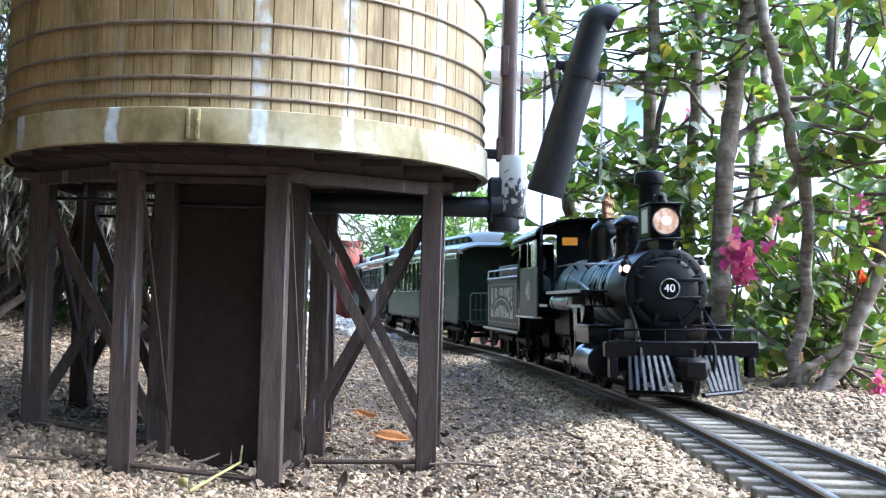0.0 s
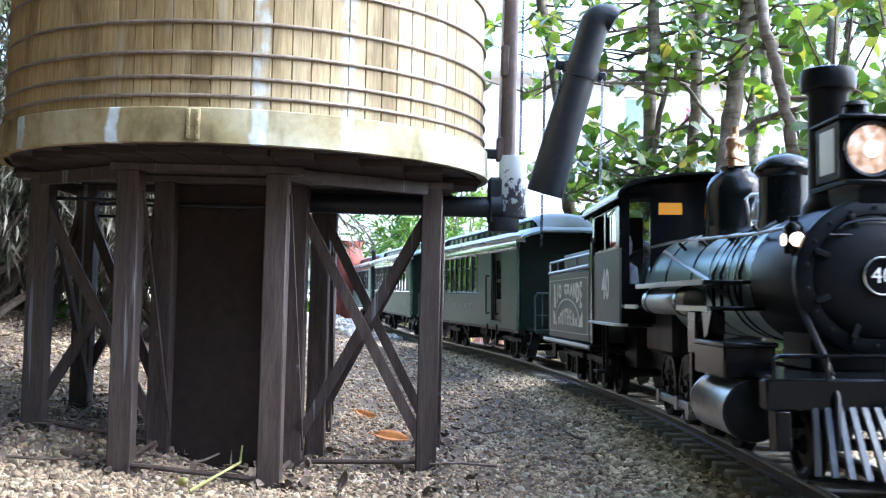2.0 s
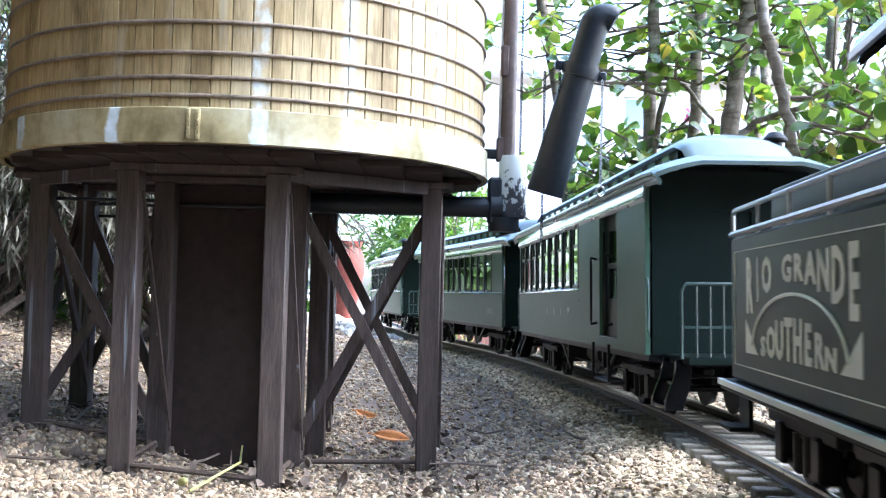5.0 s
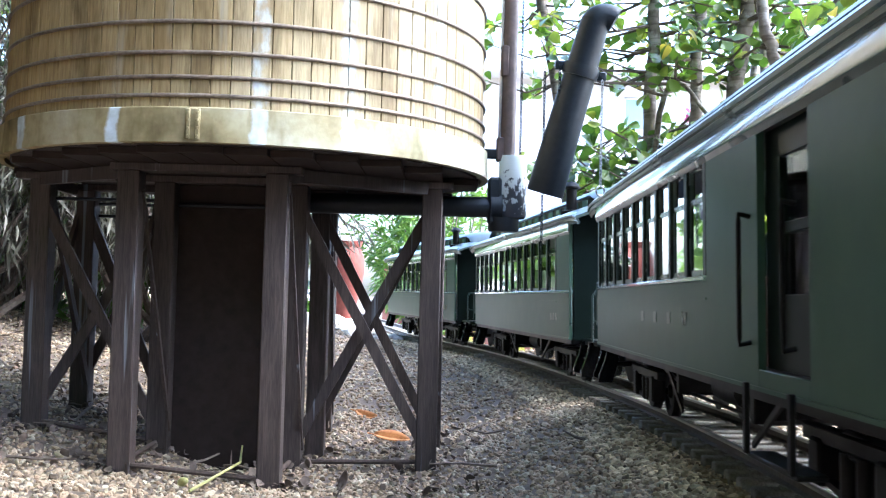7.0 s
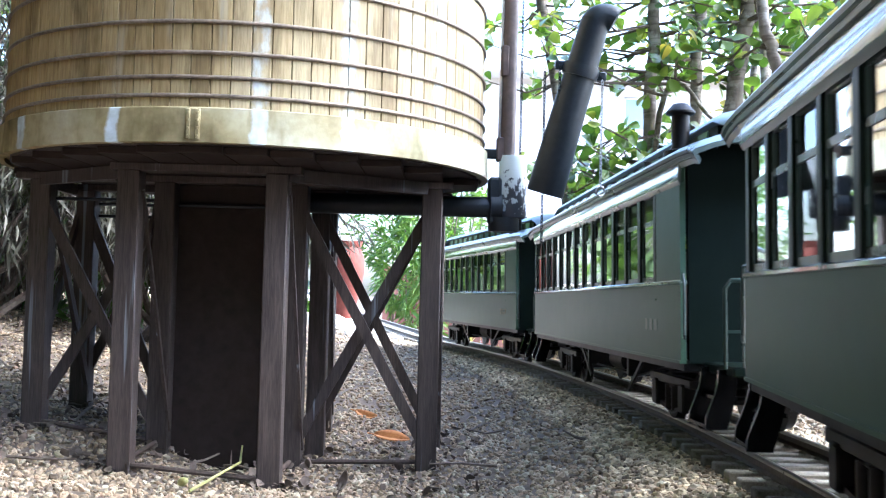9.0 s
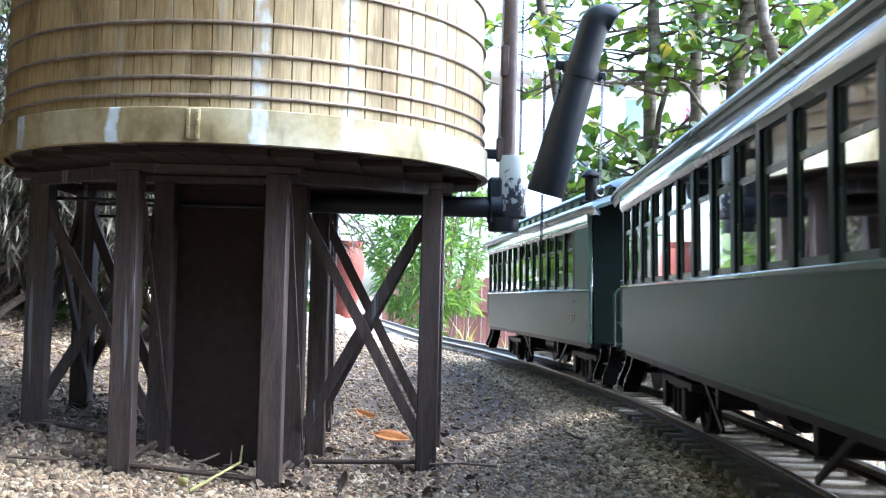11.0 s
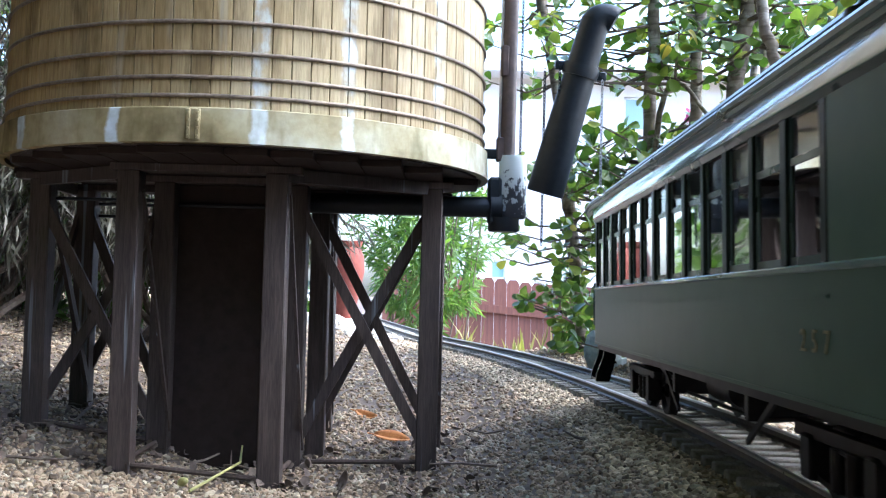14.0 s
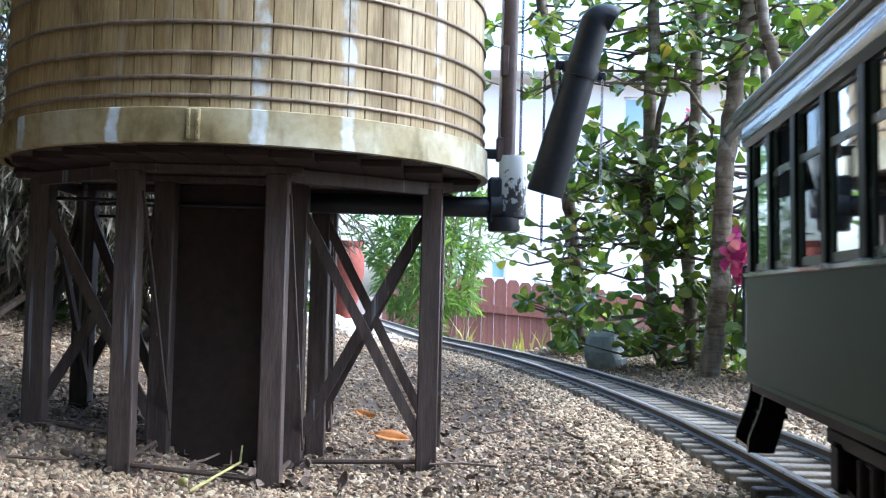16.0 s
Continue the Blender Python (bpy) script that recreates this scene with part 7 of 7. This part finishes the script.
# ---------- litter on the ground
def build_litter():
    rng = random.Random(31)

    def fallen(px, py, length, turn, label, mat="dead_leaf", curl=0.25, tip=35):
        d = 0.1254 * 1809 / (py - 512)
        p = along(px, py, d)
        p.z = height_at(p.x, p.y) + 0.004
        ob = thing("fallen_leaf", label, "leaf", Matrix.Translation(p) @ pose(0, 0, 0, tip, 0, 0) @ pose(0, 0, 0, 0, 0, turn))
        bm = bmesh.new()
        rows, n = [], 9
        for i in range(n):
            a = i / (n - 1)
            w = length * 0.20 * math.sin(math.pi * min(a * 0.92 + 0.06, 1)) ** 0.8 + 0.0003
            z = curl * length * (a - 0.35) ** 2
            rows.append([bm.verts.new((a * length, s * w, z + abs(s) * w * 0.55)) for s in (-1, -0.5, 0, 0.5, 1)])
        for r0, r1 in zip(rows, rows[1:]):
            for i in range(4):
                bm.faces.new((r0[i], r0[i + 1], r1[i + 1], r1[i]))
        me = part("blade", bm, mat, ob)
        solid = me.modifiers.new("thickness", "SOLIDIFY")
        solid.thickness = 0.0006
        bm = bmesh.new()
        tube(bm, [(-0.006, 0, 0.001), (0.001, 0, curl * length * 0.12)], 0.0006, 5)
        part("stalk", bm, mat, ob)

    fallen(630, 738, 0.024, -25, "curled orange-brown dead leaf on the gravel", curl=1.2, tip=55)
    fallen(662, 776, 0.031, -14, "long flat orange dead leaf on the gravel", curl=0.2)
    fallen(600, 884, 0.012, 70, "upright brown dead leaf on the gravel", mat="twig", curl=1.5, tip=70)
    p = along(335, 868, 0.60)
    p.z = height_at(p.x, p.y) + 0.003
    q = along(428, 812, 0.66)
    stem = thing("plant_stem", "cut pale green stem lying among the gravel", "stem", Matrix.Translation(p))
    bm = bmesh.new()
    tube(bm, [(0, 0, 0), (0.010, 0.018, 0.005), (0.022, 0.038, 0.011), (q.x - p.x, q.y - p.y, 0.018)], [0.0010, 0.0009, 0.0008, 0.0006], 7)
    part("stalk", bm, "stem", stem)
    bm = bmesh.new()
    lathe(bm, [(0, -0.004), (0.0022, -0.002), (0.0028, 0.001), (0.0018, 0.005), (0, 0.0065)], 14, pose(-0.006, 0.006, 0.004, 70, 0, 40))
    part("bud", bm, "stem", stem)
    for i in range(46):
        u = rng.random()
        if u < 0.55:
            x, y = TC.x + rng.gauss(0, 0.13), TC.y + rng.gauss(-0.03, 0.09)
        else:
            x, y = rng.uniform(-0.75, -0.25), rng.uniform(0.85, 1.5)
        z = height_at(x, y) + 0.003
        a, ln = rng.uniform(0, 6.28), rng.uniform(0.012, 0.05)
        t = thing("fallen_twig", "thin dry twig on the gravel", "twig", Matrix.Translation((x, y, z)), group="twigs under the tower")
        bm = bmesh.new()
        e = Vector((math.cos(a) * ln, math.sin(a) * ln, rng.uniform(0, 0.004)))
        tube(bm, [(0, 0, 0), e * 0.5 + any_way(rng) * 0.003, e], [0.0011, 0.0009, 0.0006], 5)
        part("wood", bm, "twig", t)
    # dark crumbled leaves round the feet of the posts
    verts = []
    for i in range(900):
        c, r = rng.choice(COLS), rng.choice(ROWS)
        x, y = TC.x + c + rng.gauss(0, 0.02), TC.y + r + rng.gauss(0, 0.016)
        verts.append((x, y))
    spots = [(Vector((x, y, z + 0.003)), any_way(rng), (Vector((0, 0, 1)) + any_way(rng) * 0.7).normalized(), rng.uniform(0.003, 0.0075)) for (x, y), z in zip(verts, ground_height([v[0] for v in verts], [v[1] for v in verts]))]
    litter = leaf_mesh("leaf_litter", spots, "petal", "twig", None)
    drop = []
    for i in range(6500):
        x, y = rng.uniform(-0.95, -0.10), rng.uniform(0.62, 1.45)
        if rng.random() < 0.25 + 0.75 * smooth((-x - 0.15) / 0.4):
            drop.append((x, y))
    fallen = [(Vector((x, y, z + rng.uniform(0.002, 0.006))), Vector((rng.gauss(0, 1), rng.gauss(0, 1), rng.gauss(0, 0.12))), (Vector((0, 0, 1)) + any_way(rng) * 0.4).normalized(), rng.uniform(0.010, 0.034)) for (x, y), z in zip(drop, ground_height([v[0] for v in drop], [v[1] for v in drop]))]
    needles = leaf_mesh("needle_litter", fallen, "needle", "twig", None)
    tagged(needles, "brown fallen needles and twigs on the bank", "leaf litter", kind="stuff")
    tagged(litter, "dark crumbled dead leaves round the feet of the posts", "leaf litter", kind="stuff")
    p = along(1070, 640, 1.33)
    g = height_at(p.x, p.y)
    bm = bmesh.new()
    bmesh.ops.create_icosphere(bm, subdivisions=3, radius=0.030)
    for v in bm.verts:
        v.co *= 1 + 0.25 * noise.noise(v.co * 45 + Vector((3, 1, 2)))
        v.co.x *= 0.85
        v.co.z = v.co.z * 1.0 + (0.012 if v.co.z > 0.01 else 0)
    rock = part("rock", bm, "rock", None, "", smooth=False)
    rock.matrix_basis = pose(p.x, p.y, g + 0.012)
    tagged(rock, "pale blue-grey rock beside the track", "rock")


build_litter()


# ---------- the train's run
LEAN = 1.20
FRONT = ((0, -1.252), (2, -0.876), (4, -0.486), (6.5, 0.008), (9, 0.488), (12.5, 1.168), (14.5, 1.560), (16, 1.858))


def front_at(t):
    """How far the first car's front has come by t seconds."""
    return float(np.interp(t, [a for a, _ in FRONT], [b for _, b in FRONT]))


def riding(s, base):
    """The pose of a vehicle whose middle is at s, carried on two points base metres before and behind it."""
    a, b = rail_point(s + base), rail_point(s - base)
    d, mid = a - b, (a + b) / 2
    return Matrix.Translation(mid) @ pose(0, 0, 0, 0, -math.degrees(math.atan2(d.z, math.hypot(d.x, d.y))), math.degrees(math.atan2(d.y, d.x))) @ pose(0, 0, 0, LEAN, 0, 0)


def motions():
    times = [i * 0.5 for i in range(33)]
    gap, length = 0.129, 2 * HALF
    vehicles = [(LOCO, 0.640, 0.08), (TENDER, 0.1956 + 0.1036, 0.06)]
    vehicles += [(c, -HALF - i * (length + gap), HALF - 0.094) for i, c in enumerate(COACHES)]
    for ob, ahead, base in vehicles:
        walk(ob, [(t, riding(front_at(t) + ahead, base)) for t in times])
    fine = [i * 0.1 for i in range(161)]
    for ob, x, z, r in WHEELS:
        walk(ob, [(t, pose(x, 0, z, 0, math.degrees((front_at(t) + 2) / r) % 360, 0)) for t in fine])

    # rods: the crank pins go round with the driving wheels
    for kind, sg, ob in RODS:
        rows = []
        for t in fine:
            a = (front_at(t) + 2) / DRIVER_R + (math.pi / 2 if sg > 0 else 0)
            px, pz = CRANK * math.cos(a), -CRANK * math.sin(a)
            if kind == "side":
                m = pose(px, 0, DRIVER_R + pz)
            else:
                pin, lift = DRIVER_X[2] + px, DRIVER_R + pz - 0.0285
                ahead = math.sqrt(0.073 ** 2 - lift * lift)
                m = pose(pin, 0, DRIVER_R + pz, 0, math.degrees(math.asin(lift / 0.073)), 0) if kind == "main" else pose(pin + ahead, 0, 0.0285)
            rows.append((t, m))
        walk(ob, rows)


motions()
